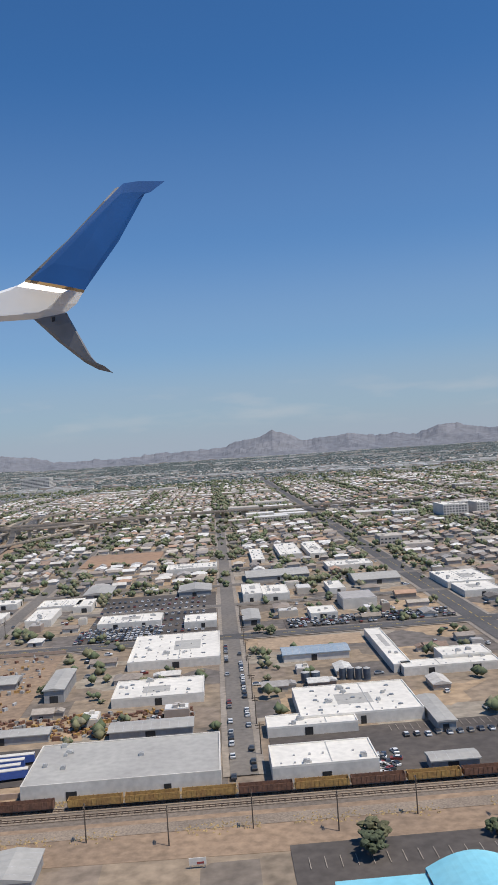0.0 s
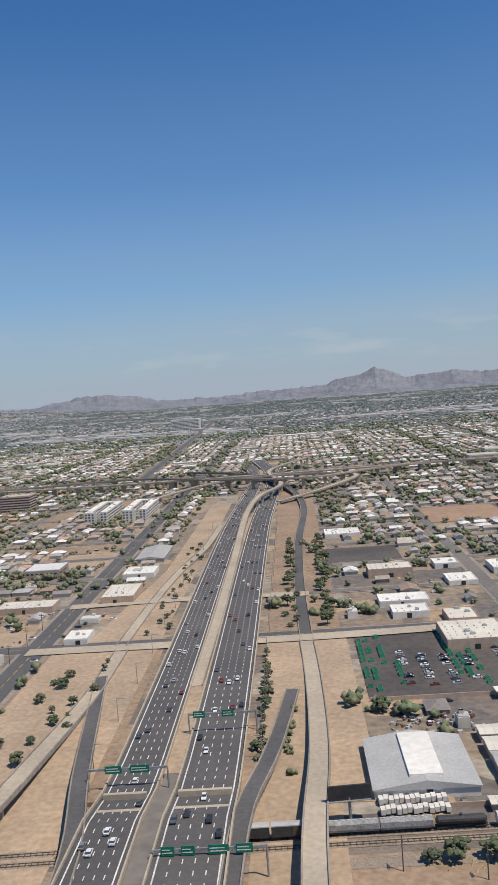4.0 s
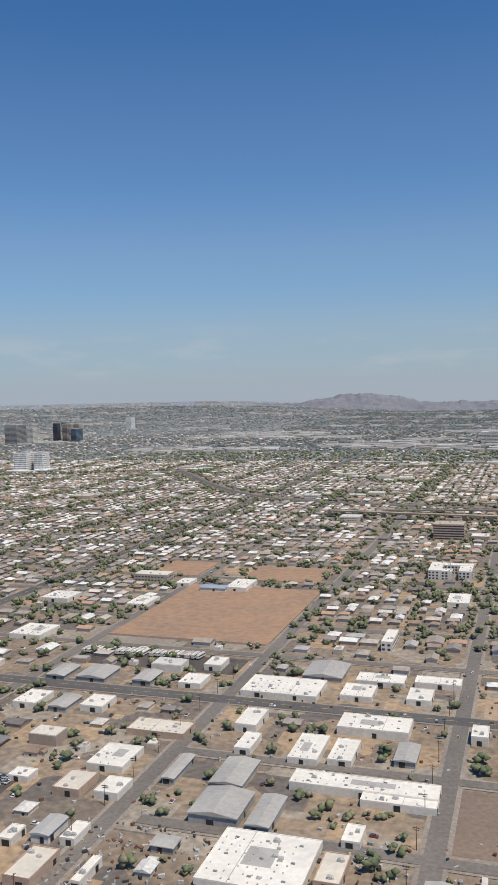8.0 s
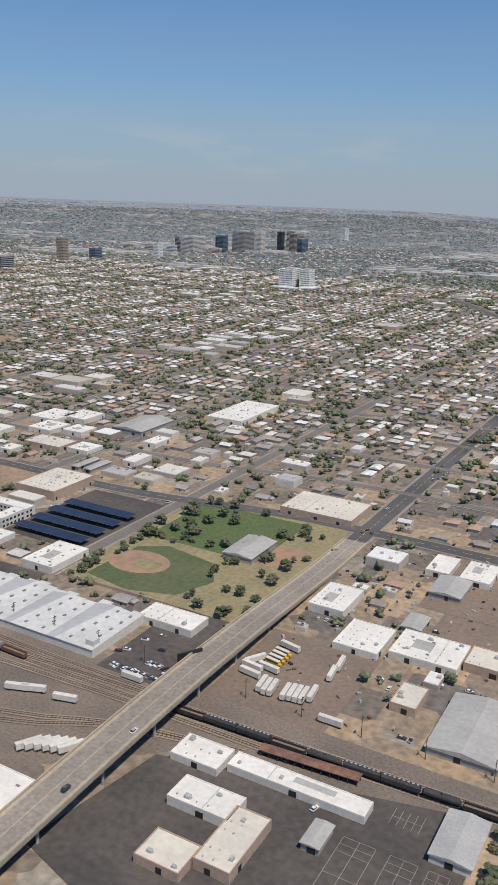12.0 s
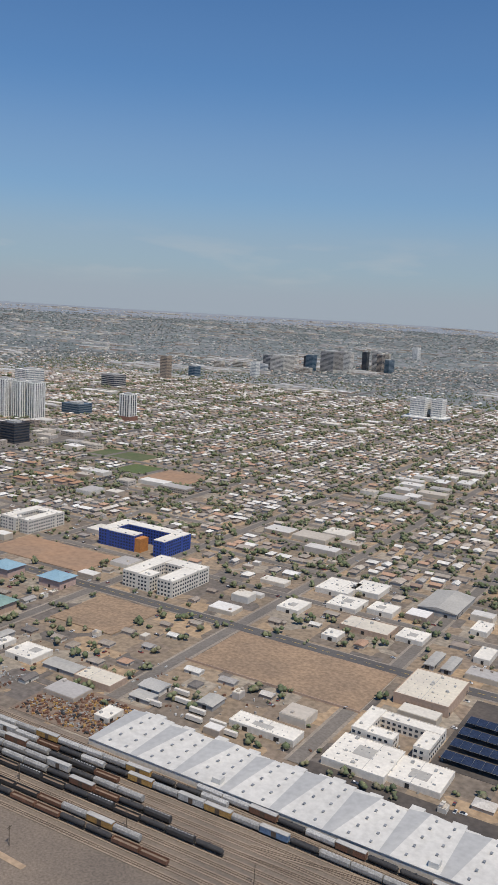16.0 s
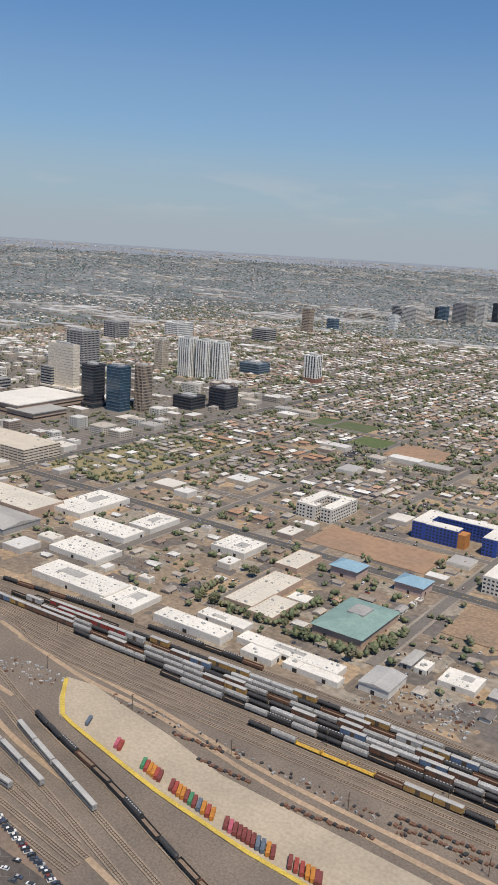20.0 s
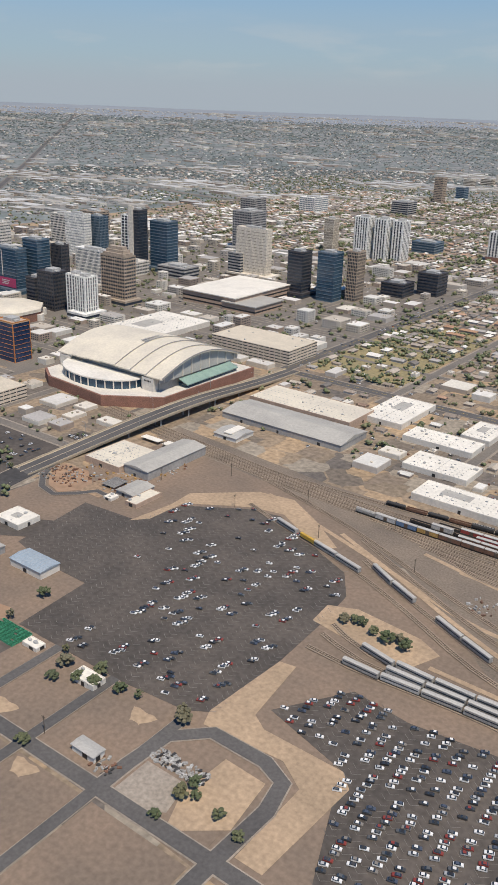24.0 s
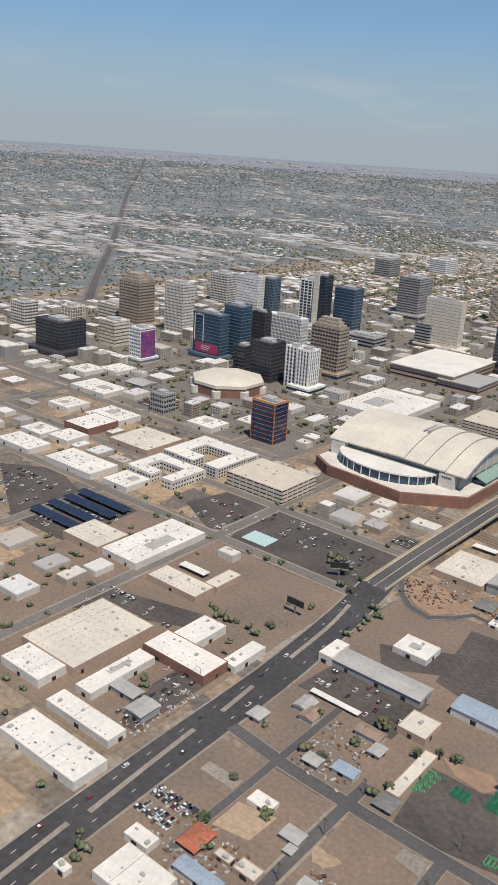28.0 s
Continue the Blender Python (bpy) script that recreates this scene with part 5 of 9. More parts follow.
building("t", -1033.4, 43.6, 5.8, 14.2, 1.8)
building("d", -1051.8, 46.5, 5.6, 6.6, 1.5)
building("w", -1044.2, 37.0, 4.0, 4.4, 1.2)
building("c", -1072.5, 90.2, 10.5, 3.6, 1.6)
building("c", -1061.5, 90.5, 6.6, 4.5, 1.6)
building("m", -1049.0, 120.0, 13.0, 13.0, 2.2)
building("g", -1060.0, 148.0, 14.0, 18.0, 3.0)
building("t", -1046.7, -105.6, 4.8, 2.5, 1.4)
building("g", -1036.9, -93.6, 2.2, 2.4, 1.0)
building("d", -1027.8, -65.0, 4.2, 4.6, 1.5)
building("g", -1027.0, -99.3, 5.0, 3.0, 1.3)
building("t", -1021.6, -100.3, 4.0, 2.6, 1.3)
building("d", -1017.4, -100.0, 2.6, 2.6, 1.2)
building("e", -1013.0, -99.0, 3.4, 2.8, 1.3)
building("d", -994.0, -77.4, 2.8, 2.6, 1.2)
building("w", -992.0, -44.3, 6.0, 3.4, 1.4)
building("b", -1025.6, -15.9, 15.0, 8.0, 3.1)
building("t", -1028.0, -51.8, 3.8, 21.3, 2.0)
building("k", -1176.6, 78.0, 32.9, 26.4, 7.5)
building("w", -1207.3, 240.3, 42.9, 56.7, 3.6)
building("w", -832, 124, 42, 7, 2.4)
building("m", -797, 127, 11, 14, 3.4)
building("w", -866, 131, 22, 7, 2.2)
building("p", -854, 209, 13, 11, 5)
building("p", -824, 212, 13, 11, 5)
building("s", -379.3, 73.5, 64.5, 45, 4.0)
building("d", -434.5, 177, 4.3, 6.2, 1.5)
building("d", -427.8, 178.5, 4.3, 6.2, 1.5)
building("d", -421.4, 180, 4.3, 6.2, 1.5)
building("d", -414.6, 181, 4.3, 6.2, 1.5)
building("g", -43.2, 157.7, 16.4, 4.0, 1.7)
building("a", -246, 494, 13, 50, 7)
building("a", -224, 494, 14, 48, 7)
building("k", -1122, 243, 58, 30, 9)
building("w", -536, 137, 18, 9, 2.4)
building("w", -534, 54, 34, 18, 3.4)
building("o", -98, 128.6, 12, 2.4, 1.6)
building("c", -75.7, 170.6, 2.2, 10.5, 1.6)
for x in (-57.5, -64.5, -71.5, -78.0, -85.5, -92.5):
    building("g", x, 99, 3.2, 13, 1.9)
building("w", -7.6, 252.8, 9.7, 11.0, 2.2)
building("w", -59.6, 277.8, 8.3, 20.0, 2.2)
building("w", -48.6, 294.5, 6.3, 14.3, 2.2)
building("g", -46.6, 319.6, 10.1, 17.5, 2.2)
building("g", -10.4, 310.0, 11.6, 14.5, 2.2)
building("w", 32.0, 405.4, 10.3, 43.6, 2.4)
building("w", 44.1, 400.3, 7.8, 41.2, 2.4)
building("w", 52.0, 346.0, 18.5, 14.0, 2.2)
building("w", 29.2, 252.3, 8.1, 10.6, 2.0)
building("g", 7.6, 253.3, 4.9, 15.4, 2.0)
building("w", 39.1, 295.0, 5.6, 15.6, 2.0)
building("w", 16.6, 396.0, 5.8, 39.6, 2.0)
building("g", 21.3, 333.6, 24.3, 17.9, 2.2)
building("w", 83.7, 292.3, 16.1, 24.6, 2.4)
building("w", 82.6, 271.0, 12.4, 15.9, 2.2)
building("w", 53.8, 189.4, 11.3, 8.0, 2.6)
building("t", -87.2, 237.4, 8.5, 11.6, 2.2)
building("w", -78.1, 283.1, 9.7, 11.8, 1.8)
building("w", -57.3, 298.5, 14.8, 13.4, 2.2)
building("g", -54.3, 198.3, 8.7, 7.5, 1.6)
building("t", -196.3, 291.0, 11.7, 19.5, 2.6)
building("w", -199.2, 239.1, 6.9, 9.4, 2.0)
building("w", -195.7, 326.8, 12.4, 13.5, 2.0)
building("g", -195.8, 362.4, 12.2, 27.7, 2.0)
building("t", -227.1, 279.9, 19.9, 10.5, 2.2)
building("w", -376.3, 263.1, 6.5, 9.6, 2.4)
building("g", -427.5, 241.2, 7.1, 12.0, 2.0)
building("g", -414.1, 242.5, 11.1, 12.7, 2.0)
building("g", -395.0, 243.2, 6.9, 11.1, 2.0)
building("w", -377.6, 244.2, 8.2, 10.0, 2.0)
building("w", -422.9, 214.1, 8.5, 11.6, 2.2)
building("g", -410.6, 213.4, 6.5, 10.7, 2.0)
building("w", -399.9, 215.9, 8.1, 10.0, 2.2)
building("t", -378.0, 162.9, 7.7, 10.6, 2.2)
building("w", -367.1, 162.9, 6.6, 8.8, 2.2)
building("w", -394.4, 164.0, 6.0, 5.1, 1.8)
building("g", -335.1, 264.8, 13.7, 15.9, 2.0)
building("g", -298.2, 202.0, 5.6, 11.6, 2.0)
building("w", -342.7, 198.2, 4.7, 11.3, 2.2)
building("w", -346.9, 214.7, 6.7, 13.4, 2.6)
building("g", -325.6, 160.3, 5.5, 15.3, 2.4)
building("w", -303.9, 156.1, 4.2, 7.7, 2.0)
building("g", -355.6, 178.3, 3.3, 15.0, 1.8)
building("t", -305.4, 141.2, 5.6, 11.7, 2.0)
building("t", -366.9, 125.0, 6.5, 12.1, 2.6)
building("w", -365.2, 140.4, 3.7, 7.8, 2.0)
building("w", -354.7, 126.6, 2.1, 9.9, 2.2)
building("m", -371.9, 140.3, 4.6, 8.7, 2.4)
building("w", -379.1, 135.9, 3.6, 6.3, 2.0)
building("g", -343.3, 141.8, 5.4, 4.6, 1.8)
building("w", -279.9, 219.9, 4.7, 8.7, 2.8)
building("w", -298.2, 380.5, 10.0, 18.4, 2.0)
building("a", -318.9, 305.0, 4.4, 17.8, 4.0)
building("w", -467.6, 285.7, 14.8, 16.4, 2.2)
building("w", -489.4, 344.8, 14.8, 14.9, 2.2)
building("w", -444.2, 343.9, 10.2, 16.8, 2.2)
building("b", -420.2, 378.4, 13.5, 7.3, 2.2)
building("w", -408.6, 387.0, 11.0, 19.6, 2.4)
building("w", -440.1, 388.7, 7.4, 12.0, 2.0)
building("t", -381.4, 122.3, 11.6, 6.0, 2.6)
building("w", -481.3, 215.3, 7.8, 14.1, 2.2)
building("w", -469.0, 215.4, 9.9, 15.3, 2.2)
building("w", -459.2, 240.1, 5.8, 13.6, 2.2)
building("g", -474.4, 200.1, 9.9, 13.7, 2.0)
building("g", -476.3, 172.2, 5.7, 8.9, 1.8)
building("w", -488.0, 77.8, 14.1, 7.4, 2.4)
building("t", -477.6, 70.5, 7.7, 16.1, 2.6)
building("t", -486.6, 62.1, 9.7, 7.9, 2.2)
building("w", -721.6, 126.7, 5.8, 7.9, 2.2)
building("t", -740.9, 145.3, 16.4, 9.6, 2.4)
building("g", -757.9, 145.3, 15.0, 6.5, 1.8)
building("w", -776.4, 146.2, 13.2, 11.5, 2.2)
building("m", -721.8, 151.6, 8.8, 7.0, 2.2)
building("g", -720.5, 143.7, 8.2, 5.4, 1.8)
building("g", -700.0, 154.1, 6.1, 7.9, 2.0)
building("g", -649.2, 236.0, 3.8, 14.7, 2.0)
building("g", -642.4, 235.7, 3.9, 14.1, 2.0)
building("t", -683.7, 252.0, 21.8, 12.9, 2.4)
building("w", -664.6, 254.2, 11.8, 11.5, 2.2)
building("w", -692.4, 234.8, 7.1, 8.2, 2.2)
building("w", -721.1, 254.7, 10.6, 13.9, 2.2)
building("g", -665.7, 302.0, 18.1, 28.9, 3.0)
building("w", -643.3, 282.2, 7.2, 13.0, 2.4)
building("w", -633.9, 253.2, 6.4, 13.4, 2.4)
building("w", -715.5, 291.2, 16.9, 18.8, 2.6)
building("w", -702.5, 299.0, 14.7, 16.9, 2.6)
building("w", -703.1, 272.9, 14.3, 15.4, 2.4)
building("w", -686.7, 276.7, 12.0, 11.8, 2.4)
building("w", -839.8, 116.8, 13.2, 6.7, 2.4)
building("w", -819.0, 118.0, 22.0, 4.9, 2.2)
building("g", -796.3, 150.1, 4.0, 12.6, 2.0)
building("w", -790.8, 147.6, 4.6, 8.0, 2.0)
building("w", -854.8, 168.4, 9.1, 7.4, 1.8)
building("w", -968.6, -45.5, 8.5, 4.6, 2.0)
building("m", -948.7, -64.0, 7.4, 3.5, 2.2)
building("t", -1191.5, -17.8, 20.7, 16.6, 3.2)
building("w", -1170.5, -5.4, 18.9, 38.9, 3.2)
building("t", -1141.1, -21.3, 23.9, 10.5, 2.6)
building("t", -1131.2, -8.9, 6.1, 14.2, 2.6)
building("t", -1137.7, -67.6, 25.3, 33.9, 3.6)
building("w", -1137.2, -89.4, 17.8, 11.3, 3.2)
building("f", -1107.2, -54.9, 25.9, 11.4, 3.6)
building("w", -1113.2, -41.4, 9.6, 15.5, 3.2)
building("w", -1094.2, -41.5, 5.3, 15.4, 2.8)
building("w", -1116.2, -75.4, 6.7, 25.9, 2.8)
building("w", -1106.9, -95.4, 26.0, 6.7, 2.8)
building("g", -1107.8, -78.8, 9.4, 4.4, 2.4)
building("g", -1097.9, -82.1, 6.2, 7.5, 3.0)
building("w", -1103.6, -109.4, 30.6, 11.2, 3.0)
building("w", -1056.7, -124.2, 15.2, 11.0, 3.0)
building("w", -1064.4, -114.7, 7.5, 4.3, 2.0)
building("w", -1071.1, -132.4, 3.7, 2.4, 1.8)
building("b", -1047.2, -114.0, 11.7, 3.7, 2.2)
building("t", -1039.9, -105.2, 6.2, 4.0, 1.8)
building("g", -1038.7, -89.9, 5.2, 3.9, 1.6)
building("w", -1050.9, -86.2, 6.9, 4.4, 1.5)
building("g", -1050.5, -65.1, 4.7, 3.7, 1.5)
building("b", -1041.9, -62.3, 6.5, 3.8, 1.5)
building("g", -1039.8, -49.9, 3.6, 4.4, 1.5)
building("g", -1073.3, -60.2, 4.5, 4.9, 1.6)
building("e", -1055.0, -106.0, 4.6, 6.7, 1.7)
building("c", -1145.0, -9.6, 12.7, 3.7, 1.8)
building("t", -1036.2, -33.1, 9.0, 10.0, 2.4)
building("a", -1220.8, 52.1, 30.5, 23.1, 5.0)
building("a", -1219.4, 83.2, 37.1, 31.3, 5.5)
building("w", -1257.0, 30.0, 33.2, 17.7, 3.4)
building("w", -1226.4, 31.3, 16.0, 15.3, 2.8)
building("f", -1298.8, 72.5, 19.5, 22.1, 4.2)
building("w", -1302.8, 91.9, 24.9, 20.5, 3.2)
building("w", -1336.5, 87.7, 17.9, 16.8, 3.2)
building("h", -1297.2, 127.8, 11.1, 14.6, 6.0)
building("w", -1257.7, 123.4, 18.5, 15.6, 3.0)
building("t", -1259.9, 76.9, 28.2, 27.4, 3.4)
building("w", -1310.0, 46.3, 17.0, 13.3, 3.0)
building("w", -1291.9, 50.7, 15.2, 14.6, 3.0)
building("w", -1299.8, 28.0, 26.0, 14.3, 3.0)
building("w", -1351.2, 124.0, 31.2, 20.3, 3.2)
building("w", -1391.0, 147.3, 17.4, 17.9, 3.0)
building("w", -1377.9, 164.8, 17.4, 18.9, 3.0)
building("g", -1342.1, 152.1, 16.4, 13.3, 3.0)
# the turquoise roof by the car park
b = thing("building", 18, 82, 0, "large hall with a bright turquoise sheet roof", "hall", "halls")
part("wall", Shape().box(-8, -8, 0, 12, 6, 3.6), m_tanwall, b)
part("roof", Shape().box(-8.3, -8.3, 3.6, 2, 6.4, 3.9), m_teal, b)
s = Shape()
n = 12
prof = [(2 + 10.4 * i / n, 4.3 + 1.6 * math.sin(math.pi * i / n)) for i in range(n + 1)]
s.v = [(x, y, z) for y in (-8.3, 6.8) for x, z in prof] + [(x, y, 3.6) for y in (-8.3, 6.8) for x, z in prof]
k = n + 1
s.f = [(i, i + 1, k + i + 1, k + i) for i in range(n)] + [(2 * k + i, 2 * k + i + 1, i + 1, i) for i in range(n)] + [(3 * k + i + 1, 3 * k + i, k + i, k + i + 1) for i in range(n)]
part("vaulted_roof", s, m_teal, b)
take(8, 72, 32, 92)

# ---- long saw-toothed warehouse along the tracks ----
b = thing("building", -629, 121, 0, "very long white warehouse with a saw-toothed two-tone roof", "warehouse", "warehouses")
take(-718, 109, -541, 135)
part("wall", Shape().box(-86.5, -11, 0, 86, 11, 2.3), m_whitewall, b)
me_dome = Shape().box(-0.34, -0.5, 0, 0.34, 0.5, 0.16).box(-0.27, -0.42, 0.16, 0.27, 0.42, 0.26).mesh("skylight", m_skylight)
teeth = 11
wide = 172.5 / teeth
for i in range(teeth):
    x0 = -86.5 + wide * i
    x1 = x0 + wide
    back = 10.6 - 1.1 * (i % 2)
    foot, peak = (x0 + wide * 0.18, -11.2, 2.55), (x0 + wide * (0.40 + 0.06 * (i % 3)), back, 3.5)
    s = Shape()
    s.add([(x0, -11.2, 2.3), (x0, -11.2, 2.45), foot, peak, (x0, back, 2.6), (x0, back, 2.3), (foot[0], -11.2, 2.3), (peak[0], back, 2.3)], [(1, 2, 3, 4), (0, 6, 2, 1), (4, 3, 7, 5)])
    part("roof_bay", s, m_bluegrey, b, "darker grey wedge of the roof")
    s = Shape()
    s.add([(foot[0], -11.2, 2.3), foot, (x1, -11.2, 2.45), (x1, -11.2, 2.3), peak, (x1, back, 2.6), (peak[0], back, 2.3), (x1, back, 2.3)], [(1, 2, 5, 4), (0, 3, 2, 1), (4, 5, 7, 6)])
    part("roof_bay", s, m_palegrey, b, "pale grey-white roof bay")
    for q in range(4):
        u0, u1 = x0 + wide * q / 4, x0 + wide * (q + 1) / 4
        part("roof_step", Shape().box(u0, back, 0, u1 - 0.1, back + (0.5, 1.7, 2.6, 1.2)[(q + i) % 4], 2.66), m_palegrey, b)
    for v in (0.12, 0.32, 0.52, 0.72, 0.9):
        for u in (0.25, 0.75):
            sx = foot[0] + (peak[0] - foot[0]) * v
            sz = foot[2] + (peak[2] - foot[2]) * v
            ex = 2.45 + 0.15 * v
            placed("skylight", me_dome, b, sx + (x1 - sx) * u, -11.2 + (back + 11.2) * v, sz + (ex - sz) * u + 0.02)
    if i % 4 == 2:
        part("roof_house", Shape().box(x1 - 3.4, -9.6, 2.4, x1 - 0.8, -7.0, 4.0), m_palegrey, b, "small box-shaped roof house")

# ---- towers ----
FACE = {
    "dark": (m_glass, surf("dark_cladding", (0.07, 0.065, 0.07), (0.05, 0.05, 0.055), 0.1, 0.6, 0.5), "dark glass office tower"),
    "brown": (m_glass, surf("brown_precast", (0.38, 0.31, 0.245), (0.33, 0.27, 0.215), 0.1, 0.6, 0.8), "brown gridded concrete office tower"),
    "pale": (m_glass, surf("pale_precast", (0.62, 0.59, 0.54), (0.55, 0.525, 0.485), 0.1, 0.6, 0.8), "pale concrete tower with a fine window grid"),
    "blue": (surf("blue_glass", (0.035, 0.075, 0.115), (0.05, 0.10, 0.145), 0.05, 0.4, 0.12), surf("blue_cladding", (0.13, 0.18, 0.225), (0.11, 0.15, 0.19), 0.1, 0.6, 0.4),
             "blue glass office tower with thin floor lines"),
    # glass base lifted: the reflection of sky and haze is in its colour
    "white": (surf("shaded_glass", (0.13, 0.17, 0.21), (0.18, 0.22, 0.26), 0.1, 0.5, 0.2), surf("white_precast", (0.74, 0.73, 0.70), (0.66, 0.65, 0.62), 0.1, 0.6, 0.7), "white balconied residential tower"),
    "beige": (surf("bronze_glass", (0.12, 0.095, 0.07), (0.16, 0.13, 0.10), 0.1, 0.5, 0.3), surf("beige_precast", (0.66, 0.60, 0.51), (0.60, 0.545, 0.47), 0.1, 0.6, 0.8), "beige concrete tower with window strips"),
    "grey": (m_glass, surf("grey_precast", (0.36, 0.35, 0.34), (0.30, 0.295, 0.29), 0.1, 0.6, 0.7), "grey office tower with dark windows"),
    "stripe": (m_glass, surf("striped_white_precast", (0.76, 0.75, 0.72), (0.68, 0.67, 0.64), 0.1, 0.6, 0.7), "white residential tower with dark vertical window strips"),
    "orange": (surf("blue_dark_glass", (0.02, 0.04, 0.09), (0.03, 0.055, 0.12), 0.1, 0.5, 0.2), m_orange, "half-finished tower of orange panels and blue glass"),
}


def tower(look_of, sx, sy, w, d, h, fins=2.0, crown="flat", podium=0.0, band=0.45, top=None, fin=0.35):
    """A tower whose south-east foot stands at sx, sy."""
    glass, clad, label = FACE[look_of]
    w, d = max(w, 6.0), max(d, 6.0)
    t = thing("tower", sx - w / 2, sy + d / 2, rise(sx, sy), label, "tower", "downtown towers")
    take(sx - w, sy, sx, sy + d, 3)
    x, y = w / 2, d / 2
    z0 = 0.0
    if podium:
        part("podium", Shape().box(-x - podium, -y - podium, 0, x + podium, y + podium, 4.0), clad, t, "low wide podium")
        part("podium_glazing", ring(-x - podium - 0.05, -y - podium - 0.05, x + podium + 0.05, y + podium + 0.05, 0.8, 2.6, 0.2), glass, t)
        z0 = 4.0
    part("glass_core", Shape().box(-x + 0.25, -y + 0.25, z0, x - 0.25, y - 0.25, h - 0.5), glass, t)
    floors = max(3, int((h - z0) / 2.5))
    step = (h - z0) / floors
    if band > 0:
        if sy < 560:
            me = ring(-x, -y, x, y, 0, step * band, 0.3).mesh("floor_band", clad)
            for i in range(floors):
                placed("floor_band", me, t, 0, 0, z0 + i * step)
        else:
            s = Shape()
            for i in range(floors):
                ring(-x, -y, x, y, z0 + i * step, z0 + i * step + step * band, 0.3, s)
            tagged(part("cladding", s, clad, t), "cladding bands between the far windows", kind="stuff")
    if fins:
        s = Shape()
        for k in range(int(w / fins) + 1):
            q = -x + k * (w - fin) / max(1, int(w / fins))
            s.box(q, -y - 0.12, z0, q + fin, -y + 0.1, h - 0.5).box(q, y - 0.1, z0, q + fin, y + 0.12, h - 0.5)
        for k in range(int(d / fins) + 1):
            q = -y + k * (d - fin) / max(1, int(d / fins))
            s.box(x - 0.1, q, z0, x + 0.12, q + fin, h - 0.5).box(-x - 0.12, q, z0, -x + 0.1, q + fin, h - 0.5)
        part("mullions", s, clad, t)
    part("roof", Shape().box(-x, -y, h - 0.5, x, y, h), top or clad, t)
    part("roof_rim", ring(-x, -y, x, y, h, h + 0.6, 0.3), clad, t)
    part("plant_room", Shape().box(-x * 0.5, -y * 0.5, h, x * 0.4, y * 0.5, h + 1.8).box(x * 0.45, -y * 0.4, h, x * 0.75, y * 0.1, h + 1.0), m_unit, t)
    if crown == "step":
        for i in range(1, 4):
            part("crown_step", Shape().box(-x + i * 1.6, -y + i * 1.2, h + 2.2 * (i - 1), x - i * 1.6, y - i * 1.2, h + 2.2 * i), clad, t)
    if crown == "blade":
        part("blade_wall", Shape().box(-x - 0.6, -y - 0.3, 0, -x + w * 0.45, -y + 1.6, h + 3.5), FACE["beige"][1], t, "tall beige blade wall")
    if crown == "round":
        part("rotunda", Shape().cylinder(0, 0, h, h + 2.0, 2.5).cylinder(0, 0, h + 2.0, h + 4.2, 4.2, 3.6, 16), FACE["white"][1], t, "round rooftop restaurant")
    return t


tower("dark", -1434, 160, 28, 24, 24, 2.4, podium=6)
tower("beige", -1440, 176, 12, 10, 33, 1.6, band=0.2)
tower("brown", -1466, 268, 24, 18, 39, 2.2, crown="step", podium=4, band=0.55)
tower("pale", -1434, 287, 21, 14, 41, 1.6, band=0.6)
t = tower("blue", -1352, 240, 27, 11, 34, 0, podium=2, band=0.12)
part("billboard", Shape().box(-10, -5.75, 5, 12, -5.6, 12), m_pink, t, "large crimson banner with pale lettering")
s = Shape()
for k in range(3):
    s.box(-4, -5.82, 9.6 - 1.3 * k, 5 - k, -5.77, 10.2 - 1.3 * k)
part("lettering_bar", s, m_paint, t, "pale unreadable lettering")
part("white_frame", Shape().box(-11.5, -5.9, 13, -10.9, -5.6, 33).box(-3, -5.9, 13, -2.4, -5.6, 33).box(-11.5, -5.9, 32.4, -2.4, -5.6, 33), m_whitewall, t, "white facade frame")
tower("blue", -1345, 255, 17, 13, 40, 0, band=0.2)
tower("dark", -1334, 269, 12, 8, 36, 1.5)
tower("white", -1330, 310, 34, 10, 27, 1.4, band=0.3)
tower("dark", -1292, 224, 17, 16, 27, 2.2)
tower("dark", -1322, 232, 10, 13, 18, 0)
tower("stripe", -1261, 225, 10.5, 12, 28, 2.4, podium=4, band=0.2, fin=1.1)
tower("stripe", -1272.5, 227, 9.5, 11, 28, 2.4, band=0.2, fin=1.1)
tower("brown", -1269, 271, 24, 12, 35, 2.4, crown="step", podium=3)
tower("stripe", -1372, 388, 17, 10, 44, 4.0, band=0.25, fin=0.9)
tower("dark", -1352, 372, 11, 12, 52, 0, crown="blade", band=0.1)
tower("blue", -1331, 385, 20, 15, 43, 0, podium=2, band=0.22)
tower("white", -1430, 381, 26, 9, 40, 1.2, band=0.6)
tower("blue", -1422, 393, 15, 11, 38, 1.6, band=0.3)
tower("grey", -1344, 523, 23, 26, 39, 2.0, podium=5)
tower("beige", -1250, 420, 32, 8, 42, 1.3, podium=6, band=0.8)
t = tower("orange", -1213, 126, 15.8, 12.3, 23, 8.8, band=0.03, top=m_tanwall)
tower("grey", -1274, 416, 14, 17, 20, 0, band=0.5)
t = tower("white", -1384, 191, 11, 15, 25, 2.0, podium=2)
part("billboard", Shape().box(5.7, -7, 4, 5.9, 7, 23), m_screen, t, "tall printed purple and red banner")
tower("beige", -1503, 275, 22, 13, 14, 0, band=0.6)
tower("beige", -1433, 211, 18, 16, 19, 0, band=0.65)
tower("grey", -1288, 118, 11, 10, 12, 1.8)
tower("beige", -1460, 197, 16, 9, 28, 1.2, band=0.15)
tower("pale", -1528, 199, 18, 14, 20, 2.5)
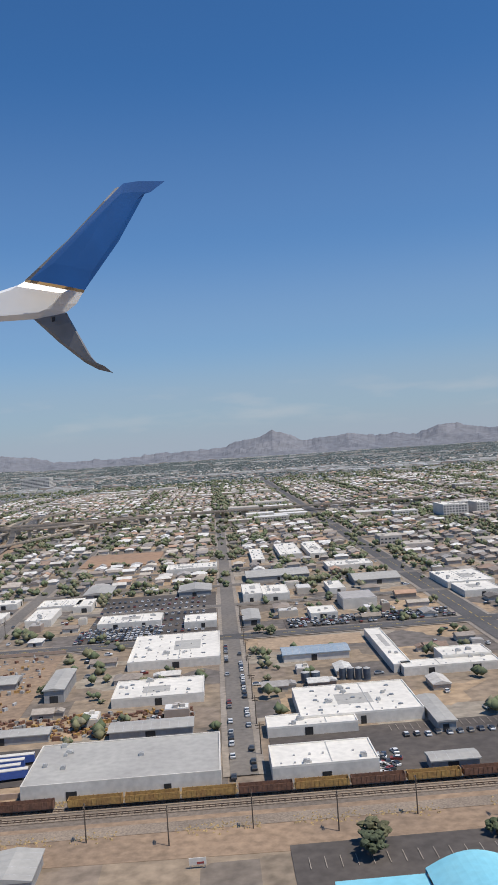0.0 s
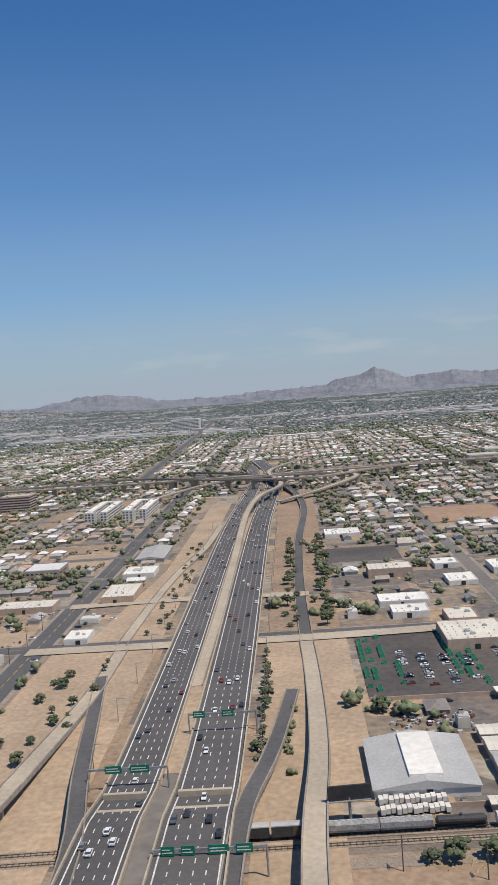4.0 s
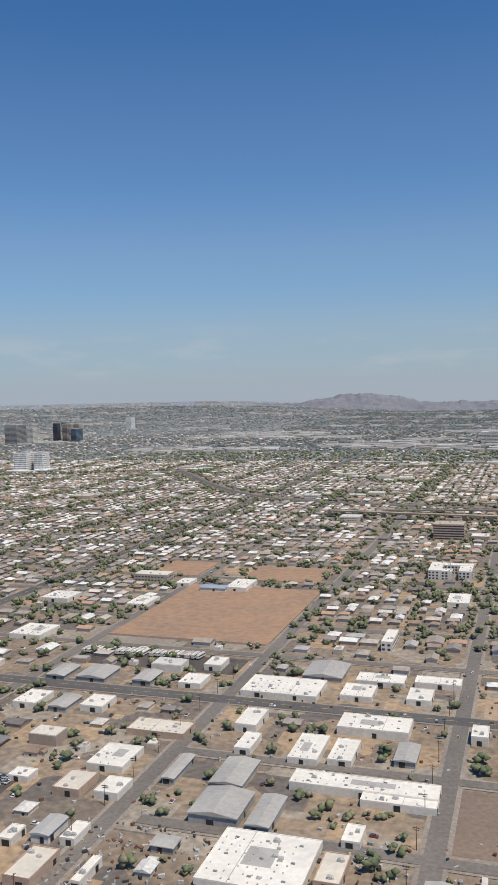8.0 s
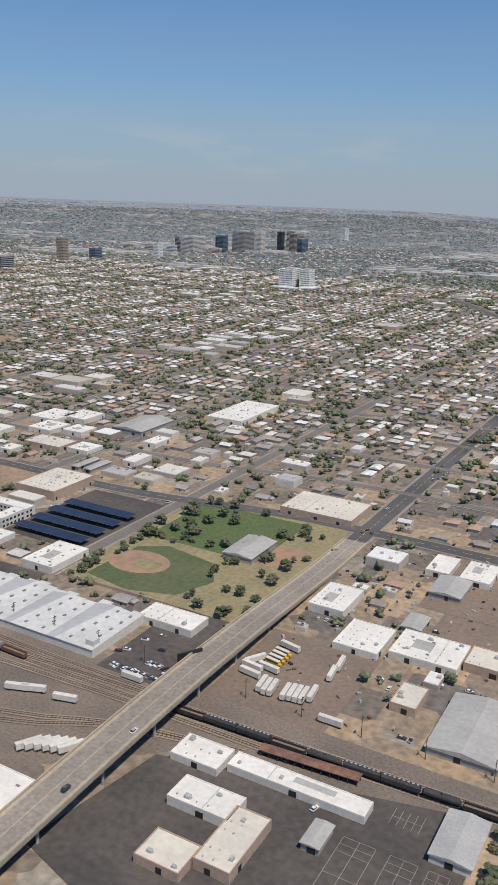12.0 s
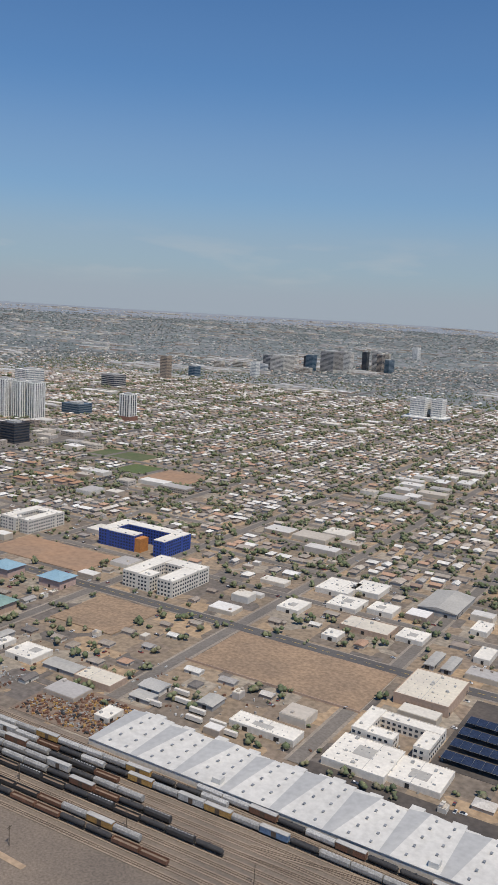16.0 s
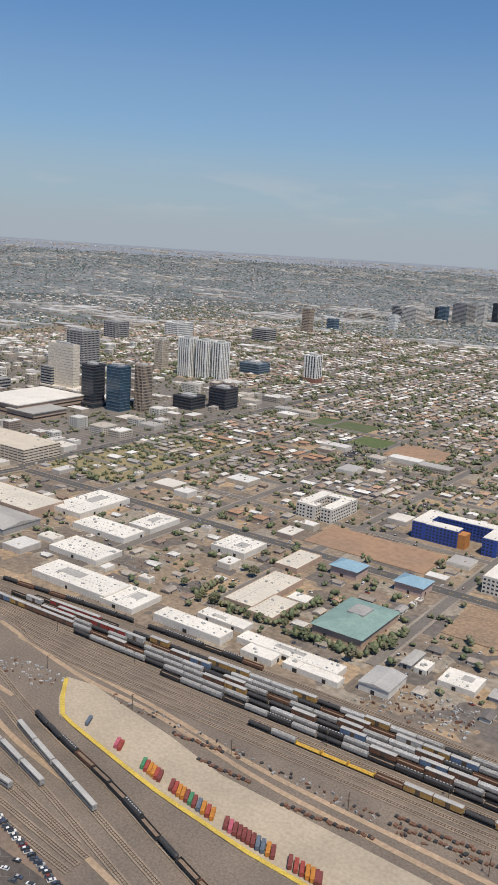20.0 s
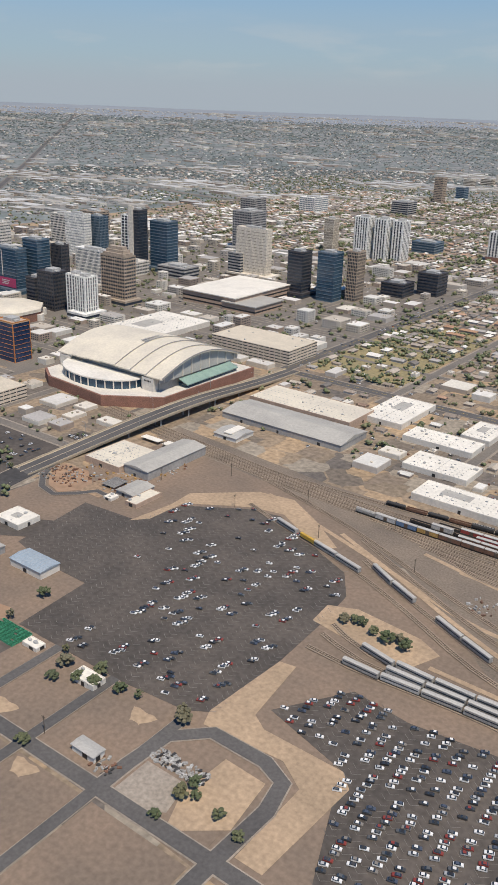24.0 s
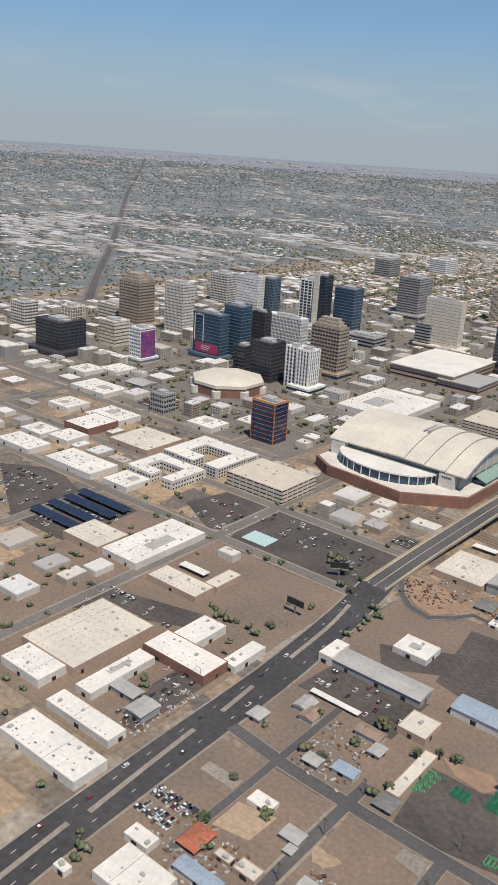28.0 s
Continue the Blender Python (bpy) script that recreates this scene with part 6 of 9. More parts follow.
tower("dark", -1190, 385, 14, 14, 35, 0, podium=3, band=0.35)
tower("blue", -1163, 388, 15.4, 13.4, 37, 0, band=0.12)
tower("brown", -1151, 402, 9, 12, 38, 1.4, band=0.3)
tower("stripe", -1241, 575, 15, 15, 40, 3.0, band=0.08, fin=1.5)
tower("stripe", -1224, 581, 13, 16, 39, 3.0, band=0.08, fin=1.5)
tower("stripe", -1210, 588, 11, 16, 38, 3.0, band=0.08, fin=1.6)
tower("beige", -1286, 585, 11, 11, 33, 1.2, band=0.15)
tower("grey", -1506, 745, 22, 27, 22, 2.5)
tower("white", -1477, 843, 24, 36, 19, 2.5)
tower("grey", -1373, 917, 25, 28, 17, 0)
# several midtown towers take paler looks, haze put into their cladding
tower("brown", -1407, 1095, 14, 14, 38, 1.8, band=0.6)
tower("blue", -1410, 1184, 14, 19, 17, 0)
tower("pale", -1382, 1462, 30, 49, 31, 2.5, band=0.55)
tower("grey", -1317, 1561, 30, 51, 42, 2.5, band=0.55)
tower("pale", -1284, 1572, 15, 19, 44, 2.0, band=0.6)
tower("blue", -1234, 1667, 17, 32, 28, 0)
tower("beige", -1309, 1808, 24, 29, 34, 2.0)
tower("white", -1367, 2218, 16, 27, 34, 2.0, band=0.6)
for x, y, w, d, h, kind in ((-1345, 1520, 16, 20, 34, "blue"), (-1362, 1540, 14, 18, 30, "dark"), (-1300, 1700, 12, 14, 40, "dark"), (-1270, 1690, 14, 14, 44, "pale"), (-1256, 1720, 16, 12, 38, "beige"), (-1240, 1640, 12, 16, 40, "brown"),
                            (-1420, 1480, 14, 16, 24, "grey"), (-1440, 1500, 12, 14, 28, "grey"), (-1400, 1420, 20, 12, 14, "white"), (-1470, 1450, 24, 14, 12, "beige"), (-1330, 1480, 26, 12, 10, "beige"), (-1480, 1380, 18, 14, 15, "beige")):
    tower(kind, x, y, w, d, h, 0, band=0.4)
tower("white", -909, 964, 19, 27, 26, 1.8, podium=8, band=0.6)
tower("white", -889, 973, 14, 17, 26, 1.8, podium=6, band=0.6)
tower("white", -1343, 1284, 12, 15, 27, 1.8, band=0.6)
t = tower("stripe", -1135, 655, 14.6, 12.6, 28.7, 3.4, band=0.1, fin=1.6)
part("red_base", ring(-8.2, -7.2, 8.2, 7.2, 0, 5, 0.4), m_brick, t, "red brick base storeys")
tower("pale", -300, 1558, 51, 40, 20, 3.0, band=0.6)
tower("dark", -1112, 464, 18, 19, 17.6, 0)
tower("blue", -1205, 652, 26, 23, 10.6, 0)
tower("dark", -1130, 440, 20, 20, 10.5, 0)
tower("pale", -1500, 420, 22, 18, 30, 2.0)
tower("brown", -1540, 500, 26, 20, 22, 2.0)
tower("grey", -1300, 372, 30, 20, 9, 0)
tower("pale", -1340, 350, 26, 22, 11, 2.0)

# ---- ballpark with its great vaulted roof ----
a = thing("ballpark", -1142, 158, 0, "huge ballpark with a white vaulted roof and brick base", "ballpark")
take(-1196, 112, -1092, 204)
part("brick_base", Shape().slab([(-38, -38), (-26, -46), (18, -50), (30, -42), (44, -32), (46, 40), (-38, 40)], 0, 5.5), m_brick, a)
part("terrace", Shape().slab([(-37, -37), (-25, -45), (17.5, -49), (29, -41), (43, -31), (45, 39), (-37, 39)], 5.5, 5.7), m_whitewall, a)
part("hall", Shape().box(-35, -26, 5.7, 36, 32, 12.5), m_greywall, a)
n = 18
half = 32.0
prof = [(2.5 - half + 2 * half * i / n, 13.6 + 9.5 * math.sin(math.pi * (0.06 + 0.88 * i / n)) - 1.7) for i in range(n + 1)]
for k in range(7):
    x0, x1 = -36.5 + 11.0 * k, -36.5 + 11.0 * (k + 1)
    up = 0.35 * (3 - abs(3 - k))
    s = Shape()
    s.v = [(x, y, z + up) for x in (x0, x1) for y, z in prof] + [(x, y, z + up - 0.7) for x in (x0, x1) for y, z in prof]
    q = n + 1
    s.f = [(i, q + i, q + i + 1, i + 1) for i in range(n)] + [(2 * q + i, 2 * q + i + 1, 3 * q + i + 1, 3 * q + i) for i in range(n)]
    s.f += [(i, i + 1, 2 * q + i + 1, 2 * q + i) for i in range(n)] + [(q + i + 1, q + i, 3 * q + i, 3 * q + i + 1) for i in range(n)] + [(0, 2 * q, 3 * q, q), (n, q + n, 3 * q + n, 2 * q + n)]
    part("roof_panel", s, m_cream, a, "white curved roof panel")
    if k > 2:
        s = Shape()
        s.v = [(x, y, z + up + dz) for x in (x1 - 0.2, x1 + 0.15) for dz in (0.0, 0.35) for y, z in prof]
        s.f = [(q + i, q + i + 1, 3 * q + i + 1, 3 * q + i) for i in range(n)] + [(i, i + 1, q + i + 1, q + i) for i in range(n)] + [(2 * q + i + 1, 2 * q + i, 3 * q + i, 3 * q + i + 1) for i in range(n)]
        part("roof_rib", s, m_greywall, a, "dark curved roof seam")
s = Shape()
s.v = [(38.5, y, max(14.0, z - 1.0)) for y, z in prof] + [(38.5, y, 11.0) for y, z in prof]
s.f = [(i, n + 1 + i, n + 2 + i, i + 1) for i in range(n)]
part("gable_glazing", s, m_metal, a, "arched pale gable wall")
for i in range(1, n, 2):
    part("gable_truss", Shape().box(38.6, prof[i][0] - 0.25, 11, 39.0, prof[i][0] + 0.25, prof[i][1] - 0.8), m_whitewall, a)
part("east_canopy", Shape().add([(38, -14, 10.2), (44, -14, 8.0), (44, 28, 8.0), (38, 28, 10.2), (38, -14, 9.7), (44, -14, 7.5), (44, 28, 7.5), (38, 28, 9.7)],
                                [(0, 1, 2, 3), (7, 6, 5, 4), (0, 4, 5, 1), (1, 5, 6, 2), (2, 6, 7, 3)]), m_green, a, "sage green glass canopy")
part("east_glazing", ring(-30, -12, 43, 28, 5.8, 7.4, 0.4), FACE["blue"][0], a)
fan = [(-2 + 27 * math.cos(t), -27 - 18 * math.sin(t)) for t in [math.pi * i / 16 for i in range(17)]]
s = Shape()
s.slab(fan, 10.2, 10.9)
part("fan_roof", s, m_white, a, "white half-round canopy roof")
s = Shape()
s.slab([(x * 0.96 - 0.4, y * 0.98) for x, y in fan], 5.7, 10.2)
part("fan_glazing", s, FACE["blue"][0], a, "curved blue-green glass front")
for i in range(17):
    part("column", Shape().cylinder(fan[i][0] * 0.97 - 0.3, fan[i][1] * 0.99, 5.7, 10.2, 0.35), m_whitewall, a)
for x in (-35, 26.5):
    part("corner_pylon", Shape().box(x, -29.4, 5.7, x + 8, -26, 12.6), m_whitewall, a, "white panelled corner pylon")
s = Shape()
for k in range(5):
    s.box(28 + 1.0 * k, -29.5, 10.5, 28.7 + 1.0 * k, -29.4, 11.3)
part("lettering_bar", s, m_dark, a, "dark unreadable lettering")
s = Shape()
for k in range(2):
    s.box(4 + k * 2.2, -6, 22.75, 5.2 + k * 2.2, 8, 22.9)
part("roof_mark", s, m_grey, a, "grey unreadable roof mark")

# ---- eight-sided arena and convention halls ----
a = thing("arena", -1302, 192, 0, "low eight-sided arena with a pale domed roof", "arena")
take(-1328, 166, -1276, 218)
octo = [(24 * math.cos(math.pi / 8 + i * math.pi / 4), 24 * math.sin(math.pi / 8 + i * math.pi / 4)) for i in range(8)]
part("wall", Shape().slab(octo, 0, 6), m_brick, a)
s = Shape()
s.v = [(x * 1.02, y * 1.02, 6) for x, y in octo] + [(x * 1.02, y * 1.02, 8) for x, y in octo] + [(x * 0.8, y * 0.8, 9.6) for x, y in octo] + [(x * 0.35, y * 0.35, 11) for x, y in octo]
s.f = [(8 * r_ + i, 8 * r_ + (i + 1) % 8, 8 * r_ + 8 + (i + 1) % 8, 8 * r_ + 8 + i) for r_ in range(3) for i in range(8)] + [tuple(range(24, 32))]
part("roof", s, m_cream, a)
for i in range(8):
    part("entrance", Shape().cylinder(octo[i][0] * 0.98, octo[i][1] * 0.98, 0, 4.5, 3.0, 3.0, 10), m_whitewall, a)
for cx, cy, w, d, h in ((-1226, 350, 50, 70, 9), (-1196, 330, 30, 34, 6)):
    b = thing("convention_hall", cx, cy, 0, "broad convention hall with a plain white roof", "convention hall", "convention halls")
    take(cx - w / 2, cy - d / 2, cx + w / 2, cy + d / 2, 2)
    part("wall", Shape().box(-w / 2, -d / 2, 0, w / 2, d / 2, h - 0.4), m_tanwall, b)
    part("roof", Shape().box(-w / 2 - 0.8, -d / 2 - 0.8, h - 0.4, w / 2 + 0.8, d / 2 + 0.8, h + 0.3), m_white if h > 8 else m_grey, b)
    for z in (1.5, 4.5):
        if z < h - 2:
            part("window_band", ring(-w / 2 - 0.05, -d / 2 - 0.05, w / 2 + 0.05, d / 2 + 0.05, z, z + 1.1, 0.2), m_dark, b)

# ---- solar canopies ----
for x, y in ((-608, 167), (-608, 176), (-608, 185), (-608, 194), (-1216, -18), (-1216, -9), (-1216, 0), (-1216, 8)):
    c = thing("solar_canopy", x, y, 0, "long dark blue solar canopy over parking", "solar canopy", "solar canopies")
    part("frame", Shape().box(-15.5, -2.6, 1.9, 15.5, 2.6, 2.0), m_steel, c)
    for k in range(-2, 3):
        part("post", Shape().box(k * 6.5 - 0.12, -0.12, 0, k * 6.5 + 0.12, 0.12, 1.9), m_steel, c)
    for k in range(10):
        part("solar_panel", Shape().box(-15.4 + k * 3.1, -2.55, 2.0, -12.4 + k * 3.1, 2.55, 2.1), m_solar, c)

# ---- trains ----
PAINTS = {"rust": ((0.19, 0.095, 0.06), (0.14, 0.075, 0.05)), "ochre": ((0.40, 0.25, 0.08), (0.33, 0.19, 0.07)), "grey": ((0.33, 0.325, 0.31), (0.25, 0.245, 0.235)), "black": ((0.035, 0.035, 0.037), (0.05, 0.048, 0.047)),
          "white": ((0.47, 0.465, 0.45), (0.36, 0.355, 0.345)), "yellow": ((0.58, 0.36, 0.05), (0.50, 0.30, 0.05)), "blue": ((0.12, 0.19, 0.30), (0.10, 0.16, 0.26)), "red": ((0.36, 0.06, 0.05), (0.30, 0.06, 0.05))}
paint = {k: surf("wagon_" + k, a, b, 0.6, 2.5, 0.7, spread=0.3) for k, (a, b) in PAINTS.items()}
bg = Shape().box(-3.2, -0.2, 0.30, 3.2, 0.2, 0.42)
for x in (-3.0, 3.0):
    bg.box(x - 0.9, -0.5, 0.12, x + 0.9, 0.5, 0.38).cylinder(x - 0.6, 0, 0.0, 0.12, 0.2).cylinder(x + 0.6, 0, 0.0, 0.12, 0.2)
me_bogie = bg.mesh("underframe", m_tyre)
models = {}


def wagon(kind, colour):
    """A model wagon; copies of it are set on the tracks."""
    label = {"gondola": "open ribbed gondola wagon", "box": "closed ribbed boxcar", "hopper": "covered hopper wagon with roof hatches", "tank": "round tank wagon", "coach": "long silver passenger coach",
             "engine": "diesel locomotive", "flat": "low flat wagon"}[kind]
    w = thing("rail_wagon", 0, -5000, 0, colour + " painted " + label + " standing on the track", "rail wagon", "rail wagons")
    L = 4.1
    p = paint[colour]
    s = Shape()
    if kind == "gondola":
        s.box(-L, -0.72, 0.45, L, 0.72, 0.6).box(-L, -0.74, 0.6, L, -0.68, 1.5).box(-L, 0.68, 0.6, L, 0.74, 1.5).box(-L, -0.68, 0.6, -L + 0.06, 0.68, 1.5).box(L - 0.06, -0.68, 0.6, L, 0.68, 1.5)
        part("body", s, p, w)
        s = Shape()
        for i in range(12):
            x = -L + 0.1 + i * (2 * L - 0.3) / 11
            s.box(x, -0.8, 0.55, x + 0.12, -0.74, 1.55).box(x, 0.74, 0.55, x + 0.12, 0.8, 1.55)
        tagged(part("ribs", s, p, w), "rows of pressed side ribs", kind="stuff")
        part("load", Shape().box(-L + 0.1, -0.66, 0.6, L - 0.1, 0.66, 0.95), m_brown, w, "dark load")
    elif kind == "box":
        part("body", s.box(-L, -0.75, 0.45, L, 0.75, 2.1), p, w)
        part("roof", Shape().gable(-L, -0.75, L, 0.75, 2.1, 0.12, 0.03), m_metal, w)
        for e in (-0.775, 0.775):
            part("door", Shape().box(-0.7, e - 0.025, 0.5, 0.7, e + 0.025, 2.0), m_trunk, w)
    elif kind == "hopper":
        prof = [(-0.55, 0.45), (-0.76, 0.9), (-0.76, 1.75), (-0.4, 2.1), (0.4, 2.1), (0.76, 1.75), (0.76, 0.9), (0.55, 0.45)]
        s.v = [(x, y, z) for x in (-L, L) for y, z in prof]
        s.f = [tuple(range(7, -1, -1)), tuple(range(8, 16))] + [(i, (i + 1) % 8, 8 + (i + 1) % 8, 8 + i) for i in range(8)]
        part("body", s, p, w)
        s = Shape()
        for i in range(8):
            s.box(-L + 0.3 + i, -0.16, 2.1, -L + 0.8 + i, 0.16, 2.2)
        tagged(part("roof_hatch_strip", s, m_unit, w), "row of round loading hatches", kind="stuff")
    elif kind == "tank":
        n = 12
        a = [2 * math.pi * i / n for i in range(n)]
        s.v = [(x, k * 0.7 * math.cos(t), 1.25 + k * 0.7 * math.sin(t)) for x, k in ((-L + 0.1, 0.5), (-L + 0.5, 1), (L - 0.5, 1), (L - 0.1, 0.5)) for t in a]
        s.f = [(r_ * n + i, r_ * n + (i + 1) % n, r_ * n + n + (i + 1) % n, r_ * n + n + i) for r_ in range(3) for i in range(n)] + [tuple(range(n)), tuple(range(4 * n - 1, 3 * n - 1, -1))]
        part("tank", s, p, w)
        part("dome", Shape().cylinder(0, 0, 1.9, 2.2, 0.25), p, w)
        part("frame", Shape().box(-L, -0.3, 0.4, L, 0.3, 0.55), m_tyre, w)
    elif kind == "coach":
        part("body", s.box(-L - 1.5, -0.72, 0.4, L + 1.5, 0.72, 1.9), p, w)
        part("roof", Shape().gable(-L - 1.5, -0.72, L + 1.5, 0.72, 1.9, 0.16, 0.0), m_metal, w)
        part("window_strip", Shape().box(-L - 1.2, -0.75, 1.2, L + 1.2, -0.72, 1.55).box(-L - 1.2, 0.72, 1.2, L + 1.2, 0.75, 1.55), m_glass, w)
    elif kind == "engine":
        part("hood", s.box(-L, -0.5, 0.55, L - 1.6, 0.5, 1.9), p, w)
        part("cab", Shape().box(L - 1.6, -0.72, 0.55, L - 0.5, 0.72, 2.15).box(L - 0.5, -0.4, 0.55, L, 0.4, 1.4), p, w)
        part("frame", Shape().box(-L - 0.2, -0.74, 0.4, L + 0.2, 0.74, 0.55), m_tyre, w)
    else:
        part("deck", s.box(-L, -0.72, 0.45, L, 0.72, 0.65), p, w)
        part("end_rack", Shape().box(-L, -0.7, 0.65, -L + 0.12, 0.7, 1.4).box(L - 0.12, -0.7, 0.65, L, 0.7, 1.4), p, w)
    placed("underframe", me_bogie, w, 0, 0, 0)
    return w


def train(line, start, count, consist, gap=8.55, seed=1):
    """Wagons coupled along a track from so many metres on."""
    r = random.Random(seed)
    at, done, i = 0.0, 0, 0
    pos = start
    while i < len(line) - 1 and done < count:
        a, b = line[i][0], line[i + 1][0]
        seg = (b - a).length
        if at + seg >= pos:
            p = a.lerp(b, (pos - at) / seg)
            w = line[i][1]
            key = consist[done % len(consist)] if isinstance(consist, tuple) else r.choice(consist)
            if key:
                if key not in models:
                    models[key] = wagon(*key)
                    m_ = models[key]
                else:
                    m_ = copy_thing(models[key], Matrix())
                m_.matrix_basis = pose(p.x, p.y, 0.35, 0, 0, math.degrees(math.atan2(w.y, w.x)))
            pos += gap + (3.0 if key and key[0] == "coach" else 0.0)
            done += 1
        else:
            at += seg
            i += 1


G, B, H, T = ("gondola", "rust"), ("box", "rust"), ("hopper", "grey"), ("tank", "black")
train(main_line, 62, 15, [("gondola", "ochre"), ("gondola", "ochre"), G, ("gondola", "ochre"), G], seed=2)
train(main_line, 192, 9, (("gondola", "rust"), ("flat", "white"), B, ("box", "black"), B, B, B, H, ("hopper", "white")), seed=3)
train(main_line, 270, 6, [H, T, H, ("box", "black")], seed=4)
train(main_line, 380, 9, [("gondola", "ochre"), G, ("gondola", "ochre"), T, G], seed=5)
train(second, 480, 24, [T, ("gondola", "black"), ("gondola", "black"), T, ("hopper", "black")], seed=6)
MIX = [H, H, ("hopper", "white"), ("box", "ochre"), B, T, ("hopper", "grey"), ("gondola", "rust"), ("box", "blue"), ("box", "white")]
PALE = [H, ("hopper", "white"), H, T, B, ("hopper", "grey"), ("gondola", "rust"), ("hopper", "black")]
RED = [("box", "red"), B, ("box", "white"), ("box", "red"), ("gondola", "black"), B]
DARK = [T, ("hopper", "black"), ("gondola", "black"), ("gondola", "rust")]
train(edge, 45, 8, DARK, seed=31)
train(edge, 120, 6, DARK, seed=32)
train(edge, 330, 12, [B, ("hopper", "white"), B, T], seed=33)
train(yard[0], 190, 5, RED, seed=10)
train(yard[0], 240, 26, [H, ("hopper", "white"), H, T, ("box", "ochre"), ("hopper", "white")], seed=11)
train(yard[1], 180, 8, RED, seed=34)
train(yard[1], 252, 37, MIX, seed=12)
train(yard[2], 200, 27, PALE, seed=13)
train(yard[3], 160, 33, MIX, seed=14)
train(yard[4], 60, 27, PALE, seed=15)
train(yard[5], 96, 24, [T, ("hopper", "black"), ("gondola", "black"), H], seed=16)
train(yard[7], 120, 17, [("gondola", "black"), G, ("flat", "yellow"), H, T, ("box", "ochre")], seed=17)
train(yard[8], 200, 8, [T, ("gondola", "rust")], seed=18)
C, W_ = ("coach", "grey"), ("coach", "white")
train(south[0], 152, 17, DARK, seed=19)
train(south[1], 96, 4, (C, W_, C, C), 8.8, seed=20)
train(south[2], 12, 2, (C, C), 8.8, seed=24)
train(south[2], 46, 2, (C, C), 8.8, seed=25)
train(south[2], 71, 4, (("engine", "yellow"), W_, C, C), 8.8, seed=21)
train(south[3], 24, 4, (C, ("engine", "yellow"), C, C), 8.8, seed=22)
train(south[4], 20, 6, (C, W_, C, C, W_, C), 8.8, seed=23)
train(south[5], 30, 5, (W_, C, C, W_, ("flat", "yellow")), 8.8, seed=26)
train(south[6], 18, 4, (C, W_, C, C), 8.8, seed=27)

# ---- containers ----
BOXES = {"red": (0.36, 0.07, 0.05), "orange": (0.55, 0.22, 0.04), "maroon": (0.22, 0.06, 0.05), "pink": (0.50, 0.12, 0.16), "green": (0.07, 0.24, 0.12), "slate": (0.13, 0.16, 0.2), "yellow": (0.58, 0.40, 0.07)}
box_of = {}


def container(colour, x, y, turn, z=0.27):
    if colour not in box_of:
        c = thing("shipping_container", x, y, z, colour + " steel shipping container with ribbed sides", "container", "shipping containers")
        mt = surf("container_" + colour, BOXES[colour], tuple(k * 0.8 for k in BOXES[colour]), 0.5, 2.0, 0.6)
        part("shell", Shape().box(-2.9, -0.6, 0, 2.9, 0.6, 1.25), mt, c)
        s = Shape()
        for i in range(14):
            s.box(-2.8 + 0.41 * i, -0.64, 0.05, -2.65 + 0.41 * i, -0.6, 1.2).box(-2.8 + 0.41 * i, 0.6, 0.05, -2.65 + 0.41 * i, 0.64, 1.2)
        tagged(part("ribs", s, mt, c), "corrugations of the side walls", kind="stuff")
        part("door", Shape().box(2.9, -0.55, 0.05, 2.95, -0.02, 1.2).box(2.9, 0.02, 0.05, 2.95, 0.55, 1.2), mt, c)
        box_of[colour] = c
    else:
        c = copy_thing(box_of[colour], Matrix())
    c.matrix_basis = pose(x, y, z, 0, 0, turn) @ Matrix.Diagonal((0.72, 0.85, 0.9, 1))


row = along([(-857, 46.6), (-840, 43.2), (-822, 39.5), (-808, 37), (-795, 35.2), (-783, 34.2), (-768, 33.4)], 1.5)
r = random.Random(5)
for i, (p, w) in enumerate(row):
    if i in (1, 10, 11) or (i > 17 and i % 13 not in (11, 12)):
        container(r.choice(("red", "maroon", "maroon", "orange", "pink", "red", "maroon", "orange", "green", "slate")), p.x + 0.2, p.y + 1.7, 116)
for k in range(26):
    container(r.choice(("red", "red", "maroon", "red", "slate")), -227 + 6.2 * (k % 3) + r.uniform(-0.4, 0.4), 128.5 + 2.0 * (k // 3), r.uniform(-2, 2), 0.05)

# ---- trees ----
ICO_V = [(0, 0, -1), (0.72, -0.53, -0.45), (-0.28, -0.85, -0.45), (-0.89, 0, -0.45), (-0.28, 0.85, -0.45), (0.72, 0.53, -0.45), (0.28, -0.85, 0.45), (-0.72, -0.53, 0.45), (-0.72, 0.53, 0.45), (0.28, 0.85, 0.45),
         (0.89, 0, 0.45), (0, 0, 1)]
ICO_F = [(0, 1, 2), (1, 0, 5), (0, 2, 3), (0, 3, 4), (0, 4, 5), (1, 5, 10), (2, 1, 6), (3, 2, 7), (4, 3, 8), (5, 4, 9), (1, 10, 6), (2, 6, 7), (3, 7, 8), (4, 8, 9), (5, 9, 10), (6, 10, 11), (7, 6, 11), (8, 7, 11), (9, 8, 11),
         (10, 9, 11)]


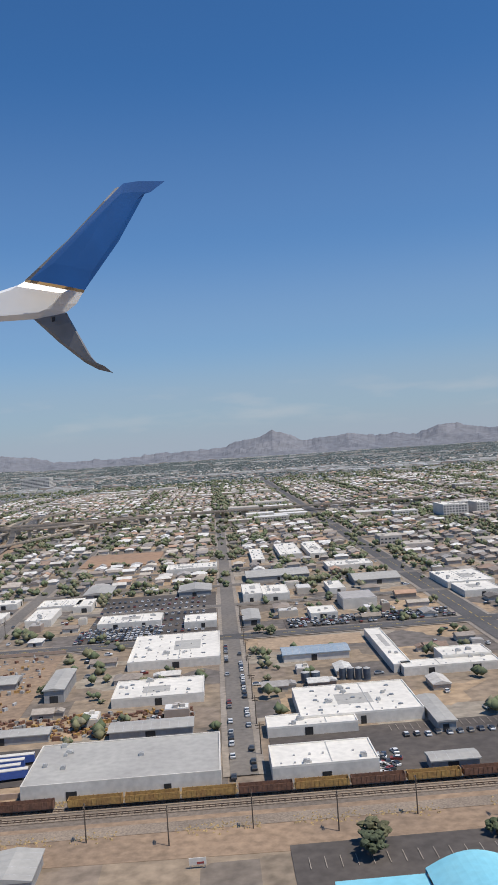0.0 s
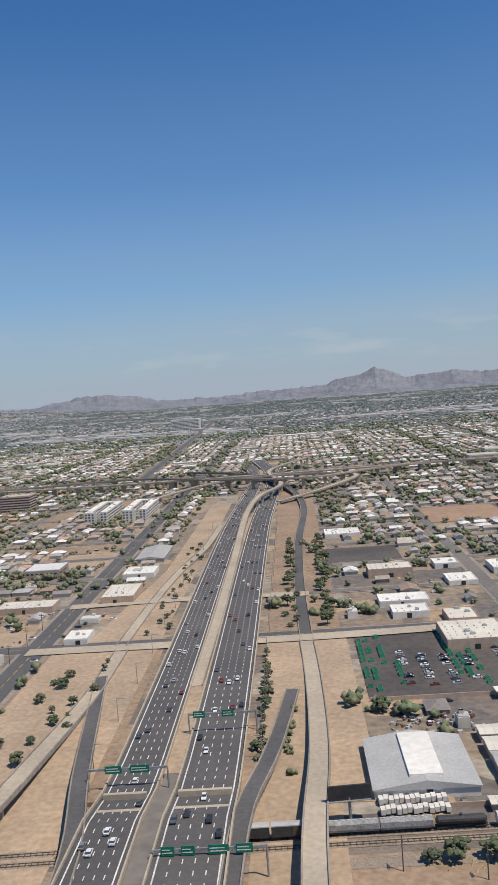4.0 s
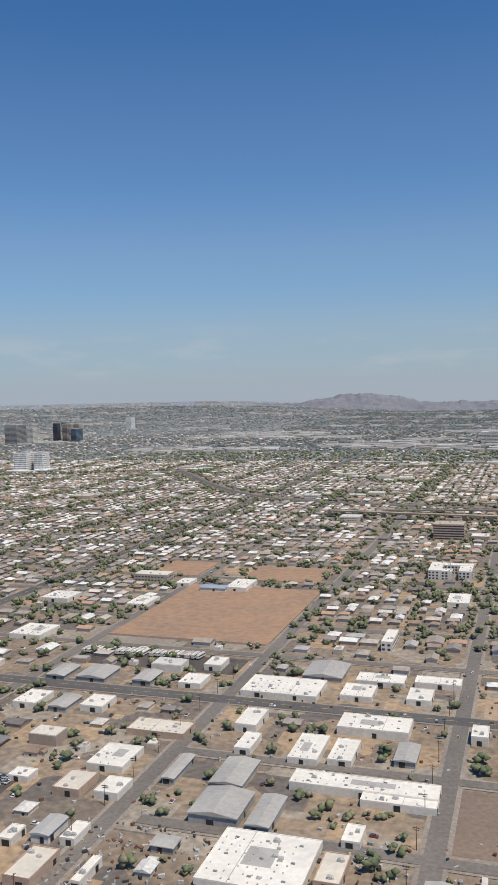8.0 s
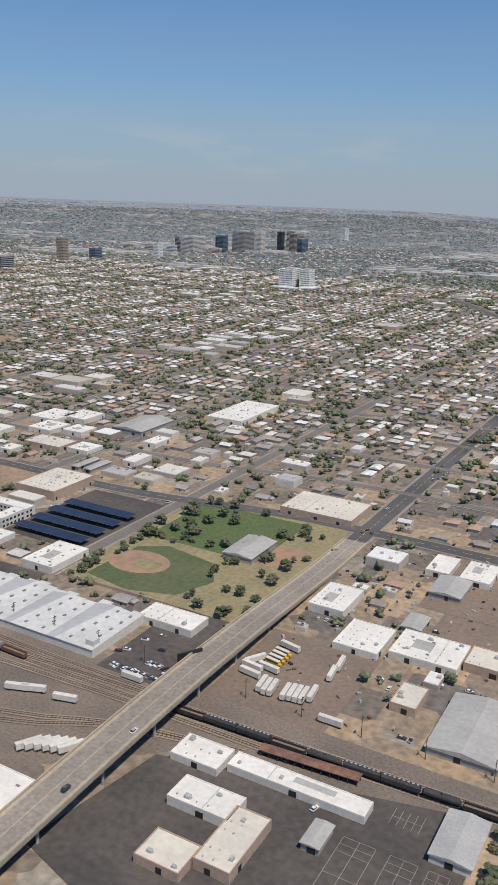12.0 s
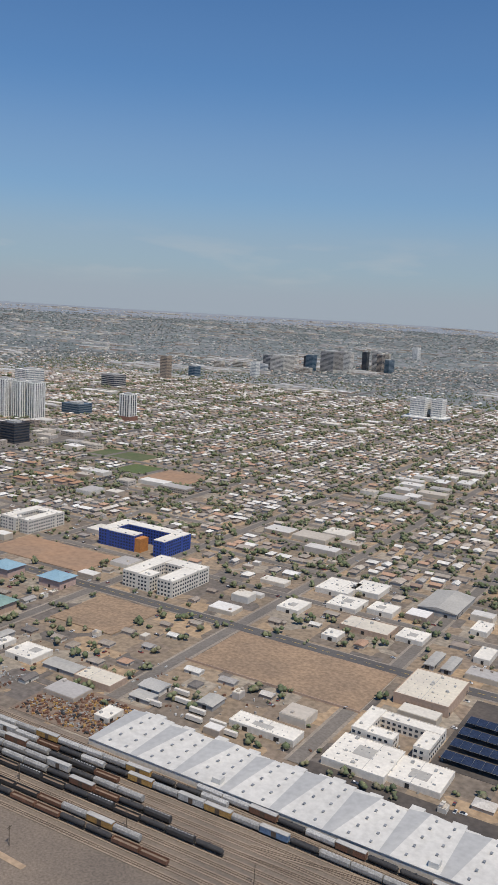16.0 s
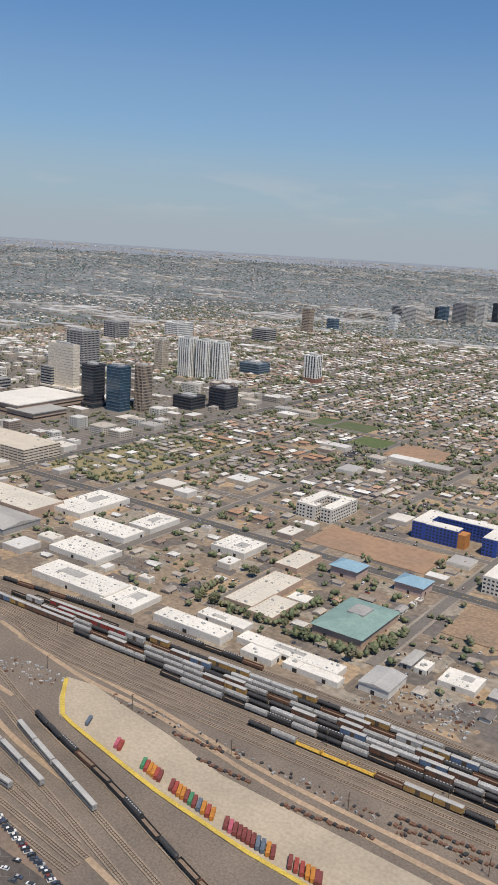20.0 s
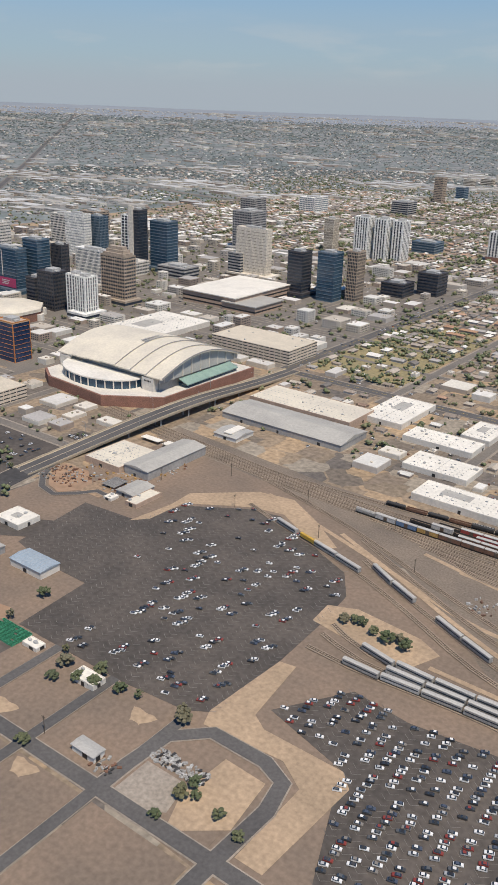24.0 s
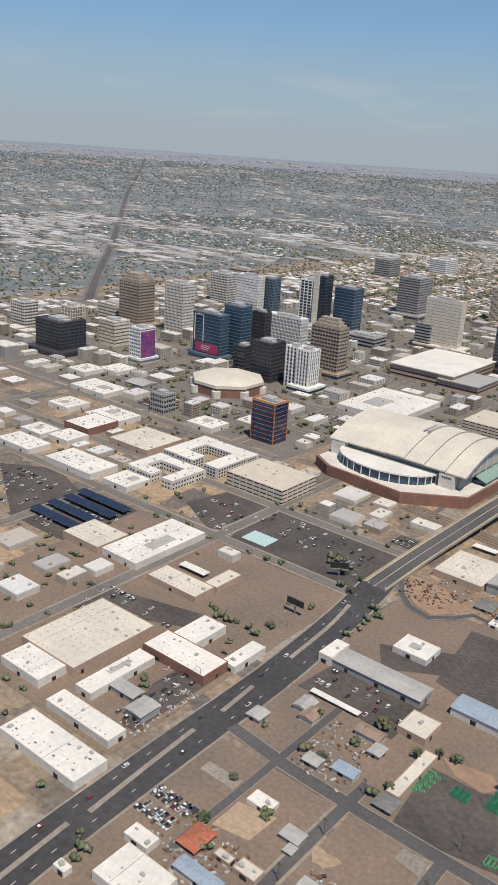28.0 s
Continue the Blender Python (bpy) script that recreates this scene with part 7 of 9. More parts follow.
def tree_model(seed, tall, wide, clumps):
    """Trunk with limbs, and a crown of many small ragged clumps."""
    r = random.Random(seed)
    tr = Shape().cylinder(0, 0, 0, tall * 0.45, 0.16, 0.09, 6)
    for k in range(5):
        a = k * 1.26 + r.random()
        x, y, z = wide * 0.5 * math.cos(a), wide * 0.5 * math.sin(a), tall * (0.55 + 0.2 * r.random())
        b = tall * (0.25 + 0.03 * k)
        tr.add([(0.06, 0, b), (-0.05, 0.05, b), (-0.05, -0.05, b), (x, y, z)], [(0, 1, 3), (1, 2, 3), (2, 0, 3)])
    cr = Shape()
    for k in range(clumps):
        a, q = r.uniform(0, 6.28), math.sqrt(r.random())
        h = r.random()
        rad = wide * (1 - 0.75 * (h - 0.35) ** 2 * 2)
        x, y, z = rad * q * math.cos(a), rad * q * math.sin(a), tall * (0.42 + 0.5 * h)
        u = wide * r.uniform(0.16, 0.34)
        cr.add([(x + u * vx * r.uniform(0.6, 1.4), y + u * vy * r.uniform(0.6, 1.4), z + 0.75 * u * vz * r.uniform(0.6, 1.4)) for vx, vy, vz in ICO_V], ICO_F)
    return tr.mesh("trunk", m_trunk), cr.mesh("crown", m_leaf)


TREES = [tree_model(k, *q) for k, q in enumerate(((3.2, 1.7, 46), (2.4, 1.5, 40), (3.8, 1.9, 50), (2.0, 1.3, 36), (2.9, 1.2, 34)))]
far_trees = []
tree_count = 0


def tree(x, y, k=1.0, near=True):
    global tree_count
    if not near or tree_count >= 290:
        far_trees.append((x, y, k))
        return
    tree_count += 1
    i = rng.randrange(len(TREES))
    t = thing("tree", x, y, rise(x, y), ("broad desert tree with a thin grey-green crown", "low round mesquite tree with dense leaves", "tall shade tree with a ragged dark crown", "small bushy palo verde with pale foliage",
                                         "slender upright tree with a patchy crown")[i], "tree", "trees", turn=rng.uniform(0, 360))
    t.scale = (k, k, k * rng.uniform(0.85, 1.15))
    part("trunk", TREES[i][0], None, t)
    part("crown", TREES[i][1], None, t)


for x, y in ((-116, 114), (-112, 114.5), (-107, 114), (-96, 115), (-91, 110), (-77, 116), (-72, 115), (-69, 115.2), (-124, 175), (-117, 172), (-55, 113), (-50, 114.5), (-47, 114.8), (-44, 112), (-62, 113), (-66, 112), (-38, 109), (-36, 107),
             (-39, 106), (17, 104.5), (33, 104), (16, 101), (-42, 187), (-41, 190), (9, 234), (12, 232)):
    tree(x, y, rng.uniform(0.8, 1.25))
for y in range(150, 215, 4):
    tree(-142.5 + rng.uniform(-0.8, 0.8), y + rng.uniform(-1, 1), rng.uniform(0.5, 0.9))
    tree(-190 + rng.uniform(-8, 6), y + rng.uniform(-2, 2), rng.uniform(0.5, 1.0))
for y in range(240, 380, 6):
    tree(-136 + rng.uniform(-2, 2), y, rng.uniform(0.6, 1.1))
    tree(-177 + rng.uniform(-4, 4), y, rng.uniform(0.4, 0.8))
    tree(-124 + rng.uniform(-2, 2), y, rng.uniform(0.7, 1.2))
for k in range(46):
    tree(rng.uniform(-582, -522), rng.uniform(184, 228), rng.uniform(0.8, 1.3))
for k in range(16):
    tree(rng.uniform(-545, -520), rng.uniform(146, 182), rng.uniform(0.8, 1.2))
for k in range(12):
    tree(-581 + rng.uniform(-3, 3), 146 + 3.5 * k, rng.uniform(0.7, 1.1))
for x, y in ((-879, 142), (-857, 141), (-839, 138), (-814, 136), (-835, 139), (-886, 140), (-810, 146), (-807, 154), (-852, 142), (-846, 142), (-840, 141), (-834, 141), (-829, 141), (-823, 142), (-818, 143), (-812, 146), (-808, 152), (-807, 158), (-808, 166), (-848, 146), (-900, 148), (-893, 146), (-887, 144), (-880, 141), (-870, 140), (-862, 140),
             (-884, 176), (-880, 182), (-875, 184), (-434.9, 95.3), (-434.4, 98.8), (-433.6, 83.3), (-433.4, 80), (-433.2, 76.8), (-433.5, 74.7), (-433.4, 86.9), (-433.9, 71.9), (-407.4, 101.2), (-423.3, 100.9), (-398.5, 101.1), (-920, 22), (-915, 21), (-912, 23), (-909, 21), (-940, -40), (-938, -42), (-966, -46), (-968, -44), (-971, -47),
             (-968, -41), (-982.3, -41.1), (-978.2, -44.7), (-976.5, -51), (-939.6, -40.3), (-923.1, -68.5), (-921.8, -56.3), (-922.5, -60.4), (-919.6, -58.9), (-958.7, -43.3), (-953.2, -42), (-963.4, -71.5), (-996.2, -74.7), (-995, -76.4), (-1009.4, -25.6), (-1008, -39.8), (-1021.9, -37.9), (-1026.4, -39.9), (-930, 21.9), (-927.8, 24.3), (-925.4, 24.1), (-1030, -60), (-1012, -92), (-1062, -84), (-1058, -100), (-1050, -62), (-1044, -40), (-1060, -48), (-1031, -44), (-905, -62), (-912, -60), (-1094, 20), (-1096, 30), (-1100, -20), (-1110, -26), (-1118, -28), (-1124, -24)):
    tree(x, y, rng.uniform(0.8, 1.3))

# ---- cars ----
cb = Shape()
prof = [(-1.05, 0.16), (-1.08, 0.42), (-0.98, 0.5), (0.45, 0.5), (1.0, 0.42), (1.08, 0.3), (1.05, 0.16)]
n = len(prof)
cb.v = [(x, y, z) for y in (-0.44, 0.44) for x, z in prof]
cb.f = [tuple(range(n)), tuple(range(2 * n - 1, n - 1, -1))] + [(i, n + i, n + (i + 1) % n, (i + 1) % n) for i in range(n)]
cb.add([(-0.62, -0.36, 0.74), (0.1, -0.36, 0.74), (0.1, 0.36, 0.74), (-0.62, 0.36, 0.74), (-0.62, -0.36, 0.7), (0.1, -0.36, 0.7), (0.1, 0.36, 0.7), (-0.62, 0.36, 0.7)],
       [(0, 1, 2, 3), (0, 4, 5, 1), (1, 5, 6, 2), (2, 6, 7, 3), (3, 7, 4, 0)])
me_body = cb.mesh("body", m_car)
cg = Shape().add([(-0.95, -0.41, 0.5), (0.48, -0.41, 0.5), (0.48, 0.41, 0.5), (-0.95, 0.41, 0.5), (-0.62, -0.36, 0.7), (0.1, -0.36, 0.7), (0.1, 0.36, 0.7), (-0.62, 0.36, 0.7)],
                 [(0, 1, 5, 4), (1, 2, 6, 5), (2, 3, 7, 6), (3, 0, 4, 7)])
me_cabin = cg.mesh("glazing", m_glass)
wh = Shape()
a8 = [2 * math.pi * i / 8 for i in range(8)]
wh.v = [(0.16 * math.cos(t), y, 0.16 + 0.16 * math.sin(t)) for y in (-0.05, 0.05) for t in a8]
wh.f = [(i, (i + 1) % 8, 8 + (i + 1) % 8, 8 + i) for i in range(8)] + [tuple(range(7, -1, -1)), tuple(range(8, 16))]
me_wheel = wh.mesh("wheel", m_tyre)
first_car = None
far_cars = []
car_count = 0


def car(x, y, turn=0.0, z=Z_ROAD, near=True, k=1.0):
    global first_car, car_count
    if not near or car_count >= 120:
        far_cars.append((x, y, turn, z))
        return
    car_count += 1
    m_ = pose(x, y, z, 0, 0, turn)
    if first_car is None:
        first_car = thing("car", x, y, z, "small parked or driving car in plain paint", "car", "cars")
        part("body", me_body, None, first_car)
        part("glazing", me_cabin, None, first_car, "dark car windows")
        for wx in (-0.65, 0.65):
            for wy in (-0.42, 0.42):
                placed("wheel", me_wheel, first_car, wx, wy, 0)
        first_car.matrix_basis = m_
    else:
        copy_thing(first_car, m_)


r = random.Random(21)
for x0, turn in ((-168.2, 90), (-166.7, 90), (-165.2, 90), (-163.7, 90), (-162.2, 90), (-155.2, 270), (-153.3, 270), (-151.4, 270), (-149.5, 270), (-147.6, 270)):
    y = 112 + r.uniform(0, 20)
    while y < 560:
        car(x0 + 0.2, y, turn, 1.06 + 3.0 * smooth((145 - y) / 25), near=y < 330)
        y += r.uniform(16, 62)
for k in range(60):
    car(r.choice((-108.5, -103.5, -98, -93, -84, -80)) + r.uniform(-0.3, 0.3), 186 + 1.5 * r.randrange(18), r.choice((0, 180)), Z_LOT, near=k < 34)
for k in range(30):
    car(1 + r.choice((-1.7, 1.7)), 130 + 3.1 * k, 90 + r.uniform(-2, 2))
for k in range(18):
    car(24 + r.uniform(-2, 3), 127 + 1.1 * (k % 9), r.uniform(-10, 190), Z_LOT)
for k in range(14):
    car(30 + 1.9 * k, 143 + r.uniform(-0.4, 0.4), 90, Z_LOT)
for i in range(19):
    for j in range(5):
        if r.random() < 0.85:
            far_cars.append((-43 + 1.3 * i, 238.2 + 3.2 * j, 90 + r.uniform(-3, 3), 0.2))
for i in range(36):
    for j in range(3):
        if r.random() < 0.8:
            far_cars.append((18.5 + 1.35 * i, 238.6 + 4.4 * j, 90 + r.uniform(-3, 3), 0.2))
for i in range(18):
    for j in range(7):
        car(-41 + 2.0 * i, 245 + 9 * j + r.uniform(-0.2, 0.2), 90, Z_LOT, near=False)
for k in range(22):
    car(-514 + r.choice((-3, -1.2, 1.2, 3)), 225 + r.uniform(0, 260), 90, near=k < 6)
for k in range(5):
    car(-513 + r.choice((-2.6, 2.6)), 40 + 22 * k, 90, 0.3 + (4.4, 5.2, 5.0, 4.0, 2.2)[k])
for x, y in ((-469, 88), (-447.5, 61), (-416, 97), (-414.6, 96.4)):
    car(x, y, 75, Z_LOT + 0.1)
for k in range(12):
    car(-536.5 + 1.25 * k, 110.2 + r.uniform(-0.2, 0.2), r.choice((70, 250)), Z_LOT)
for k in range(5):
    car(-529 + 1.25 * k, 115.6 + r.uniform(-0.2, 0.2), r.choice((70, 250)), Z_LOT)
for x, y in ((-539.5, 116.5), (-538, 118.2), (-537, 125), (-534, 129), (-530, 122.6), (-522.5, 113)):
    car(x, y, 20, Z_LOT)
for k in range(24):
    car(-452 + r.uniform(-22, 60), r.choice((120, 137, 140, 146)) + r.uniform(-1, 1), r.choice((0, 90)), Z_LOT, near=k < 12)
# the great car parks: slanting rows, part filled
for i in range(26):
    for j in range(30):
        u, v = -1046 + 4.6 * i, -40 + 3.6 * j
        if inside(PARK_A, u, v) and inside(PARK_A, u + 3, v) and u > -1002 - v * 0.4 and r.random() < 0.30 + 0.25 * noise.noise(Vector((u / 16, v / 16, 0))):
            for q in range(r.randint(1, 3)):
                car(u + r.uniform(-0.3, 0.3) + 0.5 * q, v + 1.25 * q, 20 + r.choice((0, 180)) + r.uniform(-4, 4), Z_LOT + 0.08, near=r.random() < 0.2)
for i in range(31):
    for j in range(36):
        u, v = -926 + 4.3 * i, -2 - 1.75 * j
        if inside(PARK_B, u, v) and r.random() < 0.74:
            car(u + r.uniform(-0.3, 0.3), v + r.uniform(-0.25, 0.25), 20 + r.choice((0, 180)) + r.uniform(-5, 5), Z_LOT + 0.08, near=r.random() < 0.05)
for k in range(26):
    car(-844 + 1.4 * k, 4 - 0.35 * k + r.uniform(-0.3, 0.3), 60, Z_LOT, near=False)
for k in range(26):
    car(-1090 + r.choice((-4, -2, 2, 4)) + (k - 13) * 0.0, 230 + r.uniform(0, 250), 90, near=k < 4)
for k in range(14):
    y = -170 + 14 * k
    i = max(j for j in range(len(AVENUE) - 1) if AVENUE[j][1] <= y)
    (ax, ay), (bx, by) = AVENUE[i], AVENUE[min(i + 1, len(AVENUE) - 1)]
    car(ax + (bx - ax) * (y - ay) / (by - ay) + r.choice((-4.6, -3, 3, 4.6)), y, 92, near=True)
for k in range(22):
    car(r.uniform(-1120, -1096), r.uniform(-62, -40), r.choice((0, 90)), Z_LOT)
for k in range(22):
    car(r.uniform(-1150, -1100), r.uniform(37, 58), r.choice((0, 90)), Z_LOT, near=False)

# ---- the blocks: houses, sheds, yards ----
me_hdoor = Shape().box(-0.5, -0.04, 0, 0.5, 0.04, 1.0).mesh("door", m_dark)
far_walls, far_roofs, big_walls, big_roofs, big_glass, far_tops = Shape(), Shape(), Shape(), Shape(), Shape(), Shape()
house_models = []
for k in range(8):
    w, d = ((7, 5), (8, 5.5), (6, 5), (9, 5), (5.5, 6.5), (7.5, 6), (6.5, 4.5), (8.5, 6.5))[k]
    a, c = Shape().box(-w / 2, -d / 2, 0, w / 2, d / 2, 1.5), Shape()
    if k % 3 == 2:
        a.box(w / 2, -d / 4, 0, w / 2 + 2.5, d / 4, 1.4)
        c.gable(-w / 2, -d / 2, w / 2, d / 2, 1.5, 0.8).gable(w / 2, -d / 4, w / 2 + 2.5, d / 4, 1.4, 0.5)
    elif k % 3 == 1:
        c.hip(-w / 2, -d / 2, w / 2, d / 2, 1.5, 1.0)
    else:
        c.gable(-w / 2, -d / 2, w / 2, d / 2, 1.5, 0.85)
    house_models.append((a.mesh("wall", m_hwall), c.mesh("roof", m_roof), w, d))
fixed = taken.copy()
solid = np.zeros_like(taken)


def fill(x, y, w, d):
    a, b = int(x - w / 2 - GX), int(y - d / 2 - GY)
    if 0 <= a < GW and 0 <= b < GH:
        solid[a:int(x + w / 2 - GX) + 1, b:int(y + d / 2 - GY) + 1] = True


def open_ground(x, y):
    a, b = int(x - GX), int(y - GY)
    return not (0 <= a < GW and 0 <= b < GH) or not (solid[a, b] or fixed[a, b])


house_count = 0
house_yards = 0


def house(x, y, near):
    global house_count
    k = rng.randrange(8)
    wm, rm, w, d = house_models[k]
    fill(x, y, max(w, d), max(w, d) * 0.85)
    if near and house_count < 120:
        house_count += 1
        h = thing("house", x, y, 0, ("low stucco house with a pitched roof", "small stucco house with a hipped roof", "stucco house with a pitched roof and side carport")[k % 3], "house", "houses", turn=rng.choice((0, 0, 90, 180)))
        q = 0.62 if y < 0 else 0.72
        h.scale = (q, q, q * 1.1)
        part("wall", wm, None, h)
        part("roof", rm, None, h)
        placed("door", me_hdoor, h, rng.uniform(-1.5, 1.5), -d / 2, 0)
        return
    z = rise(x, y)
    if rng.random() < 0.5:
        w, d = d, w
    k = rng.uniform(0.66, 1.0) if y < 330 else rng.uniform(0.5, 0.86)
    w, d = w * k, d * k
    far_walls.box(x - w / 2, y - d / 2, z, x + w / 2, y + d / 2, z + 1.5)
    if rng.random() < 0.5:
        far_roofs.gable(x - w / 2, y - d / 2, x + w / 2, y + d / 2, z + 1.5, 0.8)
    else:
        far_roofs.hip(x - w / 2, y - d / 2, x + w / 2, y + d / 2, z + 1.5, 0.9)


def hall(x, y, w, d, h):
    """A larger flat-roofed building among the far blocks."""
    z = rise(x, y)
    fill(x, y, w, d)
    if h > 3.4 and y < 900:
        n = int(h / 1.5)
        for i in range(n):
            q = z + 0.5 + i * (h - 0.4) / n
            for u in range(int((w - 1.0) / 1.9)):
                big_glass.box(x - w / 2 + 0.7 + 1.9 * u, y - d / 2 - 0.05, q, x - w / 2 + 1.8 + 1.9 * u, y - d / 2, q + 0.6)
            for u in range(int((d - 1.0) / 1.9)):
                big_glass.box(x + w / 2, y - d / 2 + 0.7 + 1.9 * u, q, x + w / 2 + 0.05, y - d / 2 + 1.8 + 1.9 * u, q + 0.6)
    big_walls.box(x - w / 2, y - d / 2, z, x + w / 2, y + d / 2, z + h)
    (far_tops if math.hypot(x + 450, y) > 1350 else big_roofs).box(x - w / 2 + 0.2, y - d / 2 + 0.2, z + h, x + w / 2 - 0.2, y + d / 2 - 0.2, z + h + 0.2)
    for q in range(rng.randint(0, 3)):
        u, v = x + rng.uniform(-w, w) * 0.35, y + rng.uniform(-d, d) * 0.35
        big_walls.box(u - 0.5, v - 0.5, z + h + 0.2, u + 0.5, v + 0.5, z + h + 0.8)


def seen(x, y, margin=6):
    """Whether any stretch of the flight looks that way."""
    for ex, ey, yaw in ((0, -6, -2.5), (-80, -7, 0), (-140, -8, 4), (-215, -20, 13), (-270, -27, 18), (-350, -36, 24), (-430, -50, 29), (-520, -66, 28), (-600, -88, 31), (-700, -120, 34), (-770, -145, 36), (-870, -190, 36),
                        (-950, -225, 38)):
        a = math.degrees(math.atan2(-(x - ex), y - ey)) - yaw
        if abs((a + 180) % 360 - 180) < 17 + margin:
            return True
    return False


# terracotta-roofed apartment rows north of the works
m_terra = surf("terracotta_tile", (0.40, 0.235, 0.145), (0.33, 0.195, 0.125), 0.2, 1.5, 0.85, spread=0.2)
for x0, y0, x1, y1, n in ((-1060, 350, -998, 410, 15), (-1000, 356, -940, 412, 13), (-950, 236, -920, 266, 5)):
    for k in range(n):
        x, y = rng.uniform(x0, x1), rng.uniform(y0, y1)
        w, d = rng.choice(((12, 4.5), (9, 5), (4.5, 11), (7, 6)))
        if not is_free(x - w / 2 - 0.5, y - d / 2 - 0.5, x + w / 2 + 0.5, y + d / 2 + 0.5):
            continue
        take(x - w / 2, y - d / 2, x + w / 2, y + d / 2, 1)
        fill(x, y, w, d)
        t = thing("apartment_house", x, y, 0, "low apartment house with a terracotta tile roof", "apartment house", "terracotta apartments")
        part("wall", Shape().box(-w / 2, -d / 2, 0, w / 2, d / 2, 2.4), m_tanwall, t)
        part("roof", Shape().hip(-w / 2, -d / 2, w / 2, d / 2, 2.4, 0.9), m_terra, t)
# near and middle blocks, lot by lot
yv = 132.0
while yv < 1150:
    xv = 420.0
    while xv > -1600:
        step = 8.2 if yv < 330 else 7.8
        x, y = xv + rng.uniform(-1.0, 1.0), yv + rng.uniform(-1.0, 1.0)
        xv -= step
        if not seen(x, y):
            continue
        town = x < -1095 and y < 560
        works = y < 300 and x > -1095
        q = noise.noise(Vector((x / 90, y / 90, 3.0)))
        if town:
            if rng.random() < 0.7:
                w, d, h = rng.uniform(7, 18), rng.uniform(7, 16), rng.choice((2.2, 2.6, 3, 3.3, 4.5) if x > -1250 and y < 300 else (2.5, 3, 3.3, 3.3, 4, 5, 6, 8))
                if is_free(x - w / 2 - 1, y - d / 2 - 1, x + w / 2 + 1, y + d / 2 + 1):
                    hall(x, y, w, d, h)
                    take(x - w / 2, y - d / 2, x + w / 2, y + d / 2, 1)
            continue
        if works:
            big = rng.random()
            if big < 0.30 + 0.3 * q:
                w, d = rng.uniform(7, 16), rng.uniform(6, 14)
                if is_free(x - w / 2 - 1, y - d / 2 - 1, x + w / 2 + 1, y + d / 2 + 1):
                    hall(x, y, w, d, rng.uniform(1.8, 3.2))
                    take(x - w / 2, y - d / 2, x + w / 2, y + d / 2, 1)
                    continue
            if big < 0.8 and is_free(x - 4, y - 4, x + 4, y + 4):
                house(x, y, True)
                take(x - 4, y - 4, x + 4, y + 4, 0.5)
            continue
        if q > 0.30:
            w, d = rng.uniform(9, 26), rng.uniform(8, 18)
            if rng.random() < 0.6 and is_free(x - w / 2, y - d / 2, x + w / 2, y + d / 2):
                hall(x, y, w, d, rng.uniform(2, 4))
                take(x - w / 2, y - d / 2, x + w / 2, y + d / 2, 1)
            continue
        if q < -0.5 and rng.random() < 0.7:
            continue
        e = 3.1 if y < 330 else 2.7
        if is_free(x - e, y - e, x + e, y + e) and rng.random() < 0.92:
            house(x, y, y < 330)
            take(x - e, y - e, x + e, y + e)
    yv += 7.8 if yv < 330 else 7.6
for x, y in ((-1062, -50), (-1066, -47), (-1045, -45)):
    house(x, y, True)
for k in range(60):
    far_cars.append((rng.uniform(-1073.5, -1061), rng.choice((-107.6, -105.4, -101.5, -99.4)), rng.choice((85, 265)), 0.1))
for x0, y0, x1, y1, n in ((-1189, 26, -1160, 56, 26), (-1156, 38, -1124, 58, 8), (-1112, 32, -1099, 58, 10), (-1105, -86, -1095, -52, 22), (-1072, -38, -1042, -22, 18), (-1280, -22, -1236, 10, 60), (-1160, -56, -1122, -36, 30), (-1224, -24, -1198, 12, 40)):
    for k in range(n):
        far_cars.append((x0 + (x1 - x0) * rng.random(), y0 + 4.0 * rng.randrange(max(1, int((y1 - y0) / 4))), 90 + rng.uniform(-3, 3), 0.2))
for x, y in ((-1113.5, -27.4), (-1116.3, -26.9), (-1055.4, -62.6), (-1046.3, -50.8), (-1047.2, -44.1), (-1047.5, -89.5), (-1051.7, -106.4), (-1072.9, -126), (-1071, -125.3), (-1071, -128.3), (-1189, -0.6), (-1185, -32.9), (-1188, -33), (-1104.9, 31.3), (-1104, 35.3), (-1112, 33), (-1078.4, 4), (-1115, 38), (-1099, 21), (-1080.6, 15), (-1077.6, 0.5), (-1101, -27), (-1105, -26), (-1070, -62), (-1054.8, -63.4), (-1046, -51), (-1033, -65), (-1097, 0), (-1104, -2), (-1053, -106), (-1076, -123), (-1048, -89), (-1121, -25), (-1133, 81),
             (-1104, 63), (-1111, 38), (-1109, 40), (-1113, 41), (-1078, -6), (-1079, 8), (-1077, 12), (-1118, -27), (-1112, -27), (-1170, 66), (-1162, 64), (-1154, 65), (-1126, 66), (-1120, 64), (-1126, 20), (-1132, 18), (-1140, 18), (-1160, 16)):
    tree(x, y, rng.uniform(0.7, 1.2), near=tree_count < 262)
for x, y in ((-142.5, 265), (-140.8, 262), (-128.9, 266.6), (-128.4, 251.5), (-117, 253), (-112.6, 249.4), (-114.2, 251), (-126.6, 348), (-125, 323), (-130.2, 368), (-122.6, 307), (-124, 334), (-123.4, 315), (-127.8, 358), (-123.2, 176), (-122, 178), (-111.4, 169), (-113, 170)):
    far_trees.append((x, y, rng.uniform(1.1, 1.7)))
for x, y in ((-136.1, 173.9), (-136.5, 167), (-136.8, 161), (-137, 157), (-137.3, 153.4), (-136.6, 146.3)):
    for k in range(3):
        far_trees.append((x + rng.uniform(-0.8, 0.8), y + rng.uniform(-2, 2), rng.uniform(0.35, 0.6)))
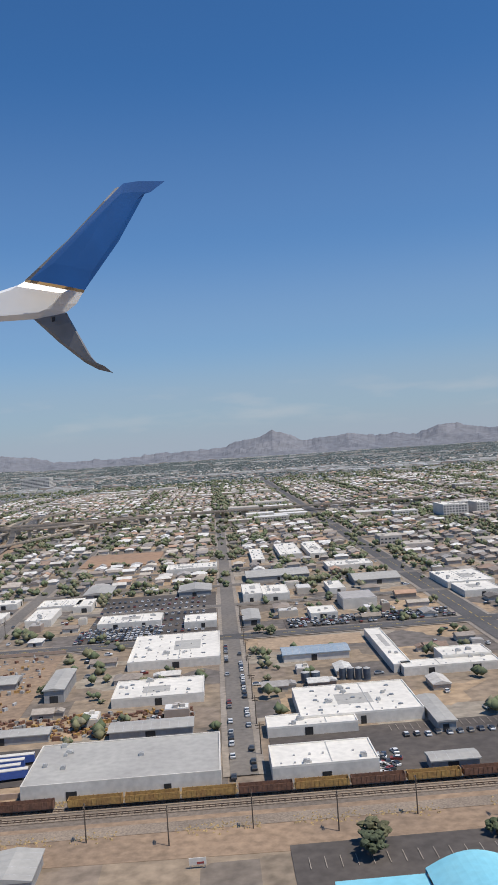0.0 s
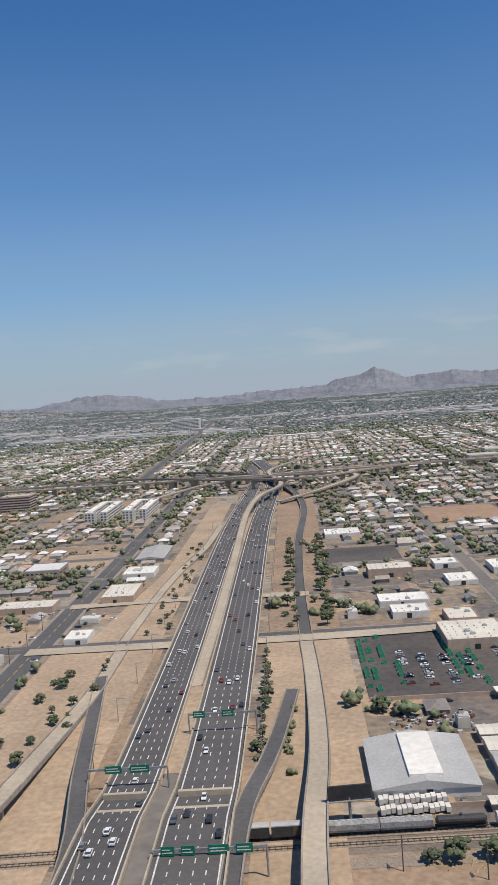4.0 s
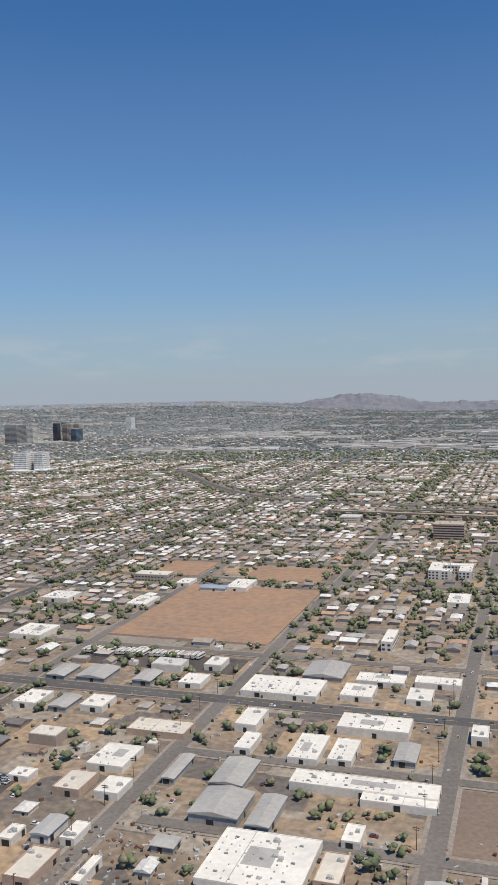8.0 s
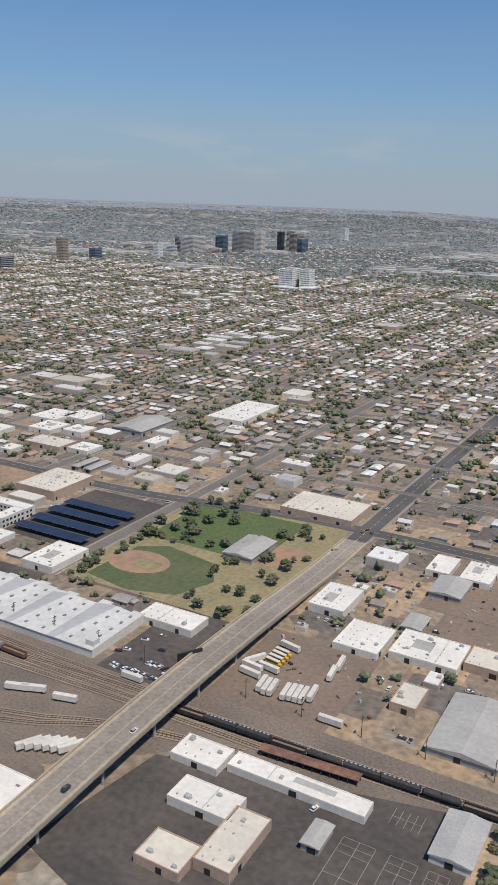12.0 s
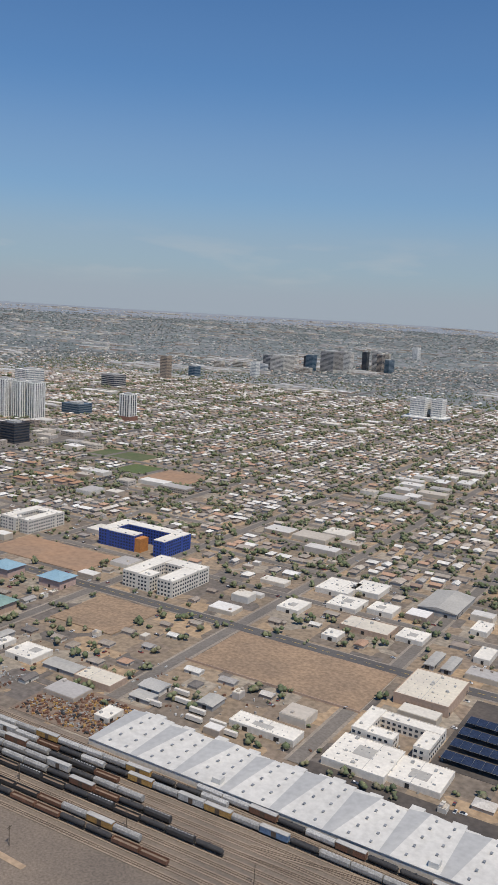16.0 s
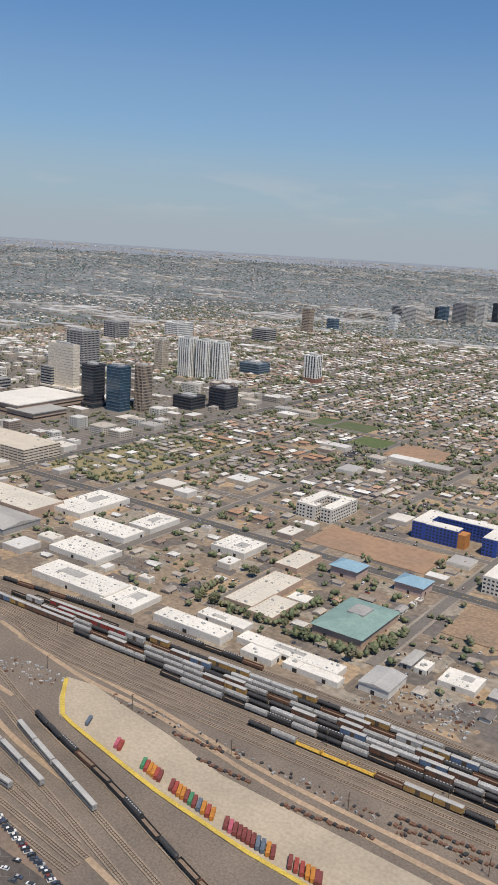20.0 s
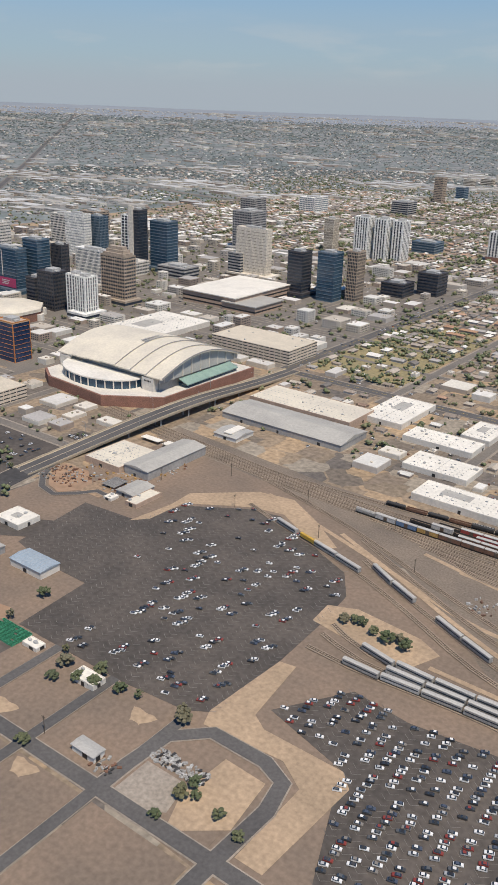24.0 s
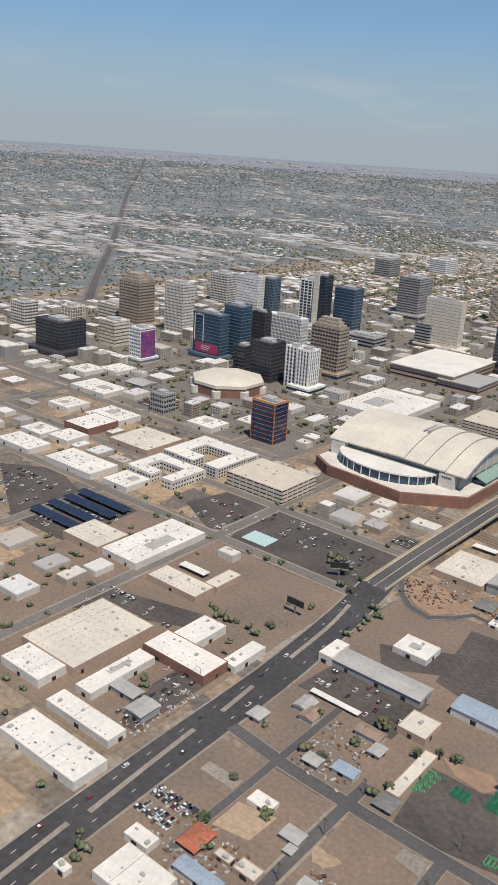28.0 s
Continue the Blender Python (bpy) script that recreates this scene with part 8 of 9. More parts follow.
for (x0, y0), (x1, y1), n in (((-842, 139), (-812, 141), 26), ((-882, 143), (-853, 141.5), 22), ((-811, 147), (-808, 172), 16), ((-891, 145), (-890, 160), 10), ((-846, 178), (-812, 180), 12), ((-850, 142), (-848, 176), 12)):
    for k in range(n):
        far_trees.append((x0 + (x1 - x0) * k / n + rng.uniform(-1, 1), y0 + (y1 - y0) * k / n + rng.uniform(-1, 1), rng.uniform(0.9, 1.5)))
for k in range(900):
    x, y = rng.uniform(-1330, -1094), rng.uniform(-120, 200)
    if is_free(x - 1, y - 1, x + 1, y + 1):
        far_trees.append((x, y, rng.uniform(0.5, 1.0)))
for k in range(420):
    x, y = rng.uniform(-1600, -1100), rng.uniform(-120, 110)
    w, d = rng.uniform(7, 22), rng.uniform(7, 18)
    if is_free(x - w / 2 - 2, y - d / 2 - 2, x + w / 2 + 2, y + d / 2 + 2):
        hall(x, y, w, d, rng.choice((1.8, 2.2, 2.6, 3.0) if x > -1330 else (2.2, 2.6, 3.0, 4.0, 6.0)))
        take(x - w / 2, y - d / 2, x + w / 2, y + d / 2, 2)
for k in range(300):
    x, y = rng.uniform(-1085, -600), rng.uniform(132, 560)
    w, d = rng.uniform(8, 22), rng.uniform(7, 16)
    if is_free(x - w / 2 - 1, y - d / 2 - 1, x + w / 2 + 1, y + d / 2 + 1):
        hall(x, y, w, d, rng.choice((2.2, 2.6, 3.0, 4.0)))
        take(x - w / 2, y - d / 2, x + w / 2, y + d / 2, 1)
for k in range(9000):
    x, y = rng.uniform(-1085, 150), rng.uniform(132, 330)
    w, d = rng.choice(((3, 2.5), (4, 3), (5, 3.5), (6, 4), (8, 5), (10, 6)))
    if rng.random() < 0.5:
        w, d = d, w
    if seen(x, y, 2) and is_free(x - w / 2 - 0.6, y - d / 2 - 0.6, x + w / 2 + 0.6, y + d / 2 + 0.6):
        hall(x, y, w, d, rng.uniform(1.2, 2.4))
        take(x - w / 2, y - d / 2, x + w / 2, y + d / 2, 1.2)
    if house_yards > 1700:
        break
    house_yards += 1
for k in range(6000):
    x, y = rng.uniform(-1600, -1094), rng.uniform(-120, 700)
    w, d = rng.uniform(5, 13), rng.uniform(5, 12)
    if seen(x, y, 2) and is_free(x - w / 2 - 1, y - d / 2 - 1, x + w / 2 + 1, y + d / 2 + 1):
        hall(x, y, w, d, rng.choice((1.6, 2.0, 2.4, 3.0) if y < 200 and x > -1330 else (1.8, 2.4, 3.0, 3.6, 5.0) if y < 200 else (2.2, 3, 4, 5, 7)))
        take(x - w / 2, y - d / 2, x + w / 2, y + d / 2, 1)
# cars packed into the small yards by the sheds
for x0, y0, x1, y1, gap, keep in ((-409.5, 150.8, -395.5, 164.5, 2.7, 0.85), (-439.3, 121, -435, 141, 4.4, 0.6), (-423.2, 128, -418.8, 141.5, 2.6, 0.6), (-403.5, 128, -397.4, 141, 3.4, 0.6), (-396.5, 118.6, -388.5, 129.5, 3.4, 0.75), (-417, 128, -405, 130.4, 4, 0.35),
                                  (-60, 151, -42, 152, 2, 0.5)):
    v = y0 + 0.9
    while v < y1:
        u = x0 + 0.6
        while u < x1:
            if rng.random() < keep:
                far_cars.append((u, v, 90 + rng.uniform(-6, 6), 0.3))
            u += 1.25
        v += gap
# asphalt yards with parked cars between the works
yards = Shape()
for k in range(4200):
    x, y = rng.uniform(-1600, 150), rng.uniform(-40, 620)
    w, d = rng.uniform(7, 20), rng.uniform(6, 14)
    if not seen(x, y, 2) or (y < 132 and x > -1094) or not is_free(x - w / 2, y - d / 2, x + w / 2, y + d / 2):
        continue
    take(x - w / 2, y - d / 2, x + w / 2, y + d / 2)
    fill(x, y, w, d)
    yards.box(x - w / 2, y - d / 2, 0, x + w / 2, y + d / 2, 0.21)
    v = y - d / 2 + 1.5
    while v < y + d / 2 - 1:
        u = x - w / 2 + 0.8
        while u < x + w / 2 - 0.8:
            if rng.random() < 0.62:
                far_cars.append((u, v + rng.uniform(-0.2, 0.2), 90, 0.21))
            u += 1.35
        v += 4.4
stuff("asphalt_yards", yards, m_lot, "small worn asphalt car parks between buildings", "car parks")
# the far plain
def outward(lo, span, power):
    rr = lo + span * math.sqrt(rng.random()) ** power
    a = radians(rng.uniform(-42, 82))
    return rr, -450 - rr * math.sin(a), rr * math.cos(a) - 60


for k in range(44000):
    rr, x, y = outward(900, 1200, 1.0) if k < 16000 else outward(1500, 3000, 1.2)
    if (y < 1150 and x > -1600) or not seen(x, y, 3) or not open_ground(x, y):
        continue
    q = noise.noise(Vector((x / 330, y / 170, 8.0))) + 0.45 * smooth((-1750 - x) / 500) * smooth((1300 - y) / 700)
    if q > 0.17 and rng.random() < 0.75:
        if rng.random() < 0.55:
            hall(x, y, rng.uniform(12, 34), rng.uniform(8, 20), rng.uniform(2.2, 4.5))
    elif rng.random() < 0.55:
        house(x, y, False)
stuff("house_walls", far_walls, m_hwalls, "stucco walls of countless distant houses", "houses")
stuff("house_roofs", far_roofs, m_roofs, "roofs of countless distant houses", "houses")
stuff("hall_walls", big_walls, m_hwalls, "pale walls of scattered commercial buildings", "buildings")
stuff("hall_windows", big_glass, m_glass, "dark window bands of scattered commercial buildings", "buildings")
m_bigroof = surf("commercial_roofing", ONE, (0.88, 0.87, 0.85), 0.05, 0.8, 0.8, pick=((0.72, 0.70, 0.66), (0.60, 0.58, 0.55), (0.68, 0.64, 0.57), (0.42, 0.40, 0.385), (0.74, 0.72, 0.69), (0.50, 0.45, 0.39), (0.66, 0.65, 0.62)), spread=0.1)
# far white roofs dulled to grey, haze put into their colours
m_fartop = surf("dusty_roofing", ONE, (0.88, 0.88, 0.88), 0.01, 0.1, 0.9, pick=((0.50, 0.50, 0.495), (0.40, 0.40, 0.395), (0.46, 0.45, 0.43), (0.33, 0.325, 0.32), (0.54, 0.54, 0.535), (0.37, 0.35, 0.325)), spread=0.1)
stuff("hall_roofs", far_tops, m_fartop, "grey haze-dulled flat roofs of far warehouses", "buildings")
stuff("hall_roofs", big_roofs, m_bigroof, "white and grey flat roofs of commercial buildings", "buildings")

# ---- trees and shrubs among the blocks ----
for k in range(115000):
    x, y = rng.uniform(-1600, 420), 132 + 1020 * rng.random()
    if not seen(x, y, 3):
        continue
    works = y < 300 or (x < -1095 and y < 560)
    thick = noise.noise(Vector((x / 26, y / 26, 5.0))) + 0.5 * noise.noise(Vector((x / 9, y / 9, 1.0)))
    if rng.random() > (0.28 if works else 0.95) * smooth(0.6 + 0.9 * thick) * 1.5:
        continue
    if open_ground(x, y):
        tree(x, y, rng.uniform(0.5, 1.4), near=y < 300)
for k in range(98000):
    rr, x, y = outward(900, 1200, 1.0) if k < 40000 else outward(1500, 3100, 1.1)
    if (y < 1150 and x > -1600) or not seen(x, y, 2) or not open_ground(x, y):
        continue
    if noise.noise(Vector((x / 330, y / 170, 8.0))) > 0.17 and rng.random() < 0.7:
        continue
    far_trees.append((x, y, rng.uniform(0.6, 1.25) * (0.9 + 0.6 * smooth((rr - 1500) / 2000))))
for k in range(30000):
    x, y = rng.uniform(-900, 1500), rng.uniform(1150, 3700)
    if seen(x, y, 2) and open_ground(x, y):
        far_trees.append((x, y, rng.uniform(0.8, 1.7)))
for k in range(240):
    far_trees.append((rng.uniform(-1085, -1025), rng.uniform(235, 375), rng.uniform(0.5, 1.1)))
OCT_V = np.array(((1, 0, 0), (0, 1, 0), (-1, 0, 0), (0, -1, 0), (0, 0, 1), (0, 0, -1)), float)
OCT_F = np.array(((0, 1, 4), (1, 2, 4), (2, 3, 4), (3, 0, 4), (1, 0, 5), (2, 1, 5), (3, 2, 5), (0, 3, 5)))
gen = np.random.default_rng(4)


def crowns(trees, clumps, spread, size, name, material, label, tall=0.85):
    """Crowns of so many ragged clumps each, gathered in one mesh."""
    n = len(trees) * clumps
    t = np.repeat(np.array([(x, y, rise(x, y), k) for x, y, k in trees]), clumps, axis=0)
    k = t[:, 3:4]
    mid = t[:, :3] + np.concatenate((gen.uniform(-spread, spread, (n, 2)), 0.75 + gen.uniform(0, 1.0, (n, 1))), axis=1) * k
    ang = gen.uniform(0, 6.28, n)
    v = OCT_V[None] * gen.uniform(0.7, 1.35, (n, 6, 1)) * size * np.array((1, 1, tall))
    c, sn = np.cos(ang)[:, None], np.sin(ang)[:, None]
    v = np.stack((v[..., 0] * c - v[..., 1] * sn, v[..., 0] * sn + v[..., 1] * c, v[..., 2]), axis=-1) * k[:, None] + mid[:, None]
    f = OCT_F[None] + 6 * np.arange(n)[:, None, None]
    me = bpy.data.meshes.new(name)
    me.vertices.add(6 * n)
    me.vertices.foreach_set("co", v.astype(np.float32).ravel())
    me.loops.add(f.size)
    me.loops.foreach_set("vertex_index", f.astype(np.int32).ravel())
    me.polygons.add(8 * n)
    me.polygons.foreach_set("loop_start", np.arange(0, f.size, 3, dtype=np.int32))
    me.update(calc_edges=True)
    me.materials.append(material)
    tagged(new(name, me), label, "trees", kind="stuff")


near_crowns = [t for t in far_trees if t[1] <= 560 and t[0] >= -1600]
mid_crowns = [t for t in far_trees if 560 < t[1] <= 1150 and t[0] >= -1600]
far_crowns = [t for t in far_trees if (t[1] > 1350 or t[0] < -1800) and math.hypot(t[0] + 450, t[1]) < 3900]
mid_crowns += [t for t in far_trees if (t[1] > 1150 or t[0] < -1600) and not (t[1] > 1350 or t[0] < -1800)]
crowns(near_crowns, 4, 1.0, 1.02, "tree_crowns", m_leafs, "countless haze-lightened green tree crowns between the houses")
crowns(mid_crowns, 2, 0.9, 1.5, "tree_crowns", m_leafs, "dense green tree crowns among distant houses")
# far crowns lie flat and tinted, to soften contrast as haze would
crowns(far_crowns, 1, 0.3, 2.5, "tree_crowns", m_farleaf, "flattened haze-tinted tree cover of the far plain", 0.32)

# ---- far and parked cars, yard clutter ----
for k in range(3800):
    x, y = rng.uniform(-1500, 150), rng.uniform(130, 620)
    if seen(x, y, 2) and open_ground(x, y):
        far_cars.append((x, y, rng.choice((0, 90)), Z_LOT))
s, sg = Shape(), Shape()
for x, y, turn, z in far_cars:
    c, sn = math.cos(radians(turn)), math.sin(radians(turn))
    for shape, mesh in ((s, cb), (sg, cg)):
        shape.add([(x + c * vx - sn * vy, y + sn * vx + c * vy, z + vz) for vx, vy, vz in mesh.v], mesh.f)
stuff("car_bodies", s, m_cars, "many parked cars in mixed plain colours", "cars")
stuff("car_windows", sg, m_glass, "dark windows of the many parked cars", "cars")
junk = {k: Shape() for k in ("ochre", "blue", "rust", "white", "grey", "black")}


def clutter(x0, y0, x1, y1, count, tones, top=0.8):
    for k in range(count):
        x, y = rng.uniform(x0, x1), rng.uniform(y0, y1)
        a, b, h = rng.uniform(0.15, 0.7), rng.uniform(0.12, 0.4), rng.uniform(0.15, top)
        t = rng.uniform(0, 3)
        c, sn = math.cos(t), math.sin(t)
        p = [(x + c * u - sn * v, y + sn * u + c * v) for u, v in ((-a, -b), (a, -b), (a, b), (-a, b))]
        junk[rng.choice(tones)].slab(p, 0, h)


clutter(-48, 156, -8, 170, 420, ("ochre", "rust", "rust", "rust", "grey"))
clutter(-64, 176, -46, 226, 120, ("rust", "ochre", "grey", "white"))
clutter(-750, 114, -718, 136, 900, ("rust", "rust", "rust", "black", "grey", "ochre"))
clutter(-800, 112, -762, 134, 200, ("grey", "rust", "white"))
clutter(-280, 128, -232, 148, 160, ("white", "grey", "rust"))
clutter(-320, 124, -290, 148, 140, ("white", "grey", "rust", "black"))
clutter(-366, 118, -330, 150, 200, ("white", "grey", "rust", "black"))
clutter(-937, -56, -921, -51.6, 190, ("white", "grey", "grey", "black"), 0.5)
clutter(-946, -67, -939, -62, 30, ("black", "rust", "grey"), 0.6)
clutter(-1075, 40, -1040, 80, 200, ("rust", "grey", "ochre", "white"))
clutter(-1056, -70, -1040, -46, 110, ("white", "grey", "rust"), 0.6)
clutter(-1068, -112, -1042, -100, 90, ("white", "grey", "rust"), 0.6)
clutter(-1000, -80, -992, -74.5, 30, ("white", "black", "rust"), 0.6)
clutter(-1084, 33, -1064, 47, 130, ("rust", "rust", "black", "grey"), 0.7)
clutter(-1030, -106, -1011, -94, 120, ("white", "grey", "rust", "black"), 0.6)
clutter(-1062, -122, -1040, -110, 60, ("white", "grey", "rust"), 0.6)
clutter(-1100, -90, -1092, -64, 90, ("white", "grey", "rust", "white"), 0.5)
clutter(-862, 62, -740, 66, 110, ("rust", "grey", "black"), 0.7)
clutter(-905, 52, -880, 62, 60, ("white", "grey", "rust"), 0.7)
clutter(-98, 156, -116, 168, 80, ("white", "rust", "grey"))
clutter(-1000, 170, -620, 140, 300, ("white", "grey", "rust"))
clutter(-520, 115, -370, 230, 420, ("white", "grey", "rust", "black"))
clutter(-360, 120, -214, 290, 420, ("white", "grey", "rust", "black"))
for (x0, y0), (x1, y1), n in (((-833, 60), (-815, 62), 16), ((-819, 54.6), (-801, 55.2), 18), ((-790, 52.8), (-764, 56.3), 26), ((-764, 67.6), (-739, 69.2), 24), ((-764, 64.5), (-730, 66.5), 26)):
    for k in range(n):
        u, v = x0 + (x1 - x0) * (k + rng.random() * 0.4) / n, y0 + (y1 - y0) * k / n + rng.uniform(-0.5, 0.5)
        junk["rust" if k % 3 else "black"].box(u - 0.45, v - 0.5, 0, u + 0.45, v + 0.5, 0.55)
for tone, shape in junk.items():
    stuff("yard_clutter", shape, paint[tone], tone + " pallets, scrap and crates heaped in yards", "clutter")
gb, lime = Shape(), Shape()
for i in range(8):
    for j in range(9):
        if rng.random() < 0.93:
            x, y = -1008.4 + 1.62 * i + rng.uniform(-0.08, 0.08), -48.3 + 0.84 * j + rng.uniform(-0.05, 0.05)
            ring(x - 0.7, y - 0.34, x + 0.7, y + 0.34, 0.05, 0.72, 0.07, gb)
for x, y0, y1 in ((-118, 184, 226), (-116, 184, 226), (-113, 200, 226), (-110, 184, 205), (-96, 190, 226), (-94, 190, 220), (-91, 184, 210)):
    for k in range(int((y1 - y0) / 1.3)):
        if rng.random() < 0.45:
            y = y0 + 1.3 * k
            ring(x - 0.6, y - 0.5, x + 0.6, y + 0.5, 0.05, 0.8, 0.07, gb)
for i in range(3):
    for j in range(4):
        ring(-1018 + 1.7 * i, -50.6 + 0.95 * j, -1016.6 + 1.7 * i, -49.8 + 0.95 * j, 0.05, 0.75, 0.07, gb)
        ring(-1026.4 + 1.9 * (i % 2) + 0.25 * j, -55.6 + 2.4 * j + 0.9 * i, -1024.8 + 1.9 * (i % 2) + 0.25 * j, -54.9 + 2.4 * j + 0.9 * i, 0.05, 0.75, 0.07, lime)
for j in range(4):
    ring(-1001.6 + 1.1 * j, -66 + 0.3 * j, -1000.7 + 1.1 * j, -63 + 0.3 * j, 0.05, 0.8, 0.07, lime)
stuff("green_bins", lime, surf("light_green_bin_paint", (0.12, 0.42, 0.20), (0.16, 0.46, 0.24), 0.5, 2.0, 0.6), "light green open-topped steel waste bins", "bins")
stuff("green_bins", gb, surf("green_bin_paint", (0.04, 0.24, 0.135), (0.06, 0.29, 0.17), 0.5, 2.0, 0.6), "stacked green steel waste bins", "bins")
# white trucks and trailers standing in yards
tr = thing("truck_trailer", -478, 116, Z_LOT, "parked white box trailer on its wheels", "trailer", "parked trailers")
part("box", Shape().box(-3.0, -0.6, 0.5, 3.0, 0.6, 1.9), m_whitewall, tr)
part("chassis", Shape().box(-2.9, -0.45, 0.3, 2.9, 0.45, 0.5), m_tyre, tr)
for wx in (-2.4, -1.9, 2.2):
    for wy in (-0.55, 0.55):
        placed("wheel", me_wheel, tr, wx, wy, 0, 0, 1.4, 1, 1.4)
for x, y, a in ((-506, 131, 60), (-505, 127.5, -8), (-504, 124.5, -8), (-499, 121.5, 97), (-497.3, 121, 97), (-495.8, 121.2, 97), (-492.3, 121.3, 97), (-490.8, 121.8, 97), (-489.3, 122, 97), (-487.8, 122.2, 97), (-486.3, 124, 97), (-486, 135, 97), (-486, 140.5, 97),
                (-501, 129, -8), (-501, 141.5, -12), (-266, 146, 95), (-270, 145, 80), (-262, 147, 85), (-275, 143, 90), (-700, 146, 0),
                (-708, 149, 0), (-690, 143, 0), (-715, 142, 0), (-684, 140, 0), (-698, 141, 0), (-712, 154, 0), (-664, 116, 20), (-531, 73.6, 60), (-529.4, 74.6, 60), (-527.6, 75.6, 60), (-525.9, 76.3, 60), (-524.2, 76.9, 60), (-522.4, 77.4, 60), (-549, 88.8, 20), (-545, 90.4, 20), (-536, 91.2, 15), (-47, 109, 2), (-50.5, 105, 95), (-528, 107, 0)):
    copy_thing(tr, pose(x, y, Z_LOT, 0, 0, a))

m_bluebox = surf("blue_trailer_sheet", (0.05, 0.10, 0.34), (0.07, 0.13, 0.40), 0.4, 2.0, 0.5, spread=0.15)
for x, y, a in ((-64, 147.5, 4), (-58, 150, 97), (-55.2, 149.6, 102), (-38.2, 144.6, 4), (-39.4, 142.2, 4), (-37.8, 137.4, 8), (-39.5, 139.6, 8), (-46.5, 104.5, 100)):
    t = thing("truck_trailer", x, y, Z_LOT, "parked deep blue box trailer with a white roof", "trailer", "parked trailers", turn=a)
    part("box", Shape().box(-3.0, -0.6, 0.5, 3.0, 0.6, 1.75), m_bluebox, t)
    part("roof", Shape().box(-3.0, -0.6, 1.75, 3.0, 0.6, 1.88), m_whitewall, t)
    part("chassis", Shape().box(-2.9, -0.45, 0.3, 2.9, 0.45, 0.5), m_tyre, t)
    for wx in (-2.4, -1.9, 2.2):
        for wy in (-0.55, 0.55):
            placed("wheel", me_wheel, t, wx, wy, 0, 0, 1.4, 1, 1.4)

m_busyellow = surf("bus_yellow", (0.62, 0.38, 0.04), (0.55, 0.33, 0.04), 0.4, 2.0, 0.5, spread=0.1)
for k in range(4):
    t = thing("bus", -501.5, 138 - 1.9 * k, Z_LOT + 0.1, "parked yellow school bus with a pale roof", "bus", "parked buses", turn=-10)
    part("body", Shape().box(-2.2, -0.55, 0.35, 2.0, 0.55, 1.5), m_busyellow, t)
    part("hood", Shape().box(2.0, -0.5, 0.35, 2.7, 0.5, 0.95), m_busyellow, t)
    part("roof", Shape().box(-2.2, -0.52, 1.5, 2.0, 0.52, 1.6), m_whitewall, t)
    part("window_strip", Shape().box(-2.1, -0.57, 0.95, 1.9, 0.57, 1.3), m_glass, t)
    for wx in (-1.4, 2.1):
        for wy in (-0.5, 0.5):
            placed("wheel", me_wheel, t, wx, wy, 0, 0, 1.4, 1, 1.4)

# the rusted loading shed beside the track
sh = thing("loading_shed", -475.5, 99.4, 0, "long low rusted sheet-roofed loading shed by the track", "shed", turn=4)
m_rustroof = surf("rusted_sheet", (0.23, 0.115, 0.075), (0.17, 0.095, 0.07), 0.15, 0.8, 0.8, spread=0.3)
part("roof", Shape().gable(-11.3, -1.3, 11.3, 1.3, 1.45, 0.18, 0.1), m_rustroof, sh)
part("back_wall", Shape().box(-11.2, 0.9, 0, 11.2, 1.1, 1.45), m_rustroof, sh)
for k in range(12):
    part("post", Shape().box(-11.1 + 2.0 * k, -1.2, 0, -10.95 + 2.0 * k, -1.05, 1.45), m_pole, sh)
# dark storage tanks by the blue-roofed shed
for x, y, r_, h in ((16.4, 181.5, 1.0, 2.3), (18.6, 181.2, 1.0, 2.3), (24.7, 181.7, 0.8, 2.6), (26.4, 181.2, 0.8, 2.6), (28.1, 180.6, 0.8, 2.6), (29.8, 180.0, 0.8, 2.6)):
    k = thing("storage_tank", x, y, 0, "upright dark blue steel storage tank", "storage tank", "storage tanks")
    part("shell", Shape().cylinder(0, 0, 0.15, h, r_, r_, 16), m_tankpaint, k)
    part("lid", Shape().cylinder(0, 0, h, h + 0.22, r_ * 1.02, 0.25, 16), m_unit, k)
    part("plinth", Shape().cylinder(0, 0, 0, 0.15, r_ * 1.15, r_ * 1.15, 16), m_walk, k)
# notice board on the dirt by the railway
nb = thing("sign_board", -6.0, 102.2, 0, "low white notice board with a red band", "sign board")
part("panel", Shape().box(-1.1, -0.06, 0.45, 1.1, 0.06, 1.35), m_whitewall, nb)
part("lettering_bar", Shape().box(-0.1, -0.09, 0.6, 0.8, -0.062, 0.85), paint["red"], nb, "red unreadable lettering")
for x in (-0.9, 0.9):
    part("post", Shape().box(x - 0.06, -0.05, 0, x + 0.06, 0.05, 0.45), m_steel, nb)
# city buses lined up in their yard
bus0 = None
